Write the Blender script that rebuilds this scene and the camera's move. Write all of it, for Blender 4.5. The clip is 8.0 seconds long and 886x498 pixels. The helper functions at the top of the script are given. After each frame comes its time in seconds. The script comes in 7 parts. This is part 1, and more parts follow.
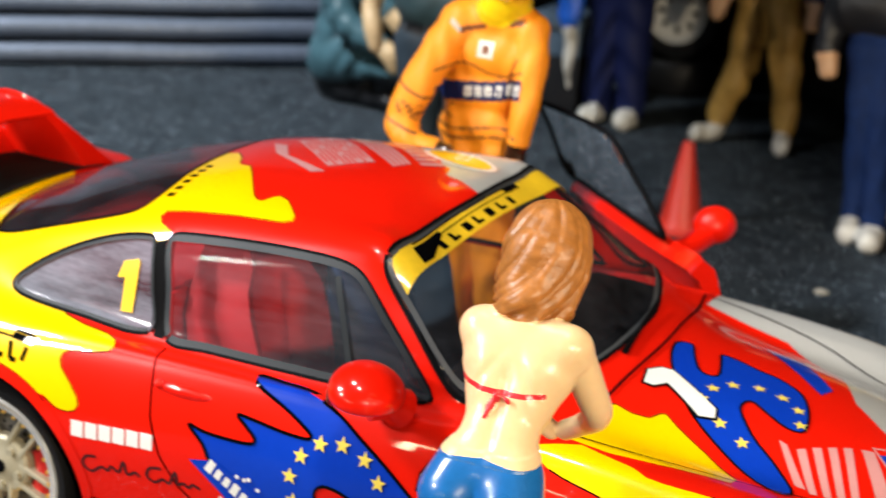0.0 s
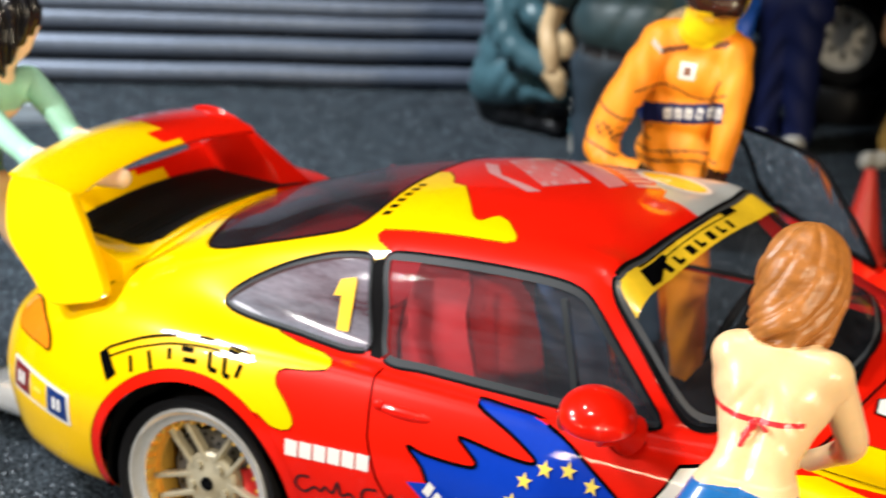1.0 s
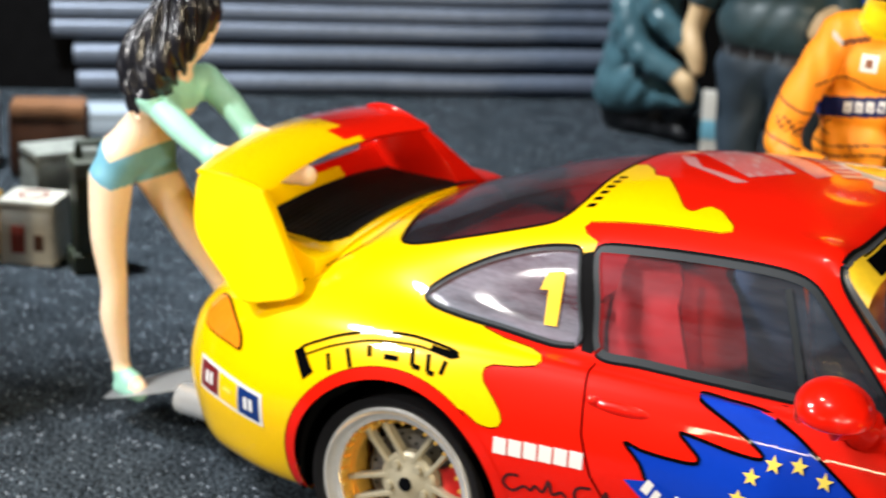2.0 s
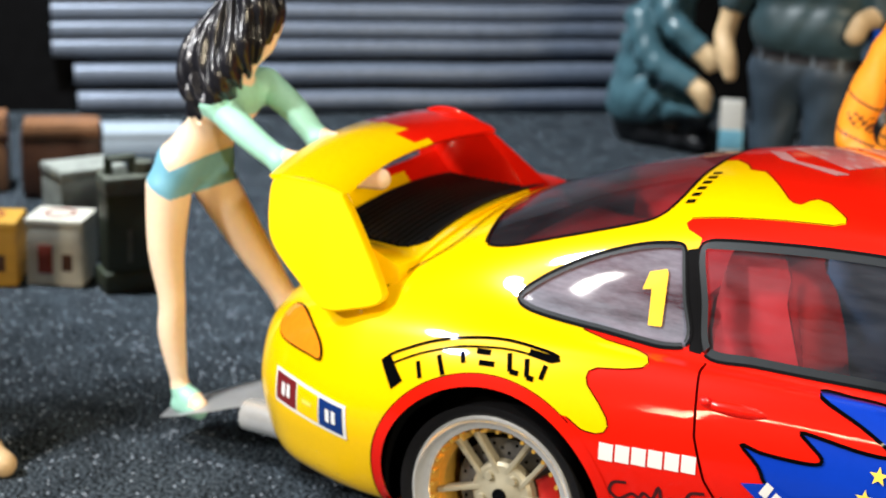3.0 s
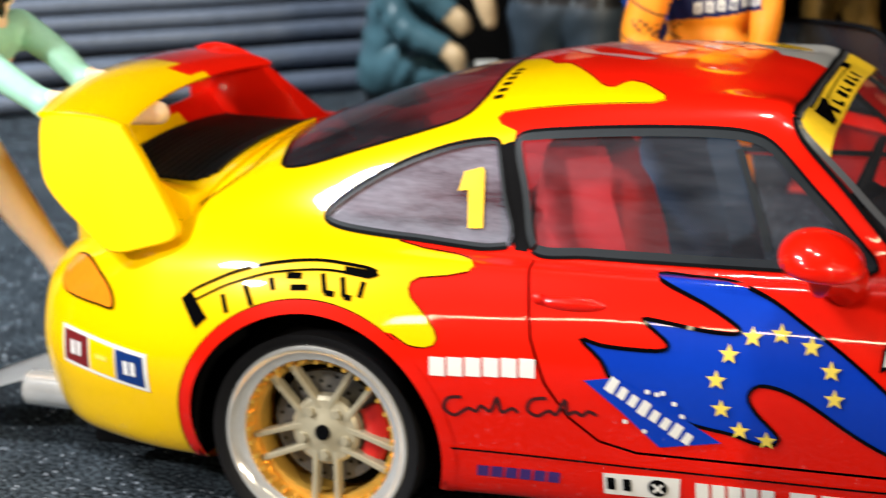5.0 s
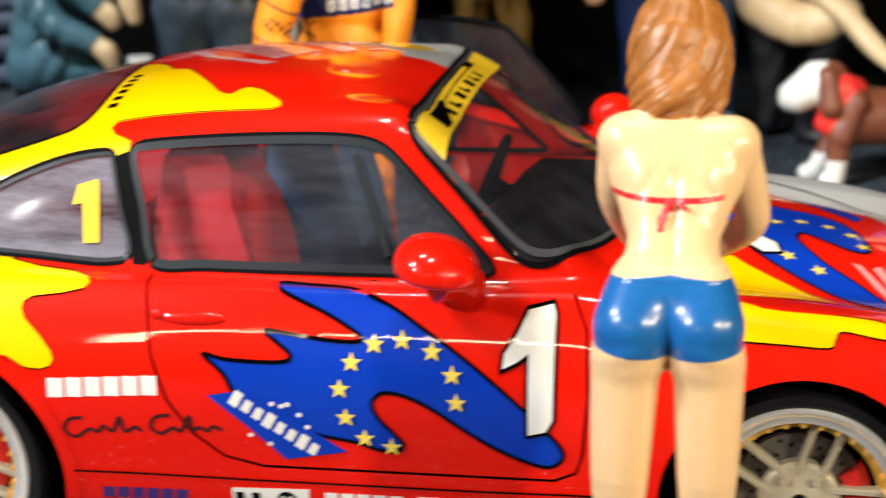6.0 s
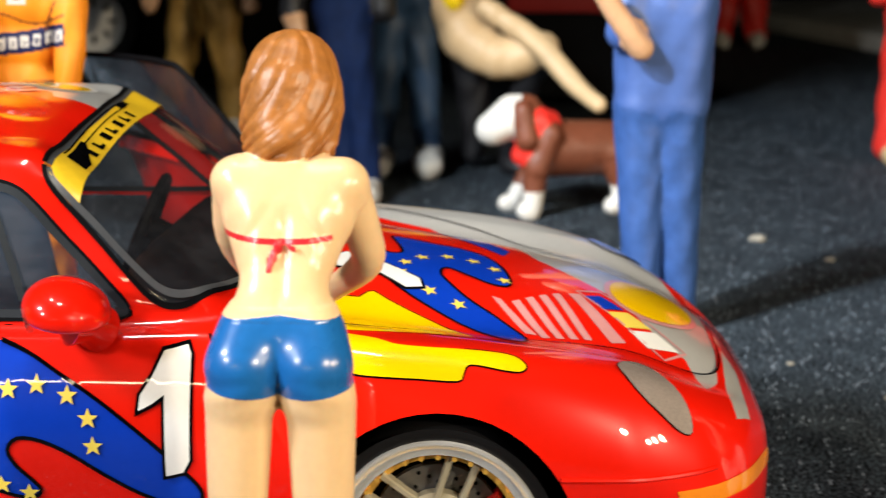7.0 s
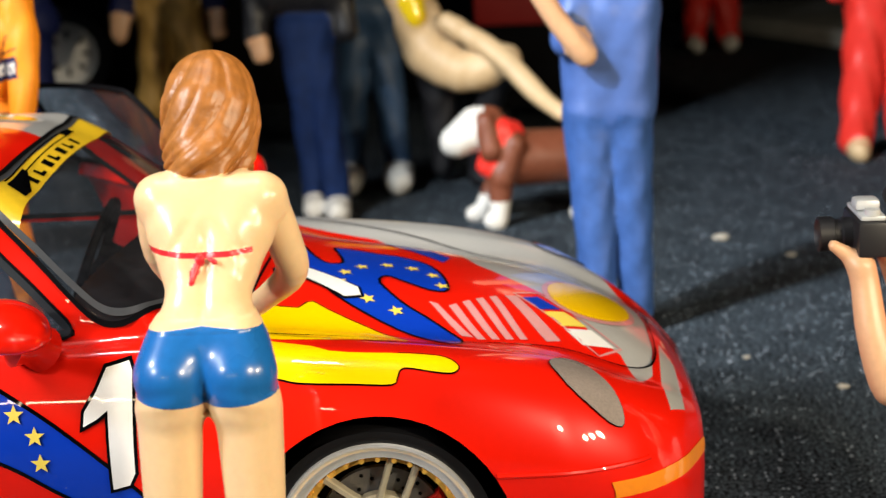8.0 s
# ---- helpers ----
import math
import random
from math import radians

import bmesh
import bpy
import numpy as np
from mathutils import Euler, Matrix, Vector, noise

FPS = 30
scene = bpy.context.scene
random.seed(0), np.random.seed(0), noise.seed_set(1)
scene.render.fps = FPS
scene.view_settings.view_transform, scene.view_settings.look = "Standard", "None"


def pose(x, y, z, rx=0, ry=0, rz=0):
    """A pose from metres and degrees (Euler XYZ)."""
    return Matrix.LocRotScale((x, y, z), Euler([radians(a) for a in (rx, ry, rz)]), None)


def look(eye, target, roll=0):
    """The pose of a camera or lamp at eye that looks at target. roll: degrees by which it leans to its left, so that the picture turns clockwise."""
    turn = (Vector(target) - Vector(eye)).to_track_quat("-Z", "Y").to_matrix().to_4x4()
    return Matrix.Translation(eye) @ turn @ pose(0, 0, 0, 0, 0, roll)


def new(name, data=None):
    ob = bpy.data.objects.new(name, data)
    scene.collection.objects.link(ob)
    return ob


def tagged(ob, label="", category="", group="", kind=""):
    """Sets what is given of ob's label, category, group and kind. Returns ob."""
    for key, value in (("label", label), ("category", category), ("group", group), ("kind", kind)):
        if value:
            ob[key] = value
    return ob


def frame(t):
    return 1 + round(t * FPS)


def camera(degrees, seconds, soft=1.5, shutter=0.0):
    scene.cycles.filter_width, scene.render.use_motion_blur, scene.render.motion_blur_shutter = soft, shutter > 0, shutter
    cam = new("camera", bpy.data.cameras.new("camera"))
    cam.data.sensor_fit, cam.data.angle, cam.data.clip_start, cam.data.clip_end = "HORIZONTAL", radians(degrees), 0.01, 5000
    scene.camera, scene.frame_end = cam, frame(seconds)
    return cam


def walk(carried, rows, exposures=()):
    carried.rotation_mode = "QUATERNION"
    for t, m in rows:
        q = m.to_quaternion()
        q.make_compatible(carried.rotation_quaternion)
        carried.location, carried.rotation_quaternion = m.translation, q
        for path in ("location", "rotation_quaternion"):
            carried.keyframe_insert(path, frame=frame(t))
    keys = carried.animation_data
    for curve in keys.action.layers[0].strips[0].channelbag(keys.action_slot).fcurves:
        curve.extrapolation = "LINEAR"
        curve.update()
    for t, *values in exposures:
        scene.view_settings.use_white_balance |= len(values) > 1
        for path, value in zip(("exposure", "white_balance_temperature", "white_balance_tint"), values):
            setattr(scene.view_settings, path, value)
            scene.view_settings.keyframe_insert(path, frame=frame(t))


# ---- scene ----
# The place is a 1:18 model diorama. Plans below are in full-size metres; S brings them to true size.
S = 1 / 18
cam = camera(28.0, 8.0, soft=1.15, shutter=0.4)
PATH = [
    (0, (3.426, -4.985, 2.871), (2.652, -3.251, 2.243), 3.6),
    (0.5, (3.282, -5.020, 2.885), (2.445, -3.311, 2.269), 3.4),
    (1, (3.085, -5.056, 2.803), (2.196, -3.370, 2.197), 3.4),
    (1.5, (2.883, -5.129, 2.68), (1.946, -3.46, 2.1), 3.0),
    (2, (2.646, -5.198, 2.659), (1.698, -3.537, 2.074), 2.4),
    (2.2, (2.521, -5.26, 2.646), (1.59, -3.589, 2.062), 2.9),
    (3.5, (2.042, -5.266, 2.375), (1.168, -3.548, 1.843), 0.8),
    (4, (1.856, -5.237, 2.286), (1.02, -3.498, 1.761), -0.4),
    (4.2, (1.787, -5.213, 2.292), (0.987, -3.461, 1.752), -1.2),
    (5.3, (1.942, -5.039, 2.022), (1.395, -3.183, 1.516), -1.1),
    (5.5, (1.982, -4.99, 2.12), (1.501, -3.129, 1.57), -1.5),
    (6, (2.047, -4.974, 2.117), (1.751, -3.069, 1.584), -0.5),
    (6.5, (2.158, -4.938, 2.106), (2.033, -3.008, 1.597), 0.4),
    (7, (2.388, -4.983, 2.154), (2.348, -3.047, 1.652), 0.4),
    (7.5, (2.499, -5.035, 2.152), (2.45, -3.097, 1.662), -0.9),
    (8, (2.595, -5.113, 2.154), (2.545, -3.173, 1.672), -2.3),
]
walk(cam, [(t, look(Vector(e) * S, Vector(g) * S, r)) for t, e, g, r in PATH])

cam.data.dof.use_dof = True
cam.data.dof.focus_distance = 4.4 * S
cam.data.dof.aperture_fstop = 38

# ---- light ----
world = bpy.data.worlds.new("world")
scene.world = world
world.use_nodes = True
world.node_tree.nodes["Background"].inputs[0].default_value = (0.55, 0.78, 1.0, 1)
world.node_tree.nodes["Background"].inputs[1].default_value = 0.0012


def lamp(name, at, to, power, size, colour, long=0.0):
    """A lamp of the display case: a round spot, or a long strip."""
    data = bpy.data.lights.new(name, "AREA")
    data.shape, data.size = ("RECTANGLE" if long else "DISK"), (long or size) * S
    if long:
        data.size_y = size * S
    data.energy, data.color = power, colour
    ob = new(name, data)
    ob.matrix_world = look(Vector(at) * S, Vector(to) * S)
    return ob


def spot(name, at, to, power, cone, size, colour):
    """A narrow display spot with a soft edge."""
    data = bpy.data.lights.new(name, "SPOT")
    data.energy, data.color, data.shadow_soft_size = power, colour, size * S
    data.spot_size, data.spot_blend = radians(cone), 0.7
    ob = new(name, data)
    ob.matrix_world = look(Vector(at) * S, Vector(to) * S)
    return ob


spot("case_lamp", (-4.1, -3.65, 5.8), (0.6, -0.6, 0.6), 7.8, 58, 0.62, (0.97, 0.98, 1.0))
spot("case_lamp", (-3.6, -6.0, 4.25), (0.4, -0.6, 0.6), 4.8, 46, 0.30, (1.0, 0.97, 0.94))
# a thin warm strip along the front of the case
lamp("strip_lamp", (0.22, -8.0, 2.40), (0.9, 0, 0.8), 0.11, 0.09, (1.0, 0.80, 0.50), long=3.45)
lamp("strip_lamp", (-1.53, -8.0, 2.15), (0.9, 0, 0.8), 0.018, 0.5, (1.0, 0.80, 0.50), long=0.09)
# an added warm fill for the door side, and three small lamps at the front end of the case
spot("case_lamp", (7.4, -7.0, 4.0), (1.3, -0.5, 0.6), 7.0, 56, 0.20, (1.0, 0.85, 0.62))
for k in (-1, 0, 1):
    lamp("spot_lamp", (8.9 + 0.15 * k, -4.2 + 0.75 * k, 2.9), (2.6, -0.3, 0.6), 0.34, 0.36, (1.0, 0.84, 0.60))
spot("spot_lamp", (0.2, -0.9, 8.0), (0.6, -0.3, 0.6), 1.9, 46, 0.34, (1.0, 0.95, 0.86))
spot("spot_lamp", (2.2, -2.2, 7.7), (2.1, -0.4, 0.6), 1.5, 46, 0.34, (1.0, 0.95, 0.86))
# added, with no lamp seen there: brighten the far ground, then shutter and cartons
spot("spot_lamp", (-2.2, -3.4, 7.0), (4.6, 4.3, 0), 23.0, 27, 0.25, (0.88, 0.95, 1.0))
spot("spot_lamp", (-4.2, 0.6, 7.4), (-3.5, 3.1, 0.5), 16.5, 60, 0.3, (0.92, 0.97, 1.0))
# ---- helpers of this scene ----
from mathutils.bvhtree import BVHTree


def thing(name, at, label, category, group="", kind=""):
    """An Empty at the foot of a thing; at is in full-size metres."""
    ob = new(name)
    ob.empty_display_size = 0.005
    ob.location = Vector(at) * S
    return tagged(ob, label, category, group, kind)


def top_of(ob):
    while ob.parent:
        ob = ob.parent
    return ob


def to_mesh(name, bm, mats, origin, smooth=True):
    for v in bm.verts:
        v.co = v.co * S - origin
    if smooth:
        for f in bm.faces:
            f.smooth = True
    me = bpy.data.meshes.new(name)
    bm.to_mesh(me)
    bm.free()
    for m in mats if isinstance(mats, (list, tuple)) else [mats]:
        me.materials.append(m)
    return me


def part(name, bm, material, parent, label="", smooth=True, angle=40):
    """One mesh under a thing or a part. The bmesh is in full-size metres of the place."""
    origin = Vector(top_of(parent).location)
    me = to_mesh(name, bm, material, origin, smooth)
    if smooth:
        me.set_sharp_from_angle(angle=radians(angle))
    ob = new(name, me)
    ob.parent = parent
    return tagged(ob, label)


def solid(name, bm, material, at, label, category, group="", kind="", smooth=True, angle=40):
    """A thing of one mesh."""
    origin = Vector(at) * S
    me = to_mesh(name, bm, material, origin, smooth)
    if smooth:
        me.set_sharp_from_angle(angle=radians(angle))
    ob = new(name, me)
    ob.location = origin
    return tagged(ob, label, category, group, kind)


def box(bm, lo, hi, bevel=0.0, m=None):
    r = bmesh.ops.create_cube(bm, size=1.0)
    lo, hi = Vector(lo), Vector(hi)
    c, d = (lo + hi) / 2, hi - lo
    for v in r["verts"]:
        v.co = Vector((v.co.x * d.x, v.co.y * d.y, v.co.z * d.z)) + c
    vs = r["verts"]
    if bevel:
        es = list({e for v in vs for e in v.link_edges})
        b = bmesh.ops.bevel(bm, geom=es, offset=bevel, segments=2, profile=0.6, affect="EDGES")
        vs = list({v for f in b["faces"] for v in f.verts} | {v for v in vs if v.is_valid})
    if m is not None:
        bmesh.ops.transform(bm, matrix=m, verts=vs)
    return bm


def boxed(lo, hi, bevel=0.0, m=None):
    return box(bmesh.new(), lo, hi, bevel, m)


def tube(bm, pts, radii, n=12, caps=True):
    """A tube through points with a radius at each."""
    pts = [Vector(p) for p in pts]
    rings = []
    side = None
    for i, p in enumerate(pts):
        d = (pts[min(i + 1, len(pts) - 1)] - pts[max(i - 1, 0)]).normalized()
        if side is None:
            side = d.orthogonal().normalized()
        side = (side - d * side.dot(d)).normalized()
        up = d.cross(side)
        r = radii[i] if isinstance(radii, (list, tuple)) else radii
        rings.append([bm.verts.new(p + (side * math.cos(a) + up * math.sin(a)) * r) for a in [2 * math.pi * k / n for k in range(n)]])
    for a, b in zip(rings, rings[1:]):
        for k in range(n):
            bm.faces.new((a[k], a[(k + 1) % n], b[(k + 1) % n], b[k]))
    if caps:
        bm.faces.new(rings[0][::-1])
        bm.faces.new(rings[-1])
    return bm


def lathe(bm, profile, centre, axis="y", n=48, closed=False):
    """Turns a profile of (along, radius) round an axis through centre."""
    c = Vector(centre)
    rings = []
    for along, r in profile:
        ring = []
        for k in range(n):
            a = 2 * math.pi * k / n
            p = (r * math.cos(a), along, r * math.sin(a)) if axis == "y" else (r * math.cos(a), r * math.sin(a), along)
            ring.append(bm.verts.new(c + Vector(p)))
        rings.append(ring)
    pairs = list(zip(rings, rings[1:])) + ([(rings[-1], rings[0])] if closed else [])
    for a, b in pairs:
        for k in range(n):
            bm.faces.new((a[k], a[(k + 1) % n], b[(k + 1) % n], b[k]))
    bmesh.ops.recalc_face_normals(bm, faces=bm.faces)
    return bm


def smooth_line(pts, n=6, closed=False):
    """A soft curve through 2D or 3D points."""
    p = [np.array(q, float) for q in pts]
    out = []
    m = len(p)
    for i in range(m if closed else m - 1):
        a, b, c, d = (p[(i + k) % m] if closed else p[min(max(i + k, 0), m - 1)] for k in (-1, 0, 1, 2))
        for k in range(n):
            t = k / n
            out.append(0.5 * (2 * b + (c - a) * t + (2 * a - 5 * b + 4 * c - d) * t * t + (3 * b - a - 3 * c + d) * t ** 3))
    if not closed:
        out.append(p[-1])
    return [tuple(q) for q in out]


def nets(d, o, h):
    """The surface d = 0 of a grid of distances: points and quads."""
    s = d < 0
    n = np.array(d.shape) - 1
    acc, cnt = np.zeros((*n, 3)), np.zeros(n)
    for ax in range(3):
        for u in (0, 1):
            for v in (0, 1):
                off = [0, 0, 0]
                off[(ax + 1) % 3], off[(ax + 2) % 3] = u, v
                a = d[off[0] : off[0] + n[0], off[1] : off[1] + n[1], off[2] : off[2] + n[2]]
                off[ax] = 1
                b = d[off[0] : off[0] + n[0], off[1] : off[1] + n[1], off[2] : off[2] + n[2]]
                m = (a < 0) != (b < 0)
                off[ax] = 0
                p = np.tile(np.array(off, float), (int(m.sum()), 1))
                p[:, ax] += a[m] / (a[m] - b[m])
                acc[m] += p
                cnt[m] += 1
    live = cnt > 0
    idx = np.full(live.shape, -1)
    idx[live] = np.arange(live.sum())
    pts = (np.argwhere(live) + acc[live] / cnt[live][:, None]) * h + o
    quads = []
    for ax in range(3):
        q = np.moveaxis(s, ax, 0)
        g = np.moveaxis(idx, ax, 0)
        m = q[:-1, 1:-1, 1:-1] != q[1:, 1:-1, 1:-1]
        i, j, k = np.nonzero(m)
        f = np.stack([g[i, j, k], g[i, j + 1, k], g[i, j + 1, k + 1], g[i, j, k + 1]], 1)
        flip = ~q[:-1, 1:-1, 1:-1][m] if ax != 1 else q[:-1, 1:-1, 1:-1][m]
        f[flip] = f[flip][:, ::-1]
        quads.append(f)
    return pts, np.concatenate(quads)


def figurine(name, prims, mats, at, label, voxel=0.012, soft=0.03, paint=None, category="figurine", ripple=None, ripple_on=None, relief=None, move=(0, 0, 0), snap=None):
    """A painted figurine, ONE mesh: round limbs (a, b, ra, rb, colour[, flat]) that melt into one another.
    flat: thickness along y as a share of the width."""
    ends = np.array([[*p[0], *p[1]] for p in prims], float)
    rad = np.array([[p[2], p[3]] for p in prims], float)
    lo = np.minimum((ends[:, :3] - rad[:, :1]).min(0), (ends[:, 3:] - rad[:, 1:]).min(0)) - 3 * voxel
    hi = np.maximum((ends[:, :3] + rad[:, :1]).max(0), (ends[:, 3:] + rad[:, 1:]).max(0)) + 3 * voxel
    g = [np.arange(lo[k], hi[k], voxel) for k in range(3)]
    shape = tuple(len(q) for q in g)
    whole = np.full(shape, 1.0)
    strand = np.full(shape, 1.0) if ripple_on is not None else None
    X, Y, Z = np.meshgrid(*g, indexing="ij", sparse=True)

    def dist(p, x, y, z):
        a, b, ra, rb = np.array(p[0], float), np.array(p[1], float), p[2], p[3]
        fl = p[5] if len(p) > 5 else 1.0
        ab = b - a
        ab2 = np.array((ab[0], ab[1] / fl, ab[2]))
        x, y, z = x - a[0], (y - a[1]) / fl, z - a[2]
        t = np.clip((x * ab2[0] + y * ab2[1] + z * ab2[2]) / max(ab2 @ ab2, 1e-9), 0, 1)
        r = ra + (rb - ra) * t
        return (np.sqrt((x - t * ab2[0]) ** 2 + (y - t * ab2[1]) ** 2 + (z - t * ab2[2]) ** 2) - r) * (min(1.0, fl) if fl < 1 else 1.0)

    for p in prims:
        a, b = np.array(p[0], float), np.array(p[1], float)
        r = max(p[2], p[3]) + 4 * soft + 2 * voxel
        w = [slice(max(0, int((min(a[k], b[k]) - r - lo[k]) / voxel)), int((max(a[k], b[k]) + r - lo[k]) / voxel) + 2) for k in range(3)]
        d = dist(p, X[w[0]], Y[:, w[1]], Z[:, :, w[2]])
        e = whole[w[0], w[1], w[2]]
        if strand is not None and p[4] == ripple_on:
            strand[w[0], w[1], w[2]] = np.minimum(strand[w[0], w[1], w[2]], d)
        k = 1e-6 if len(p) > 6 else soft
        h = np.clip(0.5 + 0.5 * (e - d) / k, 0, 1)
        whole[w[0], w[1], w[2]] = e * (1 - h) + d * h - k * h * (1 - h)
    if ripple:
        whole += ripple(X, Y, Z) * (1.0 if strand is None else np.clip(1 - strand / 0.02, 0, 1))
    if relief:
        whole += relief(X, Y, Z)
    pts, quads = nets(whole, lo, voxel)
    for where, z in snap(pts) if snap else ():
        near_z = where & (np.abs(pts[:, 2] - z) < 0.55 * voxel)
        pts[near_z, 2] = z[near_z]
    cen = pts[quads].mean(1)
    each = np.stack([dist(p, cen[:, 0], cen[:, 1], cen[:, 2]) for p in prims], 1)
    slot = np.array([p[4] for p in prims])[each.argmin(1)]
    if paint:
        slot = paint(cen, slot)
    me = bpy.data.meshes.new(name)
    me.from_pydata(((pts - np.array(at)) * S).tolist(), [], quads.tolist())
    for m in mats:
        me.materials.append(m)
    me.polygons.foreach_set("material_index", slot.astype(np.int32))
    me.polygons.foreach_set("use_smooth", np.ones(len(quads), bool))
    ob = new(name, me)
    ob.location = (Vector(at) + Vector(move)) * S
    return tagged(ob, label, category)


def chain(pts, colour, flat=None):
    """Limb pieces through (x, y, z, radius)."""
    q = smooth_line(pts, 4) if len(pts) > 2 else pts
    return [(a[:3], b[:3], a[3], b[3], colour) + ((flat or 1.0, True) if i else ((flat,) if flat else ())) for i, (a, b) in enumerate(zip(q, q[1:]))]


# ---- materials ----
def paint_mat(name, colour, rough=0.35, metal=0.0, coat=0.0, grain=0.0, scale=900.0, bump=0.0, spread=0.06, spec=0.5, sss=0.0):
    m = bpy.data.materials.new(name)
    m.use_nodes = True
    t = m.node_tree
    b = t.nodes["Principled BSDF"]
    b.inputs["Roughness"].default_value, b.inputs["Metallic"].default_value = rough, metal
    b.inputs["Coat Weight"].default_value, b.inputs["Coat Roughness"].default_value = coat, 0.03
    b.inputs["Specular IOR Level"].default_value = spec
    if sss:
        b.inputs["Subsurface Weight"].default_value, b.inputs["Subsurface Scale"].default_value = sss, 0.002
    co = t.nodes.new("ShaderNodeTexCoord")
    fine, wide = t.nodes.new("ShaderNodeTexNoise"), t.nodes.new("ShaderNodeTexNoise")
    fine.inputs["Scale"].default_value, fine.inputs["Detail"].default_value = scale, 4
    wide.inputs["Scale"].default_value, wide.inputs["Detail"].default_value = scale / 12, 3
    for n in (fine, wide):
        t.links.new(co.outputs["Object"], n.inputs["Vector"])
    mix = t.nodes.new("ShaderNodeMath")
    mix.operation = "MULTIPLY_ADD"
    t.links.new(fine.outputs["Fac"], mix.inputs[0])
    mix.inputs[1].default_value = 0.6
    scl = t.nodes.new("ShaderNodeMath")
    scl.operation = "MULTIPLY"
    scl.inputs[1].default_value = 0.4
    t.links.new(wide.outputs["Fac"], scl.inputs[0])
    t.links.new(scl.outputs[0], mix.inputs[2])
    ramp = t.nodes.new("ShaderNodeValToRGB")
    ramp.color_ramp.elements[0].position, ramp.color_ramp.elements[1].position = 0.35, 0.65
    k = spread + grain
    for e, f in zip(ramp.color_ramp.elements, (1 - k, 1 + k)):
        e.color = (*[min(1, c * f) for c in colour], 1)
    t.links.new(mix.outputs[0], ramp.inputs[0])
    t.links.new(ramp.outputs[0], b.inputs["Base Color"])
    rr = t.nodes.new("ShaderNodeMapRange")
    rr.inputs["To Min"].default_value, rr.inputs["To Max"].default_value = max(0.02, rough * 0.85), min(1, rough * 1.15)
    t.links.new(wide.outputs["Fac"], rr.inputs["Value"])
    t.links.new(rr.outputs[0], b.inputs["Roughness"])
    if bump:
        bp = t.nodes.new("ShaderNodeBump")
        bp.inputs["Strength"].default_value, bp.inputs["Distance"].default_value = bump, 0.0004
        t.links.new(fine.outputs["Fac"], bp.inputs["Height"])
        t.links.new(bp.outputs[0], b.inputs["Normal"])
    return m


def glass_mat(name, colour, clear=0.7, rough=0.03, haze=0.0, ior=1.5, uneven=0.3, film_colour=(0.55, 0.58, 0.70)):
    m = bpy.data.materials.new(name)
    m.use_nodes = True
    t = m.node_tree
    out = t.nodes["Material Output"]
    t.nodes.remove(t.nodes["Principled BSDF"])
    tr, gl, mx, fr = (t.nodes.new(n) for n in ("ShaderNodeBsdfTransparent", "ShaderNodeBsdfGlossy", "ShaderNodeMixShader", "ShaderNodeFresnel"))
    tr.inputs[0].default_value = (*[c * clear for c in colour], 1)
    gl.inputs["Roughness"].default_value = rough
    fr.inputs[0].default_value = ior
    no = t.nodes.new("ShaderNodeTexNoise")
    no.inputs["Scale"].default_value = 40
    mr = t.nodes.new("ShaderNodeMapRange")
    mr.inputs["To Min"].default_value, mr.inputs["To Max"].default_value = rough * 0.6, rough * 2.5
    t.links.new(no.outputs["Fac"], mr.inputs["Value"])
    t.links.new(mr.outputs[0], gl.inputs["Roughness"])
    t.links.new(fr.outputs[0], mx.inputs[0])
    t.links.new(tr.outputs[0], mx.inputs[1])
    t.links.new(gl.outputs[0], mx.inputs[2])
    last = mx.outputs[0]
    if haze:
        # uneven milky film: scuffed plastic, with pale sheen and reflections put into its colour
        df, hz, ramp = t.nodes.new("ShaderNodeBsdfDiffuse"), t.nodes.new("ShaderNodeMixShader"), t.nodes.new("ShaderNodeMapRange")
        df.inputs[0].default_value = (*film_colour, 1)
        film = t.nodes.new("ShaderNodeTexNoise")
        film.inputs["Scale"].default_value, film.inputs["Detail"].default_value, film.inputs["Roughness"].default_value = 70, 6, 0.68
        # streaks run along the pane
        co, st = t.nodes.new("ShaderNodeTexCoord"), t.nodes.new("ShaderNodeMapping")
        st.inputs["Scale"].default_value = (0.5, 1.0, 2.6)
        t.links.new(co.outputs["Object"], st.inputs["Vector"])
        t.links.new(st.outputs[0], film.inputs["Vector"])
        ramp.inputs["From Min"].default_value, ramp.inputs["From Max"].default_value = 0.3, 0.7
        ramp.inputs["To Min"].default_value, ramp.inputs["To Max"].default_value = haze * (1 - uneven), haze * (1 + uneven)
        t.links.new(film.outputs["Fac"], ramp.inputs["Value"])
        t.links.new(ramp.outputs[0], hz.inputs[0])
        t.links.new(last, hz.inputs[1])
        t.links.new(df.outputs[0], hz.inputs[2])
        last = hz.outputs[0]
    t.links.new(last, out.inputs["Surface"])
    return m


RED = paint_mat("car_red", (0.74, 0.009, 0.002), 0.3, coat=1.0, spread=0.02, spec=0.12)
YELLOW = paint_mat("car_yellow", (0.90, 0.55, 0.0), 0.3, coat=1.0, spread=0.02, spec=0.12)
BLUE = paint_mat("decal_blue", (0.003, 0.04, 0.44), 0.3, coat=1.0, spread=0.03, spec=0.12)
WHITE = paint_mat("decal_white", (0.8, 0.8, 0.78), 0.3, coat=0.8, spread=0.02)
BLACK = paint_mat("decal_black", (0.002, 0.002, 0.0025), 0.6, spec=0.0, coat=0.5)
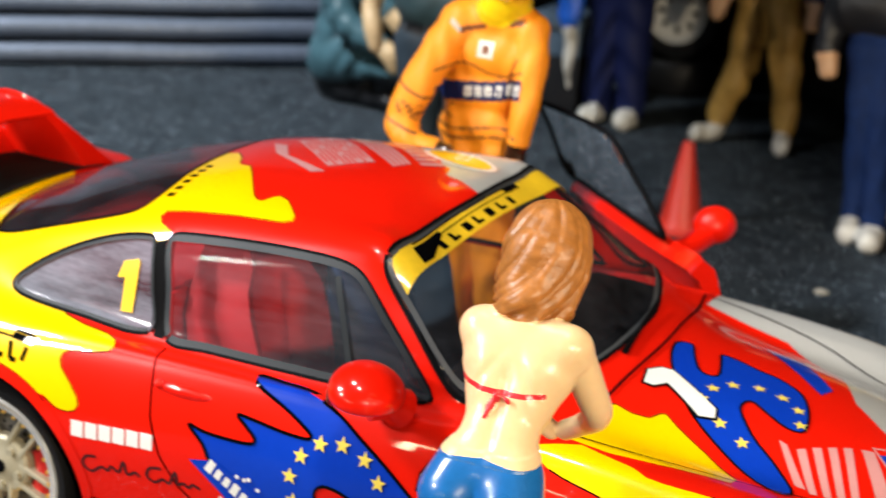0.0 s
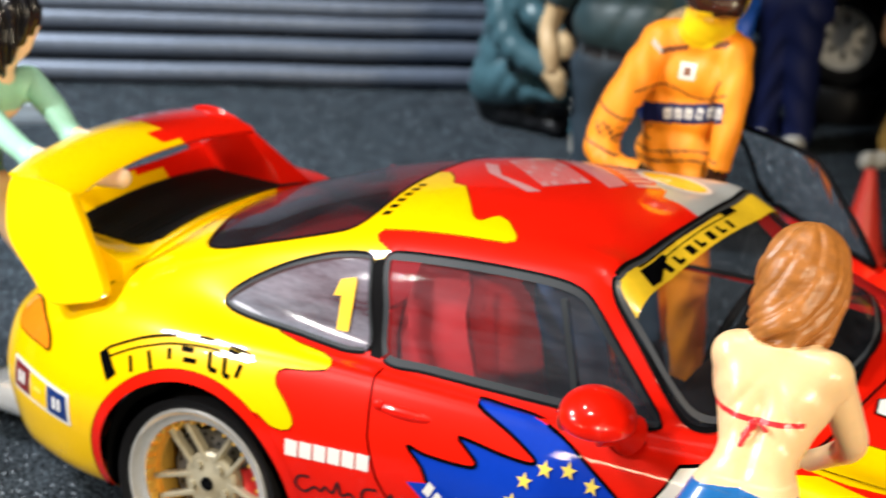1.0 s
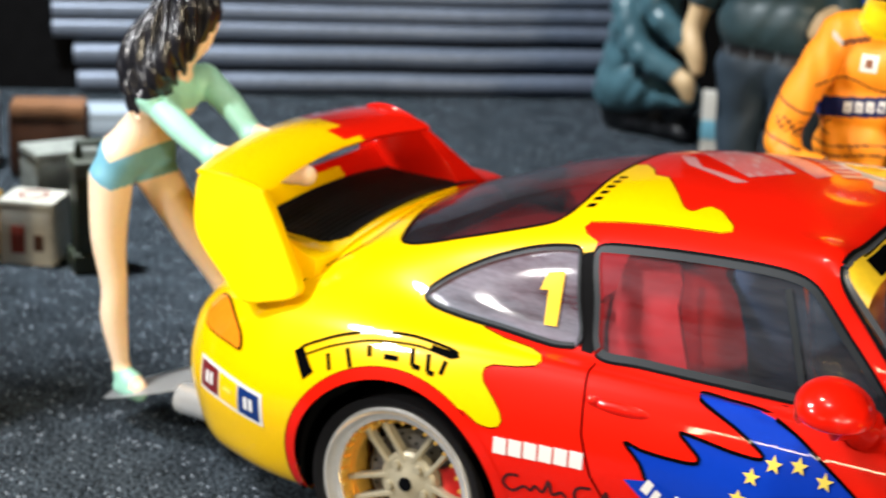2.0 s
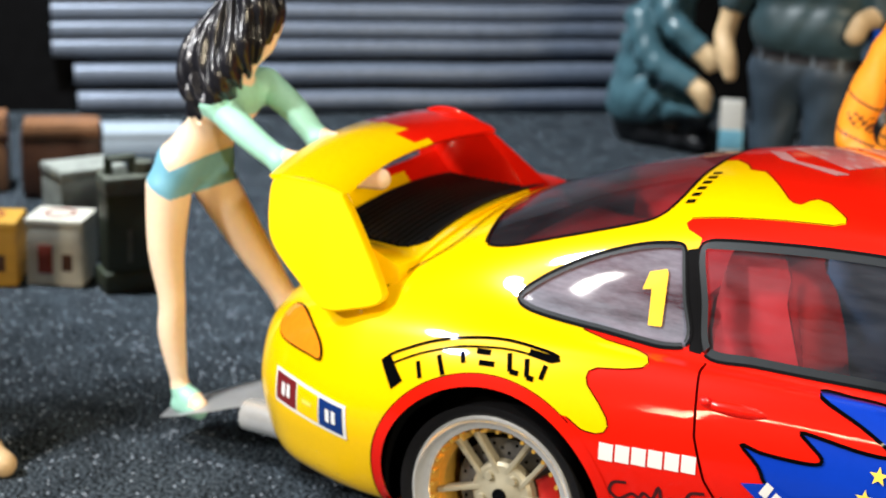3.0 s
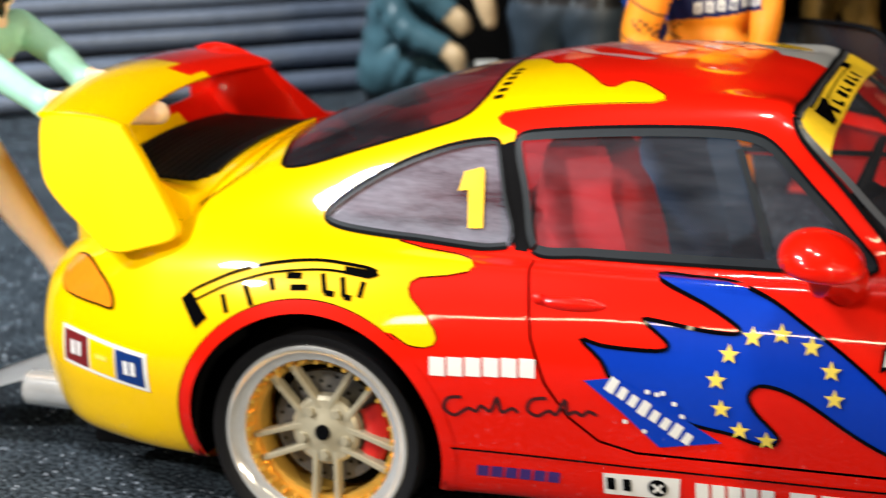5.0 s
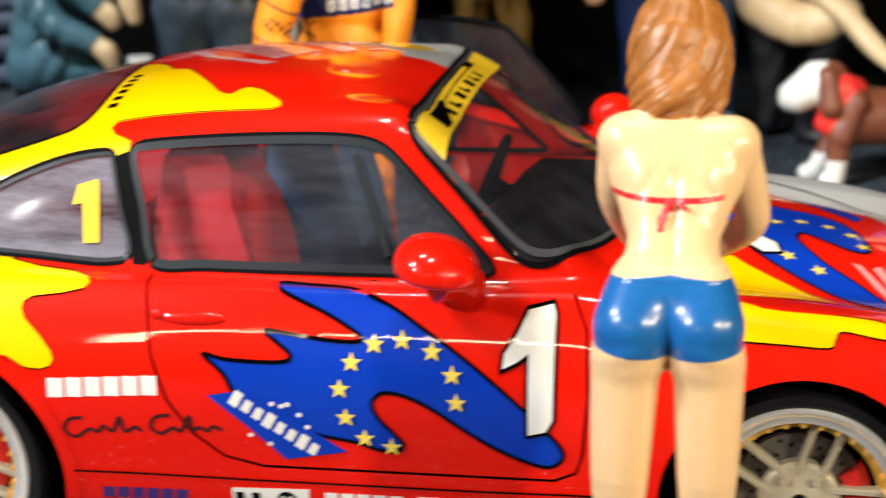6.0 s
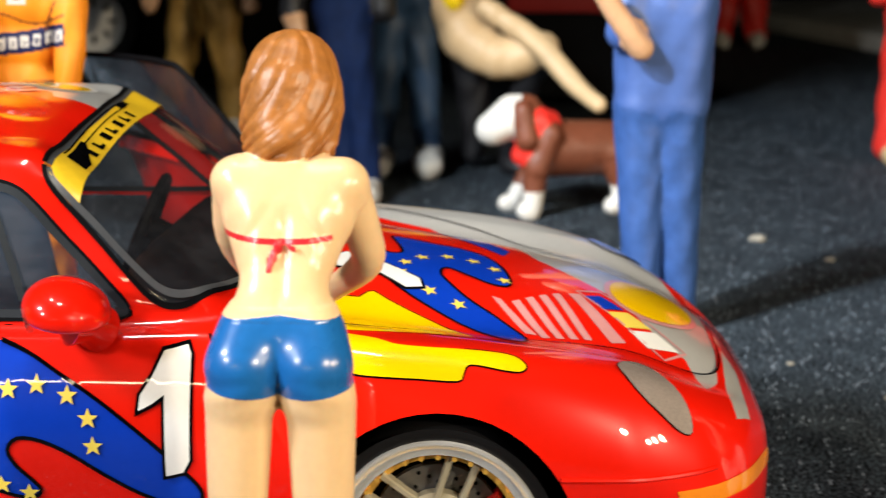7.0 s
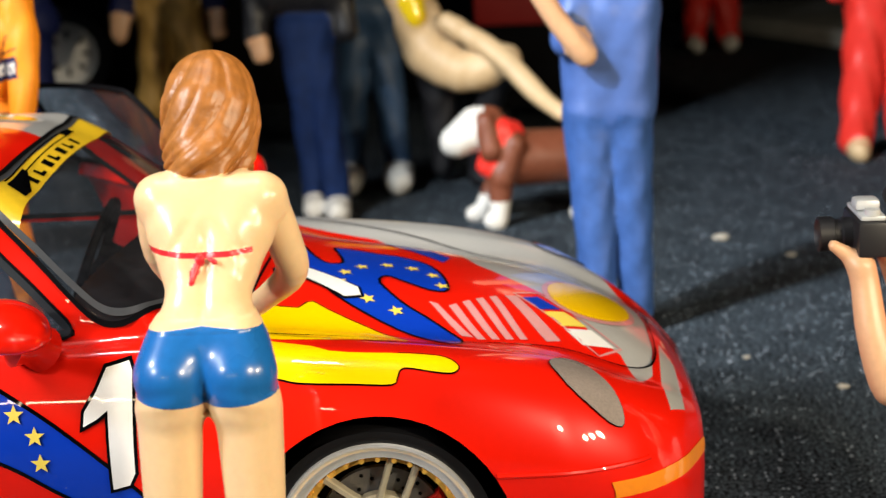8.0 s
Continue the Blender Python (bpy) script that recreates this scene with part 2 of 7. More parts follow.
GREY = paint_mat("car_grey", (0.40, 0.40, 0.39), 0.3, coat=0.8, spread=0.03)
PINK = paint_mat("decal_pink", (0.62, 0.28, 0.28), 0.35, coat=0.8, spread=0.03)
RUBBER = paint_mat("rubber", (0.006, 0.006, 0.007), 0.5, bump=0.2, spec=0.22)
TRIM = paint_mat("black_trim", (0.002, 0.002, 0.0025), 0.6, spec=0.05)
CHROME = paint_mat("polished_rim", (0.90, 0.90, 0.88), 0.13, metal=0.66)
# gold of the bolts, deepened to paint the warm reflection on the rim barrel
GOLD = paint_mat("gold_bolt_ring", (0.86, 0.50, 0.09), 0.32, metal=0.6)
SPOKE = paint_mat("champagne_spoke", (0.40, 0.365, 0.265), 0.38, metal=0.25, spec=0.4)
STEEL = paint_mat("brake_steel", (0.16, 0.155, 0.15), 0.42, metal=0.6, bump=0.5)
CALIPER = paint_mat("caliper_red", (0.5, 0.015, 0.012), 0.35)
DARK = paint_mat("dark_inside", (0.003, 0.003, 0.0035), 0.8, spec=0.1)
SILVER = paint_mat("silver_plastic", (0.55, 0.57, 0.58), 0.35, metal=0.2)
# haze paints the pale sheen of the panes; the quarter film a bluish-white reflection
GLASS = glass_mat("car_glass", (0.92, 0.90, 0.95), 0.86, haze=0.035, ior=1.09, uneven=0.9)
QGLASS = glass_mat("quarter_glass", (0.34, 0.38, 0.62), 0.42, haze=0.22, rough=0.05, ior=1.22, uneven=0.95, film_colour=(0.52, 0.55, 0.68))
SCREENGLASS = glass_mat("screen_glass", (0.92, 0.95, 0.96), 0.75, haze=0.02, ior=1.3, uneven=0.8)
TINT = glass_mat("rear_glass", (0.90, 0.62, 0.58), 0.66, haze=0.02, uneven=0.6)
AMBER = paint_mat("amber_lens", (0.82, 0.24, 0.01), 0.12, coat=1.0)
FRAMEGREY = paint_mat("window_frame_grey", (0.011, 0.015, 0.019), 0.45, spec=0.2)
LENS = paint_mat("lamp_lens", (0.26, 0.22, 0.20), 0.15, coat=1.0, spread=0.12, scale=2600)
SEATRED = paint_mat("seat_red", (0.42, 0.011, 0.016), 0.6, spec=0.25)
# ---- ground and wall ----
def asphalt():
    m = paint_mat("asphalt", (0.0065, 0.0095, 0.0165), 0.85, scale=1300, bump=1.0, spread=0.95, spec=0.05)
    t = m.node_tree
    b = t.nodes["Principled BSDF"]
    ramp = [n for n in t.nodes if n.type == "VALTORGB"][0].color_ramp
    ramp.elements[0].position, ramp.elements[1].position = 0.45, 0.60
    for n in t.nodes:
        if n.type == "MATH":
            n.inputs[1].default_value = 0.85 if n.operation == "MULTIPLY_ADD" else 0.15
    ramp.elements[0].color, ramp.elements[1].color = (0.0014, 0.0020, 0.0030, 1), (0.088, 0.112, 0.135, 1)
    v = t.nodes.new("ShaderNodeTexVoronoi")
    v.inputs["Scale"].default_value = 1050
    co = [n for n in t.nodes if n.type == "TEX_COORD"][0]
    t.links.new(co.outputs["Object"], v.inputs["Vector"])
    sel = t.nodes.new("ShaderNodeMath")
    sel.operation = "GREATER_THAN"
    sel.inputs[1].default_value = 0.895
    sep = t.nodes.new("ShaderNodeSeparateColor")
    t.links.new(v.outputs["Color"], sep.inputs[0])
    t.links.new(sep.outputs[0], sel.inputs[0])
    near = t.nodes.new("ShaderNodeMath")
    near.operation = "LESS_THAN"
    near.inputs[1].default_value = 0.30
    t.links.new(v.outputs["Distance"], near.inputs[0])
    both = t.nodes.new("ShaderNodeMath")
    both.operation = "MULTIPLY"
    t.links.new(sel.outputs[0], both.inputs[0])
    t.links.new(near.outputs[0], both.inputs[1])
    mx = t.nodes.new("ShaderNodeMix")
    mx.data_type = "RGBA"
    old = b.inputs["Base Color"].links[0].from_socket
    t.links.new(both.outputs[0], mx.inputs[0])
    t.links.new(old, mx.inputs[6])
    mx.inputs[7].default_value = (0.56, 0.62, 0.70, 1)
    t.links.new(mx.outputs[2], b.inputs["Base Color"])
    return m


ASPHALT = asphalt()
STEELGREY = paint_mat("shutter_steel", (0.14, 0.17, 0.23), 0.42, metal=0.25, scale=300, bump=0.15, spread=0.12)
WALLDARK = paint_mat("dark_wall", (0.003, 0.003, 0.0035), 0.85, scale=200, spread=0.3, spec=0.08)

bm = bmesh.new()
bmesh.ops.create_grid(bm, x_segments=2, y_segments=2, size=24)
solid("ground", bm, ASPHALT, (0, 0, 0), "dark grey textured asphalt base of the diorama", "ground", kind="structure")

# The shutter wall runs along W from its left end A.
A = Vector((-6.2, 3.42, 0))
W = Vector((0.787, 0.617, 0)).normalized()
N = Vector((W.y, -W.x, 0))


def wall_point(u, out, z):
    return A + W * u + N * out + Vector((0, 0, z))


def wall_slab(lo, hi, o0, o1, z0, z1):
    bm = bmesh.new()
    vs = [bm.verts.new(wall_point(u, o, z)) for z in (z0, z1) for u, o in ((lo, o0), (hi, o0), (hi, o1), (lo, o1))]
    for q in ((0, 1, 2, 3), (4, 5, 6, 7), (0, 1, 5, 4), (1, 2, 6, 5), (2, 3, 7, 6), (3, 0, 4, 7)):
        bm.faces.new([vs[i] for i in q])
    bmesh.ops.recalc_face_normals(bm, faces=bm.faces)
    return bm


def slat(u0, u1, z0, pitch, nu=30, bulge=1.0):
    """One long bulged slat of the rolled shutter, a little dented."""
    bm = bmesh.new()
    grid = []
    for f, o in ((0.0, -0.02), (0.07, 0.018), (0.28, 0.036), (0.5, 0.042), (0.72, 0.034), (0.88, 0.016), (0.97, -0.02)):
        zz = z0 + f * pitch
        line = []
        for i in range(nu + 1):
            u = u0 + (u1 - u0) * i / nu
            w = 0.012 * noise.noise(Vector((u * 1.3, zz * 2.2, 1.0)))
            line.append(bm.verts.new(wall_point(u, o * bulge + w, zz + 0.012 * noise.noise(Vector((u * 0.9, zz, 7.0))))))
        grid.append(line)
    for a, b in zip(grid, grid[1:]):
        for i in range(nu):
            bm.faces.new((a[i], a[i + 1], b[i + 1], b[i]))
    bmesh.ops.recalc_face_normals(bm, faces=bm.faces)
    return bm


shutter = solid("wall_shutter", wall_slab(0.70, 4.9, -0.10, -0.03, 0.39, 3.4), STEELGREY, A, "grey corrugated roller shutter wall of the garage", "wall", kind="structure", smooth=False)
part("slat", slat(0.86, 4.9, 0.02, 0.15), STEELGREY, shutter, angle=70)
part("slat", slat(0.84, 4.9, 0.205, 0.15), STEELGREY, shutter, angle=70)
for k in range(24):
    part("slat", slat(0.70, 4.9, 0.395 + 0.125 * k, 0.125, bulge=0.65), STEELGREY, shutter, angle=70)
solid("wall_back", wall_slab(-4.0, 12.0, -0.5, -0.12, 0.0, 4.0), WALLDARK, A, "dark wall behind the roller shutter", "wall", kind="structure", smooth=False)
bm = boxed((-0.9, 8.3, 0), (2.9, 8.6, 3.2), 0.0, None)
solid("wall_dark", bm, WALLDARK, (0.6, 8.4, 0), "black partition behind the mechanics", "wall", kind="structure", smooth=False)
# ---- the racing car: body shell ----
# Half sections from tail to nose: x, then (y, z) of sill, lower side, widest line, shoulder, glass foot, glass head, roof, centre.
SECTIONS = [
    (-1.00, (-0.40, 0.24), (-0.46, 0.34), (-0.50, 0.47), (-0.44, 0.60), (-0.35, 0.645), (-0.25, 0.66), (-0.12, 0.67), (0, 0.672)),
    (-0.93, (-0.55, 0.22), (-0.62, 0.34), (-0.65, 0.48), (-0.60, 0.63), (-0.49, 0.70), (-0.34, 0.735), (-0.17, 0.75), (0, 0.755)),
    (-0.75, (-0.69, 0.21), (-0.75, 0.34), (-0.77, 0.49), (-0.72, 0.67), (-0.60, 0.78), (-0.42, 0.845), (-0.21, 0.872), (0, 0.88)),
    (-0.45, (-0.77, 0.20), (-0.84, 0.35), (-0.865, 0.53), (-0.80, 0.74), (-0.67, 0.855), (-0.47, 0.93), (-0.24, 0.965), (0, 0.975)),
    (-0.15, (-0.78, 0.19), (-0.87, 0.36), (-0.89, 0.57), (-0.82, 0.785), (-0.67, 0.895), (-0.53, 1.00), (-0.29, 1.08), (0, 1.10)),
    (0.10, (-0.78, 0.18), (-0.87, 0.38), (-0.885, 0.59), (-0.815, 0.80), (-0.69, 0.885), (-0.56, 1.07), (-0.31, 1.165), (0, 1.188)),
    (0.35, (-0.78, 0.18), (-0.85, 0.38), (-0.87, 0.60), (-0.805, 0.81), (-0.70, 0.875), (-0.575, 1.12), (-0.325, 1.224), (0, 1.25)),
    (0.62, (-0.77, 0.18), (-0.835, 0.38), (-0.86, 0.60), (-0.80, 0.81), (-0.71, 0.868), (-0.58, 1.16), (-0.36, 1.262), (0, 1.285)),
    (0.92, (-0.77, 0.18), (-0.83, 0.38), (-0.855, 0.60), (-0.80, 0.81), (-0.715, 0.865), (-0.585, 1.187), (-0.37, 1.274), (0, 1.295)),
    (1.22, (-0.77, 0.18), (-0.83, 0.38), (-0.855, 0.60), (-0.80, 0.81), (-0.72, 0.863), (-0.59, 1.212), (-0.37, 1.250), (0, 1.268)),
    (1.34, (-0.77, 0.18), (-0.83, 0.38), (-0.855, 0.60), (-0.80, 0.81), (-0.722, 0.863), (-0.605, 1.165), (-0.36, 1.205), (0, 1.222)),
    (1.52, (-0.77, 0.18), (-0.83, 0.38), (-0.855, 0.60), (-0.80, 0.81), (-0.725, 0.863), (-0.65, 1.04), (-0.37, 1.09), (0, 1.107)),
    (1.70, (-0.77, 0.18), (-0.83, 0.38), (-0.855, 0.60), (-0.80, 0.81), (-0.725, 0.86), (-0.66, 0.925), (-0.365, 0.975), (0, 0.99)),
    (1.80, (-0.77, 0.18), (-0.835, 0.38), (-0.858, 0.60), (-0.80, 0.805), (-0.71, 0.85), (-0.60, 0.878), (-0.36, 0.915), (0, 0.932)),
    (1.90, (-0.78, 0.18), (-0.84, 0.38), (-0.86, 0.60), (-0.80, 0.80), (-0.69, 0.842), (-0.55, 0.855), (-0.33, 0.888), (0, 0.905)),
    (2.10, (-0.78, 0.18), (-0.85, 0.38), (-0.865, 0.59), (-0.80, 0.79), (-0.67, 0.82), (-0.50, 0.806), (-0.26, 0.865), (0, 0.88)),
    (2.45, (-0.77, 0.17), (-0.845, 0.37), (-0.862, 0.57), (-0.79, 0.757), (-0.66, 0.782), (-0.47, 0.75), (-0.24, 0.815), (0, 0.83)),
    (2.75, (-0.74, 0.16), (-0.82, 0.35), (-0.84, 0.52), (-0.76, 0.69), (-0.62, 0.728), (-0.45, 0.70), (-0.22, 0.745), (0, 0.76)),
    (2.95, (-0.68, 0.15), (-0.75, 0.33), (-0.77, 0.46), (-0.69, 0.60), (-0.56, 0.64), (-0.42, 0.625), (-0.2, 0.665), (0, 0.675)),
    (3.09, (-0.56, 0.15), (-0.62, 0.31), (-0.63, 0.42), (-0.56, 0.52), (-0.45, 0.555), (-0.34, 0.56), (-0.17, 0.58), (0, 0.585)),
    (3.18, (-0.38, 0.16), (-0.43, 0.30), (-0.43, 0.39), (-0.38, 0.455), (-0.31, 0.475), (-0.23, 0.48), (-0.11, 0.485), (0, 0.488)),
]


def hermite(xs, ys, q):
    """A soft curve through (xs, ys) at q, without wild swings."""
    xs, ys = np.array(xs, float), np.array(ys, float)
    sl = np.diff(ys, axis=0) / np.diff(xs)[:, None]
    tg = np.vstack([sl[:1], np.where(sl[:-1] * sl[1:] > 0, 2 * sl[:-1] * sl[1:] / (sl[:-1] + sl[1:] + 1e-12), 0.0), sl[-1:]])
    i = np.clip(np.searchsorted(xs, q) - 1, 0, len(xs) - 2)
    h = (xs[i + 1] - xs[i])[:, None]
    t = ((q - xs[i]) / (xs[i + 1] - xs[i]))[:, None]
    return (2 * t ** 3 - 3 * t ** 2 + 1) * ys[i] + (t ** 3 - 2 * t ** 2 + t) * h * tg[i] + (3 * t ** 2 - 2 * t ** 3) * ys[i + 1] + (t ** 3 - t ** 2) * h * tg[i + 1]


def body_grid(step=0.02, per=8):
    xs = [s[0] for s in SECTIONS]
    flat = [[c for p in s[1:] for c in p] for s in SECTIONS]
    q = np.arange(xs[0], xs[-1] + 1e-6, step)
    rows = hermite(xs, flat, q).reshape(len(q), 8, 2)
    out = []
    for x, r in zip(q, rows):
        r = np.vstack([[r[0][0] + 0.12, r[0][1] - 0.005], r])
        # mirrored end, so that the curve runs level over the middle
        ext = np.vstack([r, [[-r[-2][0], r[-2][1]]]])
        line = []
        for k in range(len(r) - 1):
            a, b, c, d = ext[max(k - 1, 0)], ext[k], ext[k + 1], ext[k + 2]
            for j in range(per):
                t = j / per
                line.append(0.5 * (2 * b + (c - a) * t + (2 * a - 5 * b + 4 * c - d) * t * t + (3 * b - a - 3 * c + d) * t ** 3))
        line.append(r[-1])
        out.append([(x, float(p[0]), float(p[1])) for p in line])
    return out


def body_shell():
    bm = bmesh.new()
    half = body_grid()
    rows = []
    for line in half:
        a = [bm.verts.new(p) for p in line]
        b = [bm.verts.new((p[0], -p[1], p[2])) for p in line[:-1]][::-1]
        rows.append(a + b)
    for p, q in zip(rows, rows[1:]):
        for i in range(len(p) - 1):
            bm.faces.new((p[i], p[i + 1], q[i + 1], q[i]))
    for r, flip in ((rows[0], False), (rows[-1], True)):
        # closed ends: fold the last ring onto the middle line
        n = len(r)
        for i in range(n // 2):
            q = [r[i], r[i + 1], r[n - 2 - i], r[n - 1 - i]]
            q = list(dict.fromkeys(q))
            if len(q) > 2:
                bm.faces.new(q[::-1] if not flip else q)
    bmesh.ops.recalc_face_normals(bm, faces=bm.faces)
    return bm


def inside(p, poly):
    x, y = p
    hit = False
    for (x0, y0), (x1, y1) in zip(poly, poly[1:] + poly[:1]):
        if (y0 > y) != (y1 > y) and x < (x1 - x0) * (y - y0) / (y1 - y0) + x0:
            hit = not hit
    return hit


VIEWS = {"side": (0, 2), "top": (0, 1), "front": (1, 2)}


def cut(bm, poly, view, keep, margin=0.03):
    """Cuts the mesh along an outline seen from the side, the top or the front, where keep(face centre) holds."""
    u, v = VIEWS[view]
    pool = [f for f in bm.faces if keep(f.calc_center_median())]
    for (a0, a1), (b0, b1) in zip(poly, poly[1:] + poly[:1]):
        pool = [f for f in pool if f.is_valid]
        lo = (min(a0, b0) - margin, min(a1, b1) - margin)
        hi = (max(a0, b0) + margin, max(a1, b1) + margin)
        near = [f for f in pool if lo[0] <= f.calc_center_median()[u] <= hi[0] and lo[1] <= f.calc_center_median()[v] <= hi[1]]
        co, no = Vector(), Vector()
        co[u], co[v] = a0, a1
        no[u], no[v] = b1 - a1, a0 - b0
        geom = near + list({e for f in near for e in f.edges}) + list({w for f in near for w in f.verts})
        r = bmesh.ops.bisect_plane(bm, geom=geom, dist=1e-5, plane_co=co, plane_no=no.normalized())
        pool = list(set(pool) | {g for g in r["geom"] if isinstance(g, bmesh.types.BMFace)})
        pool = [f for f in pool if f.is_valid]
    return [f for f in pool if inside((f.calc_center_median()[u], f.calc_center_median()[v]), poly)]


def grown(poly, d):
    """The outline moved outwards by d."""
    area = sum(x0 * y1 - x1 * y0 for (x0, y0), (x1, y1) in zip(poly, poly[1:] + poly[:1]))
    s = 1 if area > 0 else -1
    out = []
    n = len(poly)
    for i in range(n):
        (ax, ay), (bx, by), (cx, cy) = poly[i - 1], poly[i], poly[(i + 1) % n]
        n1, n2 = Vector((by - ay, ax - bx)).normalized(), Vector((cy - by, bx - cx)).normalized()
        m = n1 + n2
        if m.length < 1e-6:
            m = n1
        m = m.normalized() / max(0.5, m.normalized().dot(n1))
        out.append((bx + s * d * m.x, by + s * d * m.y))
    return out


def ring(cx, cy, r, n=48):
    return [(cx + r * math.cos(2 * math.pi * k / n), cy + r * math.sin(2 * math.pi * k / n)) for k in range(n)]


shell = body_shell()
bm = shell.copy()
SHELL = BVHTree.FromBMesh(bm)
bm.free()
LAID = 0.0025


def lay(p, view, lift=LAID, side=-1):
    """The place on the car's skin over a point of a view."""
    if view == "side":
        o, d = Vector((p[0], 3 * side, p[1])), Vector((0, -side, 0))
    elif view == "top":
        o, d = Vector((p[0], p[1], 3)), Vector((0, 0, -1))
    elif view == "front":
        o, d = Vector((6, p[0], p[1])), Vector((-1, 0, 0))
    else:
        o, d = Vector((-6, p[0], p[1])), Vector((1, 0, 0))
    at, no, i, far = SHELL.ray_cast(o, d)
    if at is None:
        return None
    return at + (no if no.dot(d) < 0 else -no) * lift


def patch(poly, view, lift=LAID, step=0.035, side=-1, bm=None):
    """A decal: the outline filled and laid onto the skin."""
    bm = bm or bmesh.new()
    tmp = bmesh.new()
    vs = [tmp.verts.new((p[0], p[1], 0)) for p in poly]
    f = tmp.faces.new(vs)
    bmesh.ops.triangulate(tmp, faces=[f])
    for ax in (0, 1):
        lo, hi = min(p[ax] for p in poly), max(p[ax] for p in poly)
        k = math.ceil(lo / step) * step
        while k < hi:
            co, no = Vector(), Vector()
            co[ax], no[ax] = k, 1
            bmesh.ops.bisect_plane(tmp, geom=list(tmp.faces) + list(tmp.edges) + list(tmp.verts), dist=1e-6, plane_co=co, plane_no=no)
            k += step
    bmesh.ops.remove_doubles(tmp, verts=tmp.verts, dist=1e-5)
    got = {v: lay((v.co.x, v.co.y), view, lift, side) for v in tmp.verts}
    made = {v: bm.verts.new(c) for v, c in got.items() if c is not None}
    for f in tmp.faces:
        if all(v in made for v in f.verts) and max((made[v].co - made[w].co).length for v in f.verts for w in f.verts) < 4 * step:
            try:
                bm.faces.new([made[v] for v in f.verts])
            except ValueError:
                pass
    tmp.free()
    bmesh.ops.recalc_face_normals(bm, faces=bm.faces)
    return bm


def ribbon(line, view, width, lift=LAID * 1.6, closed=False, side=-1, bm=None, step=0.03, soft=0):
    """A thin strip along a line on the skin."""
    bm = bm or bmesh.new()
    pts = []
    q = list(line) + ([line[0]] if closed else [])
    for a, b in zip(q, q[1:]):
        n = max(1, int(math.dist(a, b) / step))
        pts += [(a[0] + (b[0] - a[0]) * k / n, a[1] + (b[1] - a[1]) * k / n) for k in range(n)]
    if not closed:
        pts.append(q[-1])
    n = len(pts)
    runs, run = [], []
    for i in range(n + (1 if closed else 0)):
        a = pts[(i - 1) % n] if closed or i > 0 else pts[i]
        b = pts[(i + 1) % n] if closed or i < n - 1 else pts[i]
        p = pts[i % n]
        d = Vector((b[0] - a[0], b[1] - a[1]))
        if d.length < 1e-9:
            continue
        d.normalize()
        l = lay((p[0] - d.y * width / 2, p[1] + d.x * width / 2), view, lift, side)
        r = lay((p[0] + d.y * width / 2, p[1] - d.x * width / 2), view, lift, side)
        if l is None or r is None or (l - r).length > 6 * width + 0.02 or (run and (l - run[-1][0]).length > 0.08):
            runs.append(run)
            run = []
            continue
        if (l - r).length > 1.3 * width:
            mid, k = (l + r) / 2, 0.65 * width / (l - r).length
            l, r = mid + (l - r) * k, mid + (r - l) * k
        run.append((l, r))
    runs.append(run)
    for run in runs:
        for again in range(soft):
            m = len(run)
            loop = closed and len(runs) == 1
            run = [tuple(0.25 * run[(i - 1) % m if loop else max(i - 1, 0)][k] + 0.5 * run[i][k] + 0.25 * run[(i + 1) % m if loop else min(i + 1, m - 1)][k] for k in (0, 1)) for i in range(m)]
        vs = [(bm.verts.new(l), bm.verts.new(r)) for l, r in run]
        for p, q in zip(vs, vs[1:]):
            bm.faces.new((p[0], p[1], q[1], q[0]))
    bmesh.ops.recalc_face_normals(bm, faces=bm.faces)
    return bm


car = thing("racing_car", (1.1, 0, 0), "red and yellow model racing car with blue star livery", "model car")

# Outlines
DOOR_WIN = [(0.615, 0.859), (0.577, 0.998), (0.537, 1.128), (0.567, 1.149), (0.724, 1.166), (0.878, 1.177), (1.03, 1.184), (1.135, 1.184), (1.195, 1.176), (1.23, 1.161), (1.271, 1.126), (1.333, 1.063), (1.408, 0.994), (1.467, 0.933), (1.520, 0.876), (1.48, 0.860), (1.242, 0.857), (0.978, 0.855), (0.752, 0.855)]
QUARTER = [(0.555, 0.865), (0.53, 0.99), (0.498, 1.115), (0.478, 1.128), (0.36, 1.107), (0.22, 1.055), (0.10, 0.99), (0.02, 0.93), (0.005, 0.905), (0.03, 0.889), (0.12, 0.878), (0.3, 0.868)]
SCREEN = [(1.276, -0.565), (1.281, -0.35), (1.287, -0.146), (1.290, 0), (1.287, 0.146), (1.281, 0.35), (1.276, 0.565), (1.290, 0.602), (1.327, 0.622), (1.404, 0.655), (1.479, 0.687), (1.553, 0.707), (1.60, 0.714), (1.645, 0.712), (1.692, 0.695), (1.750, 0.604), (1.800, 0.463), (1.855, 0.25), (1.870, 0), (1.855, -0.25), (1.800, -0.463), (1.750, -0.604), (1.692, -0.695), (1.645, -0.712), (1.60, -0.714), (1.553, -0.707), (1.479, -0.687), (1.404, -0.655), (1.327, -0.622), (1.290, -0.602)]
REAR_WIN = [(-0.19, -0.50), (-0.08, -0.535), (0.135, -0.540), (0.33, -0.518), (0.385, -0.485), (0.405, -0.379), (0.403, -0.2), (0.40, 0.0), (0.403, 0.2), (0.405, 0.379), (0.385, 0.485), (0.33, 0.518), (0.135, 0.540), (-0.08, 0.535), (-0.19, 0.50), (-0.215, 0.43), (-0.25, 0.25), (-0.26, 0.0), (-0.25, -0.25), (-0.215, -0.43)]
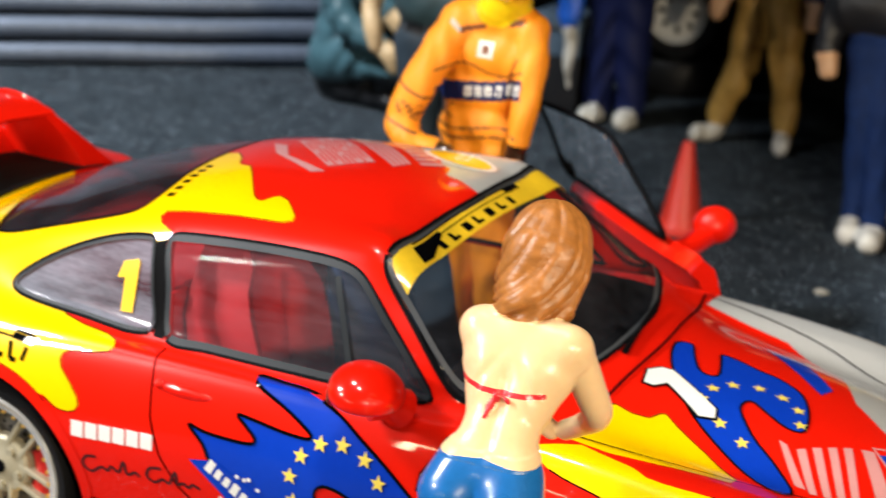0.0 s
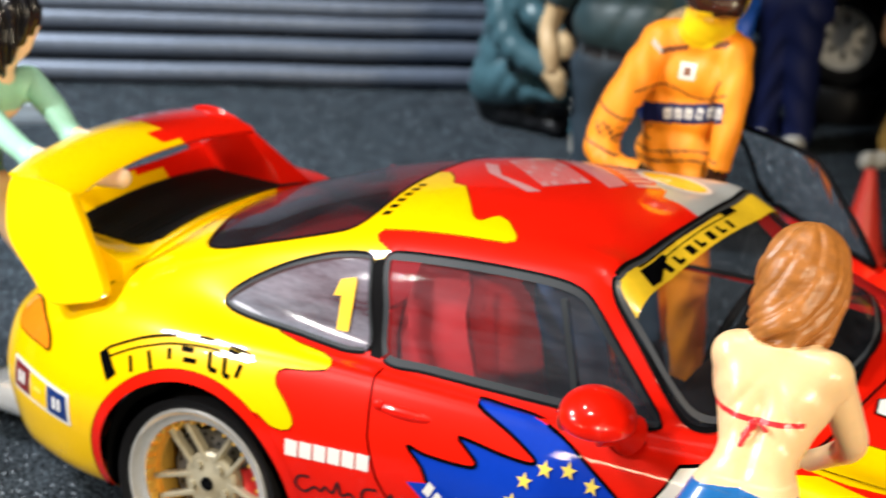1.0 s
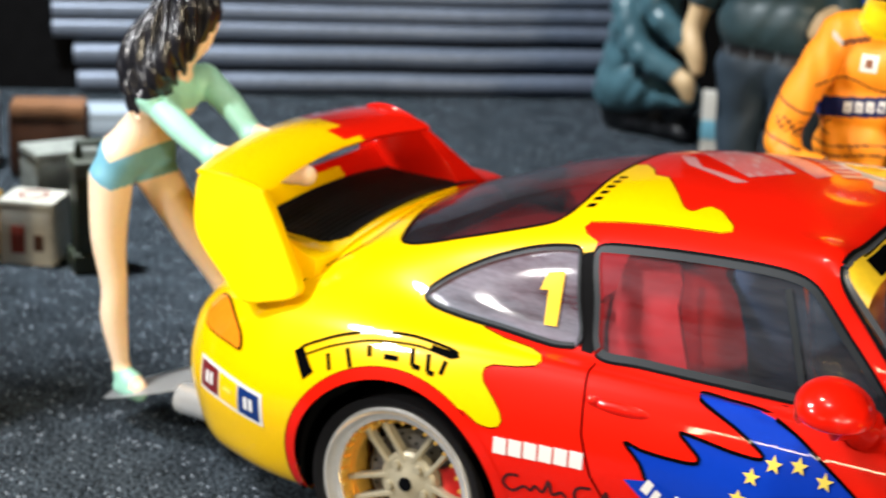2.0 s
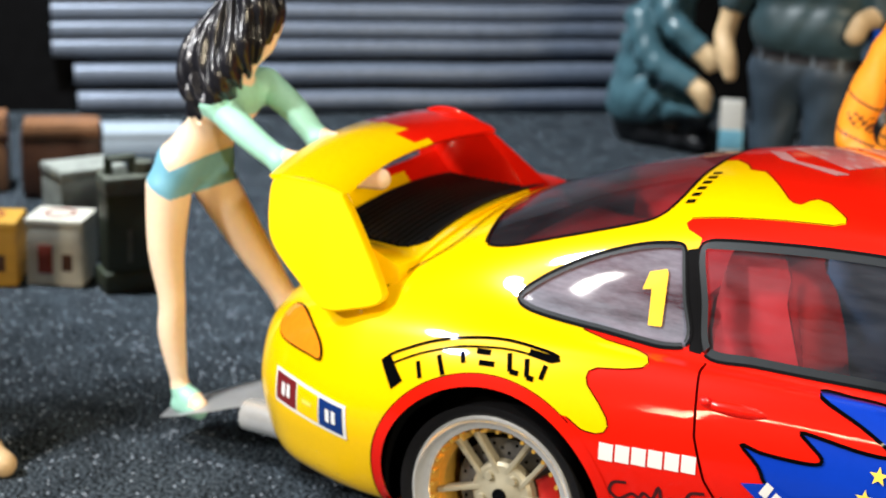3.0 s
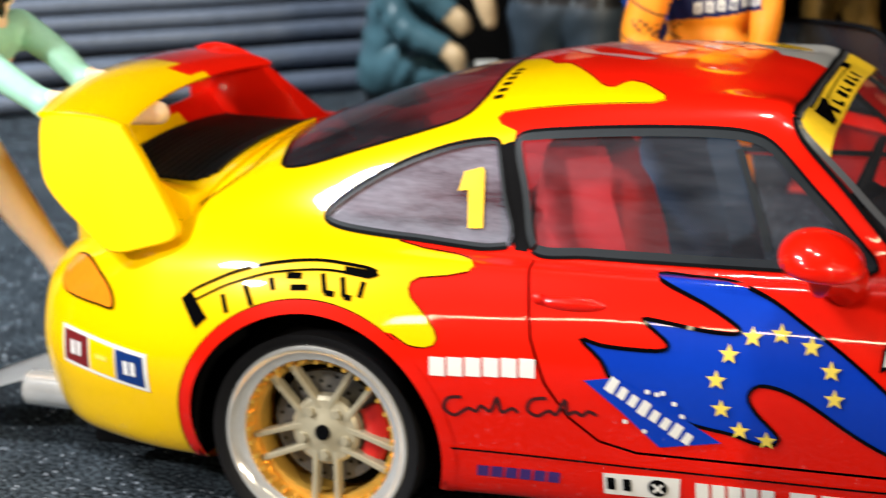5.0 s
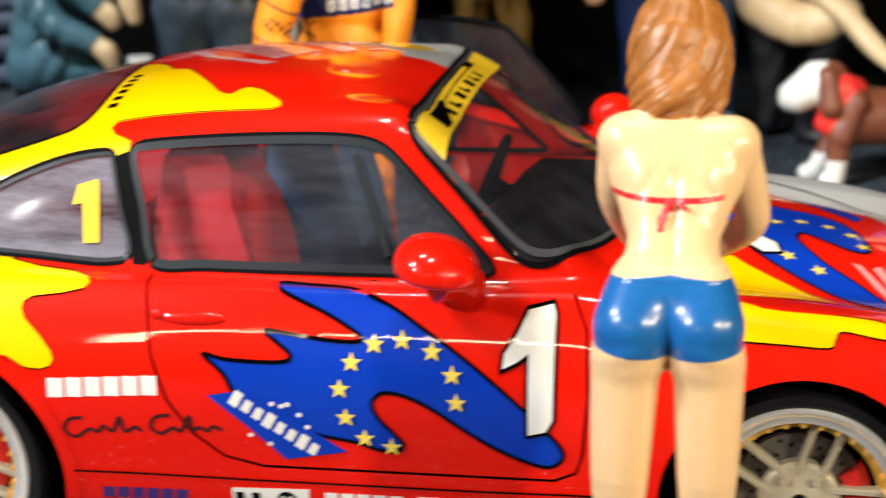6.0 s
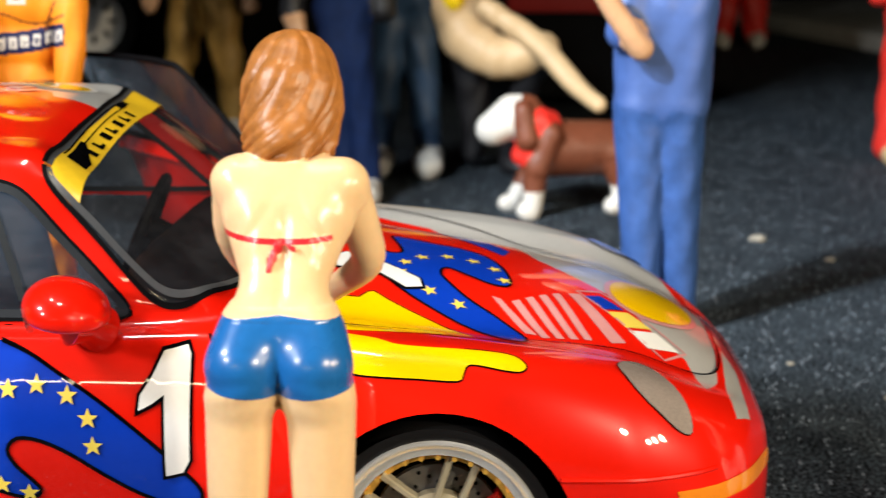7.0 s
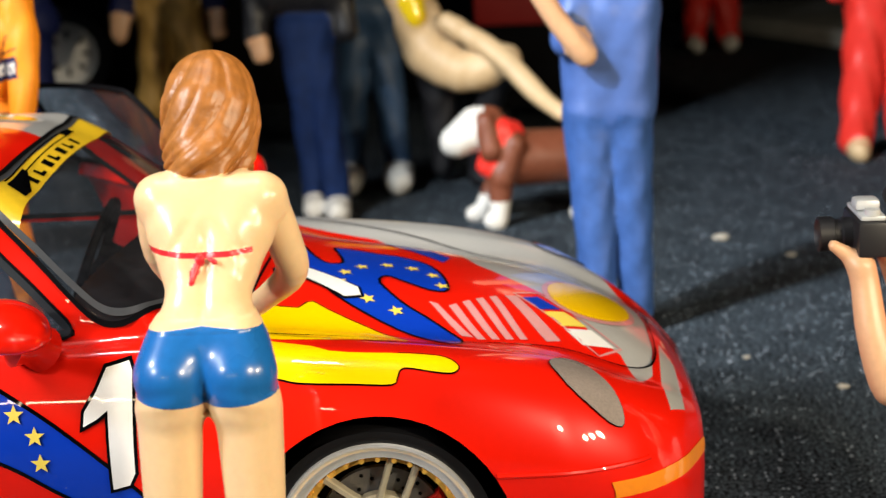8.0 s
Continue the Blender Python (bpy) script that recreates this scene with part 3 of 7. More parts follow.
DOOR = [(0.628, 0.845), (0.635, 0.79), (0.65, 0.66), (0.69, 0.54), (0.75, 0.45), (0.83, 0.385), (0.93, 0.36), (1.68, 0.36), (1.735, 0.385), (1.752, 0.44), (1.765, 0.60), (1.757, 0.76), (1.72, 0.845)]

DOOR_WIN = smooth_line(DOOR_WIN, 3, True)
QUARTER = smooth_line(QUARTER, 3, True)
SCREEN = smooth_line(SCREEN, 2, True)
near = lambda c: c.y < -0.3
far = lambda c: c.y > 0.3
glass = {}
bm = shell
REG = bm.faces.layers.int.new("reg")


def region(faces, k):
    for f in faces:
        f[REG] = k


for k, pol, view, keep in ((1, DOOR_WIN, "side", lambda c: c.y < -0.45 and c.z > 0.83), (2, QUARTER, "side", lambda c: c.y < -0.45 and c.z > 0.83),
                           (3, DOOR_WIN, "side", lambda c: c.y > 0.45 and c.z > 0.83), (4, QUARTER, "side", lambda c: c.y > 0.45 and c.z > 0.83),
                           (5, SCREEN, "top", lambda c: 1.2 < c.x < 1.9 and c.z > 0.84), (6, REAR_WIN, "top", lambda c: c.x < 0.5 and c.z > 0.85)):
    region(cut(bm, pol, view, keep), k)
# wheel arches
for cx, r in ((0.02, 0.375), (2.292, 0.355)):
    for keep in (near, far):
        region(cut(bm, ring(cx, 0.308, r), "side", keep), 9)
        region([f for f in bm.faces if keep(f.calc_center_median()) and abs(f.calc_center_median().x - cx) < r - 0.02 and f.calc_center_median().z < 0.32 and abs(f.calc_center_median().y) > 0.6], 9)
# door gap on the near side; the far door stands open
region([f for f in cut(bm, grown(DOOR, 0.004), "side", lambda c: c.y < -0.5 and c.z < 0.87) if f.calc_center_median().z < 0.838], 9)
region(cut(bm, grown(DOOR, -0.004), "side", lambda c: c.y < -0.5 and c.z < 0.87), 7)
region(cut(bm, DOOR, "side", lambda c: c.y > 0.5 and c.z < 0.87), 9)


YELLOW_TOP = [(-1.3, 0.1), (-0.55, 0.12), (-0.30, 0.20), (0.30, 0.0), (0.36, -0.03), (0.445, -0.03), (0.50, -0.10), (0.533, -0.168), (0.585, -0.186), (0.66, -0.30), (0.728, -0.404), (0.75, -0.425), (0.773, -0.432), (0.79, -0.40), (0.81, -0.385), (0.85, -0.405), (0.893, -0.454), (0.925, -0.49), (0.93, -0.513), (0.90, -0.525), (0.745, -0.519), (0.48, -0.514), (0.468, -0.53), (0.486, -0.553), (0.535, -0.575), (0.535, -1.3), (-1.3, -1.3)]
YELLOW_SIDE = [(-0.13, 0.1), (-0.13, 0.95), (0.20, 0.95), (0.243, 0.861), (0.321, 0.849), (0.42, 0.842), (0.465, 0.836), (0.479, 0.826), (0.466, 0.812), (0.41, 0.80), (0.334, 0.791), (0.312, 0.779), (0.308, 0.763), (0.316, 0.742), (0.358, 0.701), (0.388, 0.664), (0.396, 0.640), (0.386, 0.622), (0.362, 0.614), (0.335, 0.615), (0.315, 0.619), (0.268, 0.646), (0.1, 0.66), (0.0, 0.1)]
GREY_HOOD = [(1.93, 0.60), (2.23, 0.55), (2.45, 0.36), (2.56, 0.10), (2.66, 0.0), (2.80, -0.12), (2.88, -0.26), (2.96, -0.32), (3.0, -0.48), (3.045, -0.36), (3.065, -0.137), (3.065, 0.1), (3.02, 0.40), (2.95, 0.60), (2.7, 1.3), (1.93, 1.3)]
GREY_NOSE = [(3.092, -0.053), (3.128, -0.148), (3.124, -0.457), (3.076, -0.541), (3.066, -0.403)]
GREY_ROOF = [(0.93, 0.50), (0.90, 0.42), (0.96, 0.33), (1.02, 0.34), (1.076, 0.221), (1.12, 0.20), (1.143, 0.12), (1.20, 0.11), (1.239, 0.089), (1.32, 0.06), (1.45, 0.7), (1.0, 0.56)]
# blue flame on the door
BLUE_SIDE = smooth_line([(0.968, 0.832), (1.06, 0.832), (1.149, 0.829), (1.211, 0.819), (1.278, 0.793), (1.344, 0.752), (1.445, 0.687), (1.545, 0.61), (1.629, 0.534), (1.692, 0.468), (1.704, 0.429), (1.675, 0.402), (1.63, 0.407), (1.546, 0.441), (1.462, 0.491), (1.378, 0.547), (1.307, 0.58), (1.249, 0.586), (1.223, 0.556), (1.241, 0.514), (1.276, 0.477), (1.299, 0.446), (1.282, 0.425), (1.231, 0.429), (1.181, 0.446), (1.101, 0.459), (1.014, 0.482), (0.927, 0.524), (0.869, 0.567), (0.84, 0.618), (0.785, 0.668), (0.84, 0.656), (0.929, 0.652), (1.002, 0.656), (1.012, 0.675), (0.975, 0.705), (0.945, 0.730), (1.0, 0.726), (1.103, 0.713), (1.182, 0.711), (1.193, 0.724), (1.159, 0.747), (1.099, 0.778), (1.039, 0.802)], 3, True)
PAINT = bm.faces.layers.int.new("paint")
for k, pol, view, keep in ((1, YELLOW_TOP, "top", lambda c: c.z > 0.87 or c.x < -0.12), (1, YELLOW_SIDE, "side", lambda c: c.y < -0.4 and c.z < 0.90 and c.x > -0.125),
                           (3, BLUE_SIDE, "side", lambda c: c.y < -0.6 and 0.37 < c.z < 0.845 and c.x > 0.7),
                           (2, GREY_HOOD, "top", lambda c: c.x > 1.9), (2, GREY_NOSE, "top", lambda c: c.x > 2.9 and c.z > 0.3), (2, GREY_ROOF, "top", lambda c: c.z > 1.15 and c.y > 0)):
    for f in cut(bm, pol, view, keep, 0.06 if k == 3 else 0.03):
        f[PAINT] = k


def only(bm, k):
    c = bm.copy()
    lay_ = c.faces.layers.int["reg"]
    bmesh.ops.delete(c, geom=[f for f in c.faces if f[lay_] != k], context="FACES")
    tint = c.faces.layers.int["paint"]
    for f in c.faces:
        f.material_index = f[tint] if k in (0, 7) else 0
    return c


def moved(bm, d):
    bm.normal_update()
    for v, n in [(v, v.normal.copy()) for v in bm.verts]:
        v.co += n * d
    return bm


body = part("body", only(bm, 0), [RED, YELLOW, GREY, BLUE], car, "red and yellow glossy body shell", angle=60)
door = part("door", only(bm, 7), [RED, YELLOW, GREY, BLUE], car, "closed red door with blue and white decals", angle=60)
panes = [None] * 5
panes[0] = part("door_window", moved(only(bm, 1), -0.006), GLASS, car, "clear door window with dark rubber frame")
panes[1] = part("quarter_window", moved(only(bm, 2), -0.006), QGLASS, car, "smoky rear quarter window with a yellow numeral")
panes[2] = part("quarter_window", moved(only(bm, 4), -0.006), GLASS, car)
panes[3] = part("windscreen", moved(only(bm, 5), -0.004), SCREENGLASS, car, "clear windscreen with a yellow sun strip")
panes[4] = part("rear_window", moved(only(bm, 6), -0.004), TINT, car, "dark tinted rear window")
for pane in panes:
    pane.visible_shadow = False
bm.free()
# ---- wheels ----
def wheel(cx, y, side, tyre_r=0.305, rim_r=0.272, hub_in=0.07, width=0.26):
    """side -1: outer face towards -y. Tyre, rim lip, bolt ring, spokes, disc and caliper."""
    c = (cx, y, 0.305)
    o = side
    bm = bmesh.new()
    lathe(bm, [(o * 0.0, rim_r - 0.004), (o * 0.012, rim_r + 0.012), (o * 0.016, rim_r + 0.035), (o * 0.005, tyre_r - 0.018), (-o * 0.02, tyre_r - 0.004), (-o * 0.05, tyre_r), (-o * (width - 0.03), tyre_r), (-o * width, tyre_r - 0.02), (-o * width, rim_r)], c, n=72)
    w = part("wheel", bm, RUBBER, car, "black rubber tyre on a silver split rim with gold bolts", angle=50)
    bm = lathe(bmesh.new(), [(o * 0.002, rim_r + 0.001), (o * 0.009, rim_r - 0.003), (o * 0.008, rim_r - 0.010), (-o * 0.004, rim_r - 0.018), (-o * 0.014, rim_r - 0.032), (-o * 0.016, rim_r - 0.046), (-o * 0.020, rim_r - 0.048)], c, n=96)
    part("rim_lip", bm, CHROME, w, "polished silver dished rim lip", angle=30)
    bm = lathe(bmesh.new(), [(-o * 0.018, rim_r - 0.047), (-o * 0.066, rim_r - 0.056), (-o * 0.068, rim_r - 0.075), (-o * 0.085, rim_r - 0.077), (-o * 0.2, rim_r - 0.065)], c, n=72)
    for k in range(32):
        a = 2 * math.pi * k / 32
        r = rim_r - 0.055
        m = Matrix.Translation((c[0] + r * math.cos(a), c[1] - o * 0.036, c[2] + r * math.sin(a))) @ Matrix.Rotation(math.pi / 2, 4, "X")
        bmesh.ops.create_cone(bm, cap_ends=True, segments=6, radius1=0.0085, radius2=0.007, depth=0.034, matrix=m)
    part("bolt_ring", bm, GOLD, w, "inner rim wall with gold bolts, a warm reflection in its colour", angle=30)
    for k in range(5):
        a = -math.pi / 2 + 2 * math.pi * k / 5 + (0.3 if cx > 1 else 0.0)
        for s in (-1, 1):
            bm = bmesh.new()
            p0 = Vector((math.cos(a + s * 0.52), 0, math.sin(a + s * 0.52))) * 0.060
            p1 = Vector((math.cos(a + s * 0.17), 0, math.sin(a + s * 0.17))) * (rim_r - 0.060)
            d = (p1 - p0).normalized()
            t = Vector((-d.z, 0, d.x))
            prof = []
            for q, hw, top in ((p0, 0.0115, -0.062), (p0.lerp(p1, 0.5), 0.0080, -0.056), (p1, 0.0095, -0.048)):
                row = [Vector(c) + q + t * (hw * f) + Vector((0, o * top, 0)) + Vector((0, -o * dep, 0)) for f, dep in ((-1, 0.035), (-1, 0.006), (-0.6, 0.0), (0.6, 0.0), (1, 0.006), (1, 0.035))]
                prof.append([bm.verts.new(v) for v in row])
            for r0, r1 in zip(prof, prof[1:]):
                for i in range(5):
                    bm.faces.new((r0[i], r0[i + 1], r1[i + 1], r1[i]))
            bmesh.ops.recalc_face_normals(bm, faces=bm.faces)
            part("spoke", bm, SPOKE, w, smooth=True, angle=30)
    bm = lathe(bmesh.new(), [(-o * 0.10, 0.104), (-o * 0.072, 0.102), (-o * 0.063, 0.092), (-o * 0.060, 0.05), (-o * 0.05, 0.03), (-o * 0.05, 0.0005)], c, n=40)
    for k in range(5):
        a = math.pi / 2 + 2 * math.pi * (k + 0.5) / 5
        m = Matrix.Translation((c[0] + 0.068 * math.cos(a), c[1] - o * 0.057, c[2] + 0.068 * math.sin(a))) @ Matrix.Rotation(math.pi / 2, 4, "X")
        bmesh.ops.create_cone(bm, cap_ends=True, segments=12, radius1=0.014, radius2=0.012, depth=0.016, matrix=m)
    part("hub", bm, SPOKE, w, "champagne wheel hub with five nuts", angle=30)
    bm = lathe(bmesh.new(), [(-o * 0.052, 0.024), (-o * 0.044, 0.022), (-o * 0.043, 0.016), (-o * 0.047, 0.0005)], c, n=24)
    part("hub_cap", bm, BLACK, w, "small black hub cap", angle=30)
    bm = lathe(bmesh.new(), [(-o * 0.11, 0.06), (-o * 0.108, 0.165), (-o * 0.125, 0.167), (-o * 0.127, 0.06)], c, n=48)
    disc = part("brake_disc", bm, STEEL, w, "drilled steel brake disc", angle=30)
    bm = bmesh.new()
    for k in range(36):
        a = 2 * math.pi * k / 36
        r = (0.118, 0.134, 0.150)[k % 3]
        m = Matrix.Translation((c[0] + r * math.cos(a), c[1] - o * 0.1085, c[2] + r * math.sin(a))) @ Matrix.Rotation(math.pi / 2, 4, "X")
        bmesh.ops.create_cone(bm, cap_ends=True, segments=8, radius1=0.0055, radius2=0.0055, depth=0.003, matrix=m)
    part("disc_hole", bm, DARK, disc, "ring of drilled holes")
    bm = bmesh.new()
    prof = []
    for k in range(9):
        a = -0.55 + 1.1 * k / 8
        prof.append([bm.verts.new((c[0] + r * math.cos(a), c[1] - o * yy, c[2] + r * math.sin(a))) for r, yy in ((0.115, 0.12), (0.115, 0.09), (0.13, 0.082), (0.165, 0.082), (0.18, 0.09), (0.18, 0.14))])
    for r0, r1 in zip(prof, prof[1:]):
        for i in range(5):
            bm.faces.new((r0[i], r0[i + 1], r1[i + 1], r1[i]))
    bm.faces.new(prof[0])
    bm.faces.new(prof[-1])
    bmesh.ops.recalc_face_normals(bm, faces=bm.faces)
    part("brake_caliper", bm, CALIPER, w, "red brake caliper", angle=30)
    bm = lathe(bmesh.new(), [(-o * 0.19, rim_r - 0.06), (-o * 0.2, 0.001)], c, n=32)
    part("rim_back", bm, DARK, w)
    # wheel well
    bm = lathe(bmesh.new(), [(o * -0.02, 0.385 if cx < 1 else 0.365), (o * -0.36, 0.385 if cx < 1 else 0.365), (o * -0.37, 0.01)], (cx, y, 0.308), n=48)
    bmesh.ops.bisect_plane(bm, geom=list(bm.verts) + list(bm.edges) + list(bm.faces), plane_co=(0, 0, 0.2), plane_no=(0, 0, -1), clear_outer=True)
    part("wheel_well", bm, DARK, car)


for cx, y in ((0.02, 0.825), (2.292, 0.805)):
    wheel(cx, -y, -1)
    wheel(cx, y, 1)
# ---- livery, trim and lamps of the car ----


def decal(name, bm, mat, label, under=None):
    for one in bm if isinstance(bm, list) else [bm]:
        part(name, one, mat, under or car, label)


decal("flame_outline", ribbon(BLUE_SIDE, "side", 0.010, closed=True, step=0.012), BLACK, "thin black decal outline", door)


def star(c, r, tilt=0.0):
    return [(c[0] + (r if k % 2 == 0 else r * 0.42) * math.sin(math.pi * k / 5 + tilt), c[1] + (r if k % 2 == 0 else r * 0.42) * math.cos(math.pi * k / 5 + tilt)) for k in range(10)]


STARY = paint_mat("star_yellow", (0.85, 0.66, 0.10), 0.3, coat=0.8, spread=0.02)
for c in ((1.228, 0.707), (1.299, 0.719), (1.375, 0.694), (1.171, 0.660), (1.426, 0.638), (1.141, 0.592), (1.437, 0.568), (1.155, 0.516), (1.202, 0.460), (1.270, 0.438)):
    decal("star", patch(star(c, 0.027), "side", LAID * 2.2), STARY, "", door)
# event badge under the flame: a slanted box with bars and dots
decal("badge_box", patch([(0.797, 0.560), (0.884, 0.576), (0.979, 0.527), (1.155, 0.418), (0.993, 0.387), (0.895, 0.481)], "side", LAID * 1.9), BLUE, "slanted blue badge", door)
bmw = []
a, b = Vector((0.862, 0.555)), Vector((1.085, 0.405))
d = (b - a).normalized()
n2 = Vector((-d.y, d.x))
for k in range(8):
    p = a.lerp(b, (k + 0.3) / 8)
    h, w = (0.021, 0.011) if k % 3 else (0.027, 0.013)
    q = [p - d * w - n2 * h * 0.6, p + d * w - n2 * h * 0.6, p + d * w * 0.7 + n2 * h, p - d * w * 1.1 + n2 * h]
    bmw.append(patch([tuple(v) for v in q], "side", LAID * 2.6))
for p in ((0.965, 0.545), (1.005, 0.545), (1.035, 0.518), (1.055, 0.485), (0.905, 0.455), (0.955, 0.432), (0.99, 0.54)):
    bmw.append(patch(ring(p[0], p[1], 0.007, 8), "side", LAID * 2.6))
decal("badge_bar", bmw, WHITE, "white bars and dots", door)
# race number
ONE = [(1.615, 0.802), (1.673, 0.816), (1.681, 0.795), (1.677, 0.535), (1.660, 0.502), (1.617, 0.491), (1.616, 0.699), (1.587, 0.677), (1.552, 0.659), (1.556, 0.696), (1.588, 0.745)]
decal("number_outline", patch(grown(ONE, 0.009), "side", LAID * 2), BLACK, "", door)
decal("number_one", patch(ONE, "side", LAID * 2.8), WHITE, "white race number one", door)


def bars(u0, u1, v0, v1, n, view="side", lean=0.0, thick=0.6, lift=LAID, bm=None, slope=0.0):
    """A row of plain blocks where lettering stands."""
    w = (u1 - u0) / n
    out = []
    for k in range(n):
        a = u0 + w * k
        b = a + w * thick
        o = slope * (k / n)
        out.append(patch([(a, v0 + o), (b, v0 + o), (b + lean, v1 + o), (a + lean, v1 + o)], view, lift))
    return out


decal("sponsor_bar", bars(0.376, 0.672, 0.540, 0.592, 6, thick=0.86, slope=0.016), WHITE, "white sponsor bars")
sig = bmesh.new()
ribbon(smooth_line([(0.462, 0.484), (0.425, 0.478), (0.412, 0.448), (0.44, 0.428), (0.478, 0.452), (0.50, 0.444), (0.515, 0.462), (0.54, 0.448), (0.56, 0.490), (0.57, 0.448), (0.60, 0.462), (0.615, 0.450)], 4), "side", 0.010, LAID, bm=sig)
ribbon(smooth_line([(0.695, 0.500), (0.655, 0.492), (0.642, 0.462), (0.668, 0.446), (0.70, 0.464), (0.72, 0.455), (0.745, 0.500), (0.75, 0.460), (0.772, 0.468), (0.79, 0.458), (0.806, 0.472), (0.83, 0.462)], 4), "side", 0.010, LAID, bm=sig)
decal("script_line", sig, paint_mat("script_maroon", (0.045, 0.002, 0.003), 0.5, coat=0.6), "thin dark handwritten strokes")
navy = paint_mat("decal_navy", (0.05, 0.02, 0.16), 0.35, coat=0.6)
decal("sponsor_bar", bars(0.485, 0.722, 0.243, 0.277, 6, lean=0.006, thick=0.8), navy, "small dark blue bars")
decal("sponsor_plate", patch([(0.838, 0.225), (1.04, 0.229), (1.045, 0.297), (0.838, 0.291)], "side"), WHITE, "white plate with dark bars")
decal("plate_bar", bars(0.848, 0.935, 0.243, 0.280, 2, thick=0.5, lift=LAID * 2), BLACK, "")
decal("plate_disc", patch(ring(0.985, 0.262, 0.026, 20), "side", LAID * 2), BLACK, "")
for t in (0.8, 2.37):
    decal("plate_cross", ribbon([(0.985 - 0.018 * math.cos(t), 0.262 - 0.018 * math.sin(t)), (0.985 + 0.018 * math.cos(t), 0.262 + 0.018 * math.sin(t))], "side", 0.007, LAID * 3), WHITE, "")
decal("sponsor_bar", bars(1.085, 1.298, 0.243, 0.290, 5, thick=0.8), WHITE, "white sponsor bars")
decal("sponsor_bar", bars(1.33, 1.73, 0.215, 0.292, 5, thick=0.8), WHITE, "large white sponsor bars")
# tyre maker's arch lettering over the rear wheel, as plain shapes
arch = bmesh.new()
patch([(-0.364, 0.688), (-0.335, 0.712), (-0.275, 0.645), (-0.312, 0.612)], "side", bm=arch)
ribbon(smooth_line([(-0.340, 0.705), (-0.30, 0.728), (-0.20, 0.772), (-0.095, 0.800), (0.035, 0.815), (0.168, 0.808), (0.215, 0.799)], 5), "side", 0.008, LAID, bm=arch)
ribbon(smooth_line([(-0.315, 0.690), (-0.226, 0.735), (-0.12, 0.771), (-0.045, 0.785), (0.05, 0.794), (0.12, 0.792), (0.19, 0.783)], 5), "side", 0.006, LAID, bm=arch)
patch([(0.12, 0.806), (0.212, 0.800), (0.222, 0.789), (0.195, 0.780), (0.12, 0.788)], "side", bm=arch)
for p, q in (((-0.232, 0.712), (-0.215, 0.665)), ((-0.165, 0.742), (-0.140, 0.690)), ((-0.09, 0.765), (-0.080, 0.735)), ((-0.045, 0.774), (0.0, 0.776)), ((-0.030, 0.745), (0.02, 0.748)), ((0.06, 0.785), (0.072, 0.738)), ((0.072, 0.738), (0.10, 0.736)), ((0.118, 0.780), (0.128, 0.731)), ((0.128, 0.731), (0.15, 0.729)), ((0.180, 0.772), (0.172, 0.732))):
    ribbon([p, q], "side", 0.015, LAID, bm=arch)
decal("arch_lettering", arch, BLACK, "black arched bars above the rear wheel")
# three small badges on one white plate
decal("badge_plate", patch([(-0.812, 0.436), (-0.475, 0.404), (-0.475, 0.520), (-0.812, 0.550)], "side", LAID, step=0.02), WHITE, "white plate with three coloured squares")
for k, (m, c) in enumerate(((paint_mat("badge_red", (0.16, 0.012, 0.015), 0.3), 0), (YELLOW, 1), (paint_mat("badge_blue", (0.004, 0.03, 0.16), 0.3), 2))):
    x0, o = -0.802 + 0.107 * k, -0.0102 * k
    decal("badge_square", patch([(x0, 0.447 + o), (x0 + 0.100, 0.437 + o), (x0 + 0.100, 0.529 + o), (x0, 0.538 + o)], "side", LAID * 1.8, step=0.02), m, "small square badge")
    for f0, f1, h0, h1 in (((0.030, 0.047, 0.024, 0.066), (0.056, 0.072, 0.024, 0.066)) if k != 1 else ((0.028, 0.072, 0.040, 0.054),)):
        decal("badge_mark", patch([(x0 + f0, 0.445 + o + h0), (x0 + f1, 0.442 + o + h0), (x0 + f1, 0.442 + o + h1), (x0 + f0, 0.445 + o + h1)], "side", LAID * 2.6), WHITE if k != 1 else STARY, "")
# red lip round the rear wheel arch
lip = [(0.02 + 0.372 * math.cos(t), 0.308 + 0.372 * math.sin(t)) for t in np.linspace(-0.35, math.pi + 0.35, 50)]
lip += [(0.02 + 0.410 * math.cos(t), 0.308 + 0.410 * math.sin(t)) for t in np.linspace(math.pi + 0.35, -0.35, 50)]
decal("arch_lip", patch(lip, "side", LAID * 1.2), RED, "red wheel arch lip")
decal("arch_line", ribbon([(0.02 + 0.410 * math.cos(t), 0.308 + 0.410 * math.sin(t)) for t in np.linspace(0.9, math.pi + 0.3, 40)], "side", 0.003), BLACK, "")
# dark outlines of the yellow
decal("yellow_outline", ribbon(YELLOW_SIDE[3:22], "side", 0.0032, step=0.012), BLACK, "thin dark decal line")
decal("yellow_outline", ribbon(YELLOW_TOP[5:22], "top", 0.0028, step=0.012), BLACK, "thin dark decal line")
# rubber and frames round the windows
for side in (-1, 1):
    decal("window_frame", ribbon(grown(DOOR_WIN, -0.009), "side", 0.021, LAID, closed=True, side=side, step=0.012, soft=5), FRAMEGREY, "dark grey window frame")
    decal("window_rubber", ribbon(grown(DOOR_WIN, 0.004), "side", 0.008, LAID * 1.4, closed=True, side=side, step=0.012, soft=5), TRIM, "thin black window rubber")
    decal("window_frame", ribbon(grown(QUARTER, -0.006), "side", 0.010, LAID, closed=True, side=side, step=0.012, soft=4), FRAMEGREY, "dark grey window frame")
    decal("window_rubber", ribbon(grown(QUARTER, 0.003), "side", 0.009, LAID * 1.4, closed=True, side=side, step=0.012, soft=4), TRIM, "thin black window rubber")
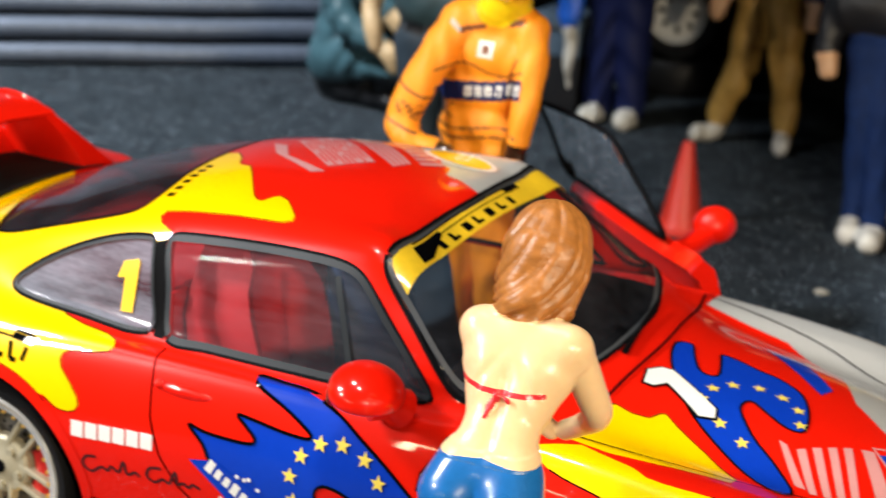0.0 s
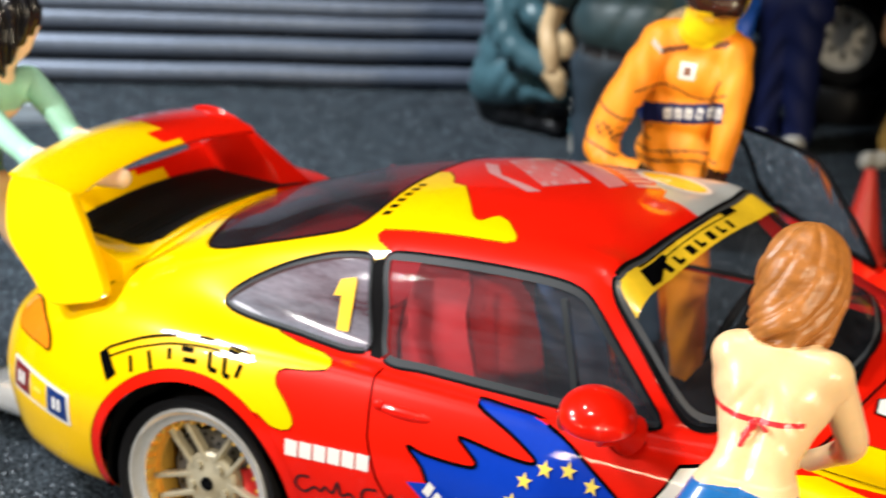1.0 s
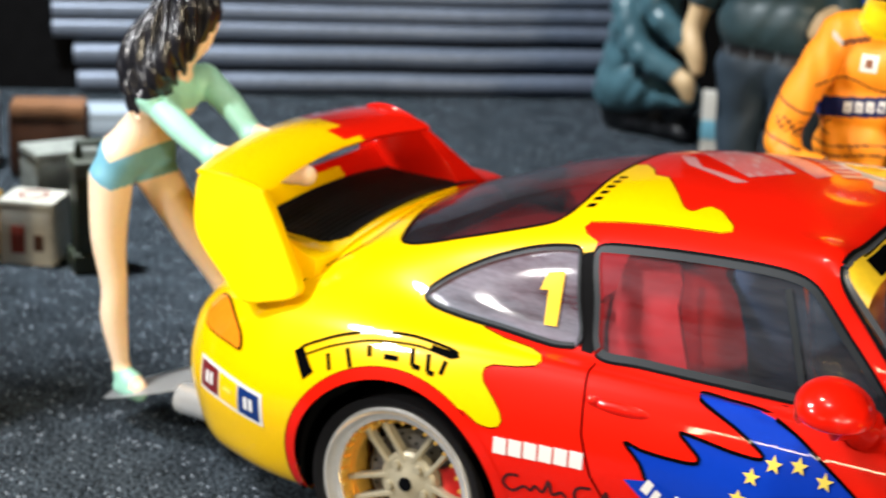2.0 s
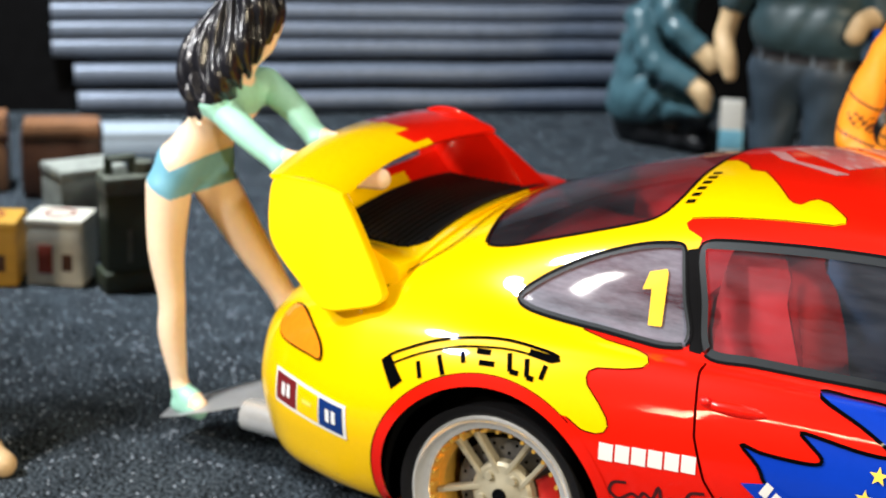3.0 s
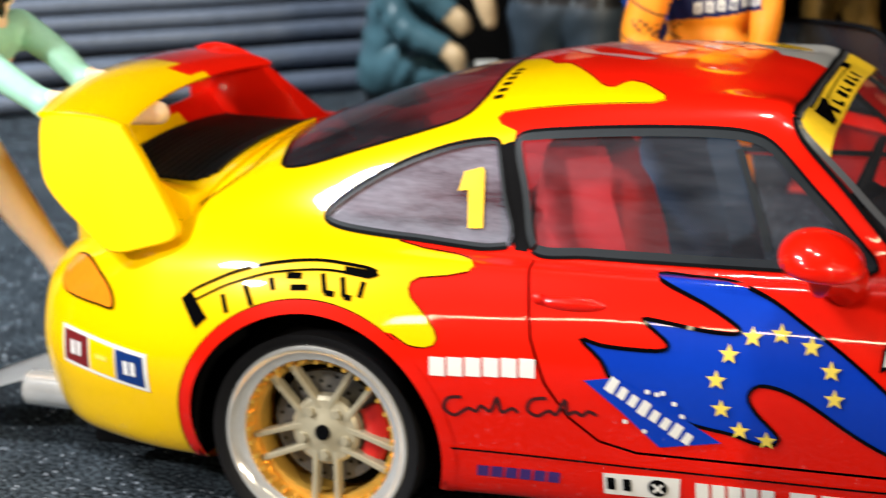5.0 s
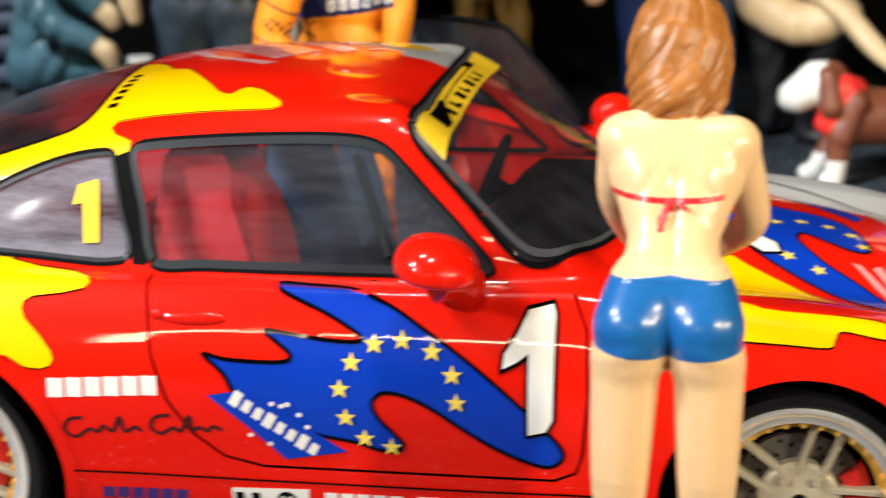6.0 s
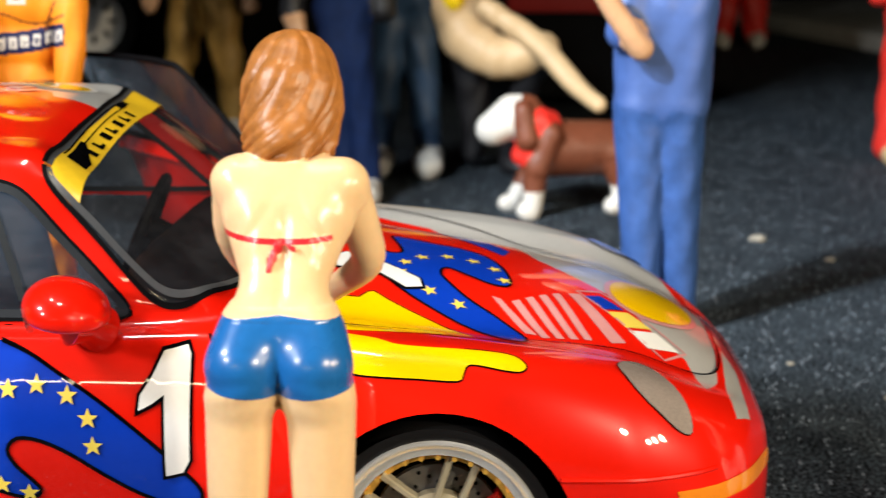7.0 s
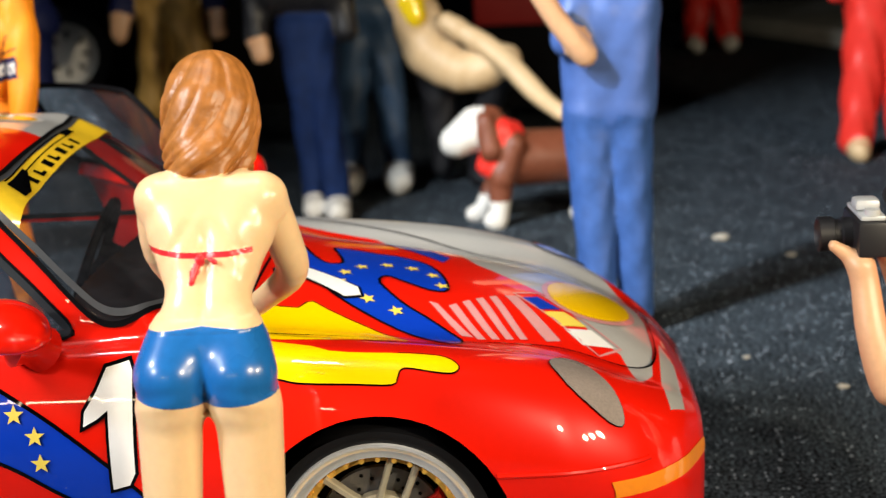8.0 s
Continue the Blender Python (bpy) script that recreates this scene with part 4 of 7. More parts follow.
decal("window_post", patch([(0.570, 0.858), (0.608, 0.856), (0.533, 1.128), (0.504, 1.118)], "side", LAID * 0.6, step=0.015), TRIM, "black pillar between the windows")
decal("window_bar", ribbon([(1.143, 1.160), (1.20, 1.015), (1.250, 0.878)], "side", 0.020, LAID * 0.7, soft=3), FRAMEGREY, "dark grey window divider")
decal("screen_frame", ribbon(grown(SCREEN, -0.012), "top", 0.016, LAID * 1.6, closed=True, step=0.010, soft=6), paint_mat("screen_frame_grey", (0.055, 0.058, 0.062), 0.35), "grey inner frame of the windscreen")
decal("screen_rubber", ribbon(grown(SCREEN, 0.000), "top", 0.013, LAID * 2.4, closed=True, step=0.010, soft=6), TRIM, "black rubber round the windscreen")
decal("rear_window_rubber", ribbon(smooth_line(REAR_WIN, 3, True), "top", 0.010, LAID, closed=True, step=0.012, soft=4), TRIM, "black rubber round the rear window")
# sun strip
strip = lambda y, f: (1.378 - 0.083 * f, y)
SUNY = paint_mat("sun_strip_yellow", (0.80, 0.52, 0.02), 0.35, coat=0.4)
decal("sun_strip", patch([strip(y, 1.0) for y in np.linspace(-0.585, 0.585, 17)] + [strip(y, 0.0) for y in np.linspace(0.628, -0.628, 17)], "top", 0.003, step=0.015), SUNY, "yellow sun strip with black bars")
sb = [patch([strip(-0.50, 0.14), strip(-0.435, 0.12), strip(-0.41, 0.60), strip(-0.30, 0.62), strip(-0.30, 0.80), strip(-0.475, 0.78)], "top", 0.005, step=0.015)]
for k, y in enumerate((-0.36, -0.285, -0.19, -0.11, -0.02, 0.07, 0.16)):
    w = 0.030 if k in (0, 6) else 0.045
    sb.append(patch([strip(y, 0.14), strip(y + w, 0.14), strip(y + w, 0.50), strip(y, 0.50)] if k % 2 == 0 else [strip(y, 0.14), strip(y + w, 0.14), strip(y + w, 0.26), strip(y + 0.02, 0.26), strip(y + 0.02, 0.50), strip(y, 0.50)], "top", 0.005, step=0.015))
sb.append(ribbon([strip(y, 0.90) for y in np.linspace(-0.46, 0.30, 12)], "top", 0.005, 0.005))
sb.append(ribbon([strip(y, 0.66) for y in np.linspace(-0.30, 0.26, 10)], "top", 0.004, 0.005))
sb.append(patch([strip(0.20, 0.66), strip(0.31, 0.66), strip(0.31, 0.90), strip(0.20, 0.90)], "top", 0.0055, step=0.015))
decal("strip_bar", sb, BLACK, "")
# numeral on the quarter window
QONE = [(0.405, 1.045), (0.455, 1.06), (0.462, 1.05), (0.472, 0.905), (0.43, 0.902), (0.42, 1.00), (0.392, 0.995)]
decal("window_number", patch(QONE, "side", 0.001), paint_mat("number_yellow", (0.90, 0.56, 0.01), 0.4, spec=0.2), "yellow numeral one")
# roof block of pale bars
def slashes(a, b, c, d, n, thick=0.55, lift=LAID):
    """Bars across a four-sided block, from side ab to side dc."""
    a, b, c, d = (Vector(p) for p in (a, b, c, d))
    out = []
    for k in range(n):
        t0, t1 = k / n, (k + thick) / n
        q = [a.lerp(b, t0), a.lerp(b, t1), d.lerp(c, t1), d.lerp(c, t0)]
        out.append(patch([tuple(p) for p in q], "top", lift))
    return out


rb = []
for k in (0, 1, 2):
    o = 0.020 * k
    rb.append(ribbon([(0.500 + o, 0.125 - o * 0.3), (0.585 + o, -0.010 - o * 0.4), (0.800 + o * 0.6, -0.160 + o * 0.5)], "top", 0.013, LAID, step=0.02))
c0, c1, c2, c3 = (Vector(p) for p in ((0.548, 0.190), (0.635, 0.350), (0.918, 0.060), (0.810, -0.080)))
cell = lambda u, v: tuple(c0.lerp(c1, u).lerp(c3.lerp(c2, u), v))
for k in range(5):
    u0, u1 = k / 5, (k + 0.80) / 5
    for p, q in ((u0, u0 + 0.055), (u1 - 0.055, u1)):
        rb.append(patch([cell(p, 0), cell(q, 0), cell(q, 1), cell(p, 1)], "top"))
    for v in ((0.0, 0.44, 0.86), (0.30, 0.86), (0.0, 0.60))[k % 3]:
        rb.append(patch([cell(u0 + 0.05, v), cell(u1 - 0.05, v), cell(u1 - 0.05, v + 0.13), cell(u0 + 0.05, v + 0.13)], "top"))
e0, e1, e2, e3 = (Vector(p) for p in ((0.622, 0.400), (0.668, 0.490), (1.015, 0.126), (0.985, 0.045)))
for k in range(4):
    t0, t1 = k / 4, (k + 0.72) / 4
    rb.append(patch([tuple(e0.lerp(e1, t0)), tuple(e0.lerp(e1, t1)), tuple(e3.lerp(e2, t1)), tuple(e3.lerp(e2, t0))], "top"))
g0, g1 = Vector((0.725, 0.520)), Vector((1.085, 0.150))
side_ = Vector((0.026, 0.030))
for k in range(10):
    p, q = g0.lerp(g1, k / 10), g0.lerp(g1, (k + 0.62) / 10)
    rb.append(patch([tuple(p - side_), tuple(q - side_), tuple(q + side_), tuple(p + side_)], "top"))
decal("roof_bar", rb, PINK, "pale pink bars on the roof")
decal("oval_ring", patch([(1.09 + 0.135 * math.cos(t) - 0.02 * math.sin(t), 0.345 + 0.098 * math.sin(t)) for t in np.linspace(0, 2 * math.pi, 28)[:-1]], "top", LAID), WHITE, "")
decal("yellow_oval", patch([(1.09 + 0.115 * math.cos(t) - 0.018 * math.sin(t), 0.345 + 0.078 * math.sin(t)) for t in np.linspace(0, 2 * math.pi, 28)[:-1]], "top", LAID * 1.8), YELLOW, "yellow oval on the roof")
decal("small_bar", [patch([(0.428, y), (0.455, y), (0.455, y + 0.022), (0.428, y + 0.022)], "top") for y in np.linspace(-0.44, -0.22, 6)], BLACK, "")
# hood
FENDER_YELLOW = smooth_line([(1.86, 0.832), (1.92, 0.79), (2.061, 0.758), (2.117, 0.748), (2.243, 0.741), (2.340, 0.735), (2.355, 0.750), (2.365, 0.767), (2.396, 0.766), (2.466, 0.753), (2.501, 0.751), (2.511, 0.762), (2.481, 0.777), (2.41, 0.788), (2.323, 0.797), (2.178, 0.810), (2.035, 0.829)], 3, True)
FENDER_YELLOW = [(p.x, p.y) for p in (lay(q, "side", 0) for q in FENDER_YELLOW) if p is not None and p.y < -0.55]
decal("yellow_flame_decal", patch(FENDER_YELLOW, "top", step=0.014), YELLOW, "yellow flame decal on the fender")
decal("flame_outline", ribbon(FENDER_YELLOW[3:42], "top", 0.0035, step=0.012), BLACK, "")
HOOD_YELLOW = [(1.93, -0.69), (1.944, -0.459), (1.967, -0.428), (2.02, -0.43), (2.069, -0.415), (2.09, -0.38), (2.106, -0.371), (2.15, -0.40), (2.26, -0.46), (2.373, -0.545), (2.373, -0.60), (2.18, -0.66), (2.05, -0.69)]
decal("hood_yellow_decal", patch(HOOD_YELLOW, "top"), YELLOW, "yellow flame decal on the hood")
decal("flame_outline", ribbon(HOOD_YELLOW[1:10], "top", 0.0035), BLACK, "")
HOOD_BLUE = smooth_line([(1.99, 0.06), (2.035, 0.088), (2.07, 0.0), (2.12, -0.092), (2.17, -0.08), (2.15, 0.02), (2.135, 0.085), (2.2, 0.08), (2.26, 0.06), (2.33, 0.05), (2.41, 0.0), (2.46, -0.10), (2.478, -0.215), (2.43, -0.235), (2.36, -0.20), (2.30, -0.165), (2.285, -0.225), (2.35, -0.32), (2.44, -0.39), (2.515, -0.47), (2.50, -0.52), (2.42, -0.50), (2.30, -0.425), (2.17, -0.33), (2.09, -0.22), (2.02, -0.08)], 3, True)
decal("hood_blue_decal", patch(HOOD_BLUE, "top", step=0.03), BLUE, "blue flame decal with yellow stars on the hood")
decal("flame_outline", ribbon(HOOD_BLUE, "top", 0.008, closed=True), BLACK, "")
for c in ((2.183, -0.172), (2.227, -0.111), (2.299, -0.072), (2.373, -0.078), (2.433, -0.120), (2.460, -0.197), (2.173, -0.245), (2.255, -0.325), (2.335, -0.365)):
    decal("star", patch(star(c, 0.024, 0.8), "top", LAID * 2.2), STARY, "")
HONE = [(1.985, -0.195), (2.015, -0.155), (2.05, -0.15), (2.225, -0.275), (2.235, -0.315), (2.19, -0.33), (2.06, -0.235), (2.03, -0.275), (2.0, -0.275)]
decal("number_outline", patch(grown(HONE, 0.008), "top", LAID * 2), BLACK, "")
decal("number_one", patch(HONE, "top", LAID * 2.8), WHITE, "white race number one")
decal("badge_box", patch([(2.19, 0.34), (2.27, 0.25), (2.46, 0.05), (2.48, 0.12), (2.33, 0.32)], "top"), BLUE, "blue badge on the hood")
hp = slashes((2.48, -0.303), (2.632, -0.179), (2.715, -0.404), (2.561, -0.451), 4)
hp.append(patch([(2.425, -0.296), (2.449, -0.301), (2.547, -0.439), (2.516, -0.44)], "top", LAID))
hp.append(patch([(2.640, -0.176), (2.673, -0.158), (2.790, -0.374), (2.75, -0.400)], "top", LAID))
decal("hood_bar", hp, PINK, "pale pink bars on the hood")
decal("label_frame", ribbon([(2.666, -0.14), (2.735, -0.091), (2.962, -0.29), (2.895, -0.384)], "top", 0.008, LAID, closed=True), PINK, "thin pale label frame")
p0, p1, p2, p3 = (Vector(p) for p in ((2.690, -0.160), (2.735, -0.125), (2.955, -0.310), (2.860, -0.365)))
for k, m in enumerate((BLUE, STARY, WHITE)):
    t0, t1 = k / 3, (k + 0.85) / 3
    decal("hood_badge", patch([tuple(p) for p in (p0.lerp(p3, t0), p1.lerp(p2, t0), p1.lerp(p2, t1), p0.lerp(p3, t1))], "top", LAID), m, "")
decal("oval_ring", patch([(2.89 + 0.135 * math.cos(t) + 0.035 * math.sin(t), 0.01 + 0.195 * math.sin(t)) for t in np.linspace(0, 2 * math.pi, 28)[:-1]], "top", LAID), PINK, "")
decal("yellow_oval", patch([(2.89 + 0.118 * math.cos(t) + 0.035 * math.sin(t), 0.01 + 0.175 * math.sin(t)) for t in np.linspace(0, 2 * math.pi, 28)[:-1]], "top", LAID * 1.8), YELLOW, "yellow oval on the hood")
# panel seams
seam = smooth_line([(1.90, -0.675), (2.0, -0.665), (2.18, -0.635), (2.37, -0.58), (2.56, -0.49), (2.78, -0.43), (2.95, -0.40), (3.03, -0.33), (3.065, -0.2), (3.07, 0.0), (3.065, 0.2), (3.03, 0.33), (2.95, 0.40), (2.78, 0.43), (2.56, 0.49), (2.37, 0.58), (2.18, 0.635), (2.0, 0.665), (1.90, 0.675)], 4)
decal("hood_seam", ribbon(seam, "top", 0.006, LAID * 3), BLACK, "dark panel gap")
decal("cowl_seam", ribbon(smooth_line([(1.90, -0.675), (1.935, -0.45), (1.955, -0.2), (1.965, 0.0), (1.955, 0.2), (1.935, 0.45), (1.90, 0.675)], 4), "top", 0.009, LAID * 3), BLACK, "dark cowl gap")
decal("sill_seam", ribbon([(0.42, 0.325), (0.9, 0.318), (1.5, 0.318), (1.93, 0.325)], "side", 0.006, LAID * 1.5), BLACK, "")
decal("deck_seam", ribbon(smooth_line([(-0.30, -0.16), (-0.30, -0.33), (-0.31, -0.44), (-0.35, -0.52), (-0.41, -0.60), (-0.47, -0.70)], 5), "top", 0.007, LAID * 2), BLACK, "")
# handle
bm = bmesh.new()
bmesh.ops.create_uvsphere(bm, u_segments=20, v_segments=10, radius=1, matrix=Matrix.Translation((0.755, -0.822, 0.752)) @ Matrix.Diagonal((0.095, 0.016, 0.020, 1)))
bmesh.ops.create_uvsphere(bm, u_segments=14, v_segments=8, radius=1, matrix=Matrix.Translation((0.668, -0.828, 0.762)) @ Matrix.Diagonal((0.018, 0.014, 0.016, 1)))
part("door_handle", bm, RED, door, "red pull handle with lock")


def mirror(c, side, foot):
    """A rounded mirror shell on a stalk."""
    bm = bmesh.new()
    r = bmesh.ops.create_uvsphere(bm, u_segments=40, v_segments=24, radius=1)
    for v in r["verts"]:
        # a dome with a flattish underside and a cut-off back
        x, y, z = v.co
        z = z * 0.078 if z > 0 else -0.040 * abs(z) ** 0.6
        v.co = Vector((x * (0.112 if x > 0 else 0.098), y * 0.125, z - 0.012 * x)) + Vector(c)
    shell_ = part("mirror", bm, RED, car, "rounded red wing mirror")
    bm = tube(bmesh.new(), [Vector(c) + Vector((0.0, -side * 0.05, -0.045)), Vector(foot).lerp(Vector(c), 0.35), Vector(foot)], [0.062, 0.050, 0.062], 18)
    part("mirror_stalk", bm, RED, shell_)
    bm = bmesh.new()
    bmesh.ops.create_circle(bm, cap_ends=True, segments=24, radius=1, matrix=Matrix.Translation(Vector(c) + Vector((-0.074, 0, 0))) @ Matrix.Rotation(math.pi / 2, 4, "Y") @ Matrix.Diagonal((0.055, 0.09, 1, 1)))
    part("mirror_glass", bm, CHROME, shell_, "mirror glass")


mirror((1.390, -0.895, 0.932), -1, (1.445, -0.775, 0.848))
# tail lamp
TAIL = smooth_line([(-0.83, 0.655), (-0.835, 0.69), (-0.80, 0.728), (-0.745, 0.733), (-0.68, 0.71), (-0.622, 0.675), (-0.607, 0.632), (-0.66, 0.632), (-0.73, 0.634), (-0.80, 0.64)], 3, True)
decal("tail_lamp", patch(TAIL, "side", 0.008), AMBER, "amber tail lamp lens")
decal("lamp_rim", ribbon(TAIL, "side", 0.012, 0.006, closed=True), BLACK, "")
# headlamps and indicators
HEAD = smooth_line([(2.745, -0.66), (2.78, -0.60), (2.83, -0.585), (2.89, -0.63), (2.93, -0.70), (2.925, -0.735), (2.87, -0.75), (2.79, -0.735)], 3, True)
for side in (-1, 1):
    decal("headlamp", patch([(x, -side * y) for x, y in HEAD], "top", 0.006), LENS, "clear oval headlamp lens")
    decal("lamp_rim", ribbon([(x, -side * y) for x, y in HEAD], "top", 0.004, 0.005, closed=True), BLACK, "")
decal("indicator", patch([(-0.79, 0.40), (-0.70, 0.395), (-0.50, 0.388), (-0.42, 0.39), (-0.42, 0.425), (-0.50, 0.43), (-0.70, 0.44), (-0.80, 0.447)], "front", 0.004), AMBER, "amber front indicator lens")
# raised bead added so that the bumper crease shows a bright highlight line
part("highlight_bead", tube(bmesh.new(), [lay((x, 0.495 - 0.03 * (x - 2.62)), "side", 0.001) for x in np.linspace(2.60, 3.0, 20)], 0.008, 8), RED, car, "thin red bead added to catch a highlight along the bumper crease")
# wipers and cowl
bm = bmesh.new()
tube(bm, [(1.895, -0.15, 0.915), (1.875, 0.05, 0.925), (1.845, 0.30, 0.932)], [0.010, 0.007, 0.005], 8)
part("wiper", bm, TRIM, car, "black windscreen wiper")
# ---- rear wing, deck grille, exhaust, cabin and the open door ----
def endplate():
    """The near upright plate of the wing."""
    out = smooth_line([(-0.60, 0.795), (-0.49, 0.812), (-0.408, 0.845), (-0.44, 0.92), (-0.515, 1.035), (-0.58, 1.125), (-0.61, 1.150), (-0.70, 1.165), (-0.815, 1.168), (-0.855, 1.150), (-0.860, 1.08), (-0.845, 0.985), (-0.79, 0.915), (-0.70, 0.845)], 4, True)
    rows = []
    bm = bmesh.new()
    for k, o in ((0.975, -0.020), (1.0, -0.012), (1.0, 0.012), (0.975, 0.020)):
        row = []
        for x, z in out:
            xx, zz = -0.62 + (x + 0.62) * k, 0.98 + (z - 0.98) * k
            y = 0.755 - 0.07 * (zz - 0.80) / 0.37 + 0.03 * max(0, 0.86 - zz) / 0.06
            row.append(bm.verts.new((xx, o - y, zz)))
        rows.append(row)
    return skin(bm, rows)


def skin(bm, rows):
    """Closes a loft of equal rings."""
    n = len(rows[0])
    for a, b in zip(rows, rows[1:]):
        for i in range(n):
            bm.faces.new((a[i], a[(i + 1) % n], b[(i + 1) % n], b[i]))
    bm.faces.new(rows[0])
    bm.faces.new(rows[-1])
    bmesh.ops.recalc_face_normals(bm, faces=bm.faces)
    return bm


def far_plate():
    """The far upright: its outer face leans in towards a raised lip, its foot is broad."""
    out = smooth_line([(-0.60, 0.845), (-0.49, 0.86), (-0.435, 0.905), (-0.50, 0.985), (-0.585, 1.085), (-0.655, 1.168), (-0.70, 1.200), (-0.775, 1.226), (-0.85, 1.218), (-0.91, 1.18), (-0.95, 1.08), (-0.93, 0.95), (-0.80, 0.86)], 4, True)
    rows = []
    bm = bmesh.new()
    for k, f in ((0.965, 0.0), (0.99, 0.02), (1.0, 0.10), (0.985, 0.28), (0.955, 0.55), (0.94, 0.85), (0.92, 0.97), (0.88, 1.0)):
        row = []
        for x, z in out:
            xx, zz = -0.72 + (x + 0.72) * k, 1.02 + (z - 1.02) * k
            outer = 0.662 - 0.76 * (zz - 0.80)
            inner = min(0.350 - 0.12 * (zz - 0.96) + 0.05 * math.sin((zz - 0.86) * 9), outer - 0.035)
            row.append(bm.verts.new((xx, outer + (inner - outer) * f, zz)))
        rows.append(row)
    return skin(bm, rows)


wing = part("rear_wing", endplate(), YELLOW, car, "yellow and red rear wing on end plates", angle=12)
part("end_plate", far_plate(), RED, wing, "red wing end plate", angle=35)
bm = bmesh.new()
prof = [(-0.615, 1.108), (-0.600, 1.120), (-0.62, 1.135), (-0.70, 1.157), (-0.80, 1.170), (-0.868, 1.168), (-0.880, 1.160), (-0.868, 1.150), (-0.80, 1.143), (-0.70, 1.125)]
rows = []
for y in np.linspace(-0.685, 0.36, 49):
    bow = 1 - ((y + 0.16) / 0.525) ** 2
    rows.append([bm.verts.new((x - 0.06 * bow, float(y), z + 0.03 * bow + 0.035 * (y + 0.685))) for x, z in prof])
n = len(prof)
for i, (a, b) in enumerate(zip(rows, rows[1:])):
    y = -0.685 + 1.045 * (i + 0.5) / 48
    for k in range(n):
        f = bm.faces.new((a[k], a[(k + 1) % n], b[(k + 1) % n], b[k]))
        edge = -0.04 + 0.05 * math.sin(k * 2.3)
        f.material_index = 1 if y > edge else 0
bm.faces.new(rows[0])
bm.faces.new(rows[-1])
bmesh.ops.recalc_face_normals(bm, faces=bm.faces)
part("wing_blade", bm, [YELLOW, RED], wing, "curved wing blade, half yellow and half red", angle=50)
# raised engine lid: a shallow tray between the end plates, with a slatted black grille
def lid_z(x, y):
    a = abs(y)
    z = 0.972 - 0.16 * min(a, 0.5) ** 2 + (0.10 if y < 0 else 0.0) * max(0, (a - 0.45) / 0.25) ** 2 * min(1, max(0, (-0.42 - x) / 0.14)) + 0.02 * (-0.45 - x) / 0.4 - 0.05 * max(0, (-0.82 - x) / 0.06) ** 2
    at = lay((x, y), "top", 0)
    return max(z, at.z + 0.012) if at else z


bm = bmesh.new()
secs = []
for i in range(17):
    row = []
    for f in np.linspace(-1, 1, 33):
        x = -0.88 + (0.52 - 0.06 * f * f) * i / 16
        y = f * (0.50 + 0.19 * min(1, max(0, (x + 0.88) / 0.22)) - 0.06 * max(0, (x + 0.52) / 0.15))
        row.append(bm.verts.new((x, float(y), lid_z(x, y))))
    secs.append(row)
for a, b in zip(secs, secs[1:]):
    for i in range(32):
        bm.faces.new((a[i], a[i + 1], b[i + 1], b[i]))
edge = [e for e in bm.edges if e.is_boundary]
r = bmesh.ops.extrude_edge_only(bm, edges=edge)
for v in r["geom"]:
    if isinstance(v, bmesh.types.BMVert):
        at = lay((v.co.x, v.co.y), "top", 0)
        v.co.z = min(v.co.z - 0.004, (at.z if at else 0.72) - 0.03)
for f in bm.faces:
    c = f.calc_center_median()
    f.material_index = 1 if c.y > 0.13 + 0.04 * math.sin(c.x * 30) else 0
bmesh.ops.recalc_face_normals(bm, faces=bm.faces)
lid = part("engine_lid", bm, [YELLOW, RED], car, "raised engine lid, half yellow and half red", angle=50)
bm = bmesh.new()
rows = []
for y in np.linspace(-0.60, 0.60, 41):
    top = 1.052 - 0.10 * max(0, (-y - 0.05) / 0.55) ** 1.5 + 0.02 * max(0, y / 0.6) ** 2
    foot = lid_z(-0.79, float(y)) - 0.01
    rows.append([bm.verts.new((x, float(y), foot + (top - foot) * f)) for x, f in ((-0.775, 0.0), (-0.800, 0.30), (-0.826, 0.70), (-0.842, 0.94), (-0.852, 1.0), (-0.866, 0.96), (-0.872, 0.6), (-0.880, 0.0))])
for i, (a, b) in enumerate(zip(rows, rows[1:])):
    for k in range(7):
        f = bm.faces.new((a[k], a[k + 1], b[k + 1], b[k]))
        f.material_index = 1 if -0.6 + 0.03 * i > -0.02 + (0.10 if k < 2 else -0.03 * k) else 0
bmesh.ops.recalc_face_normals(bm, faces=bm.faces)
part("lid_lip", bm, [YELLOW, RED], lid, "upturned rear lip, half yellow and half red", angle=50)
GRILLE = paint_mat("grille_black", (0.006, 0.006, 0.006), 0.45, spec=0.2)
bm = bmesh.new()
secs = []
for x in np.linspace(-0.79, -0.43, 13):
    w = 0.50 - 0.07 * max(0, (x + 0.5) / 0.07)
    secs.append([bm.verts.new((float(x), y * w, lid_z(x, y * w) + 0.004)) for y in np.linspace(-1, 1, 21)])
for a, b in zip(secs, secs[1:]):
    for i in range(20):
        bm.faces.new((a[i], a[i + 1], b[i + 1], b[i]))
bmesh.ops.recalc_face_normals(bm, faces=bm.faces)
grille = part("grille", bm, DARK, lid, "black engine grille")
for k in range(15):
    x = -0.78 + 0.0245 * k
    w = 0.495 - 0.07 * max(0, (x + 0.5) / 0.07)
    bm = tube(bmesh.new(), [(x, y * w, lid_z(x, y * w) + 0.006) for y in np.linspace(-1, 1, 15)], 0.0075, 6)
    part("grille_slat", bm, GRILLE, grille)
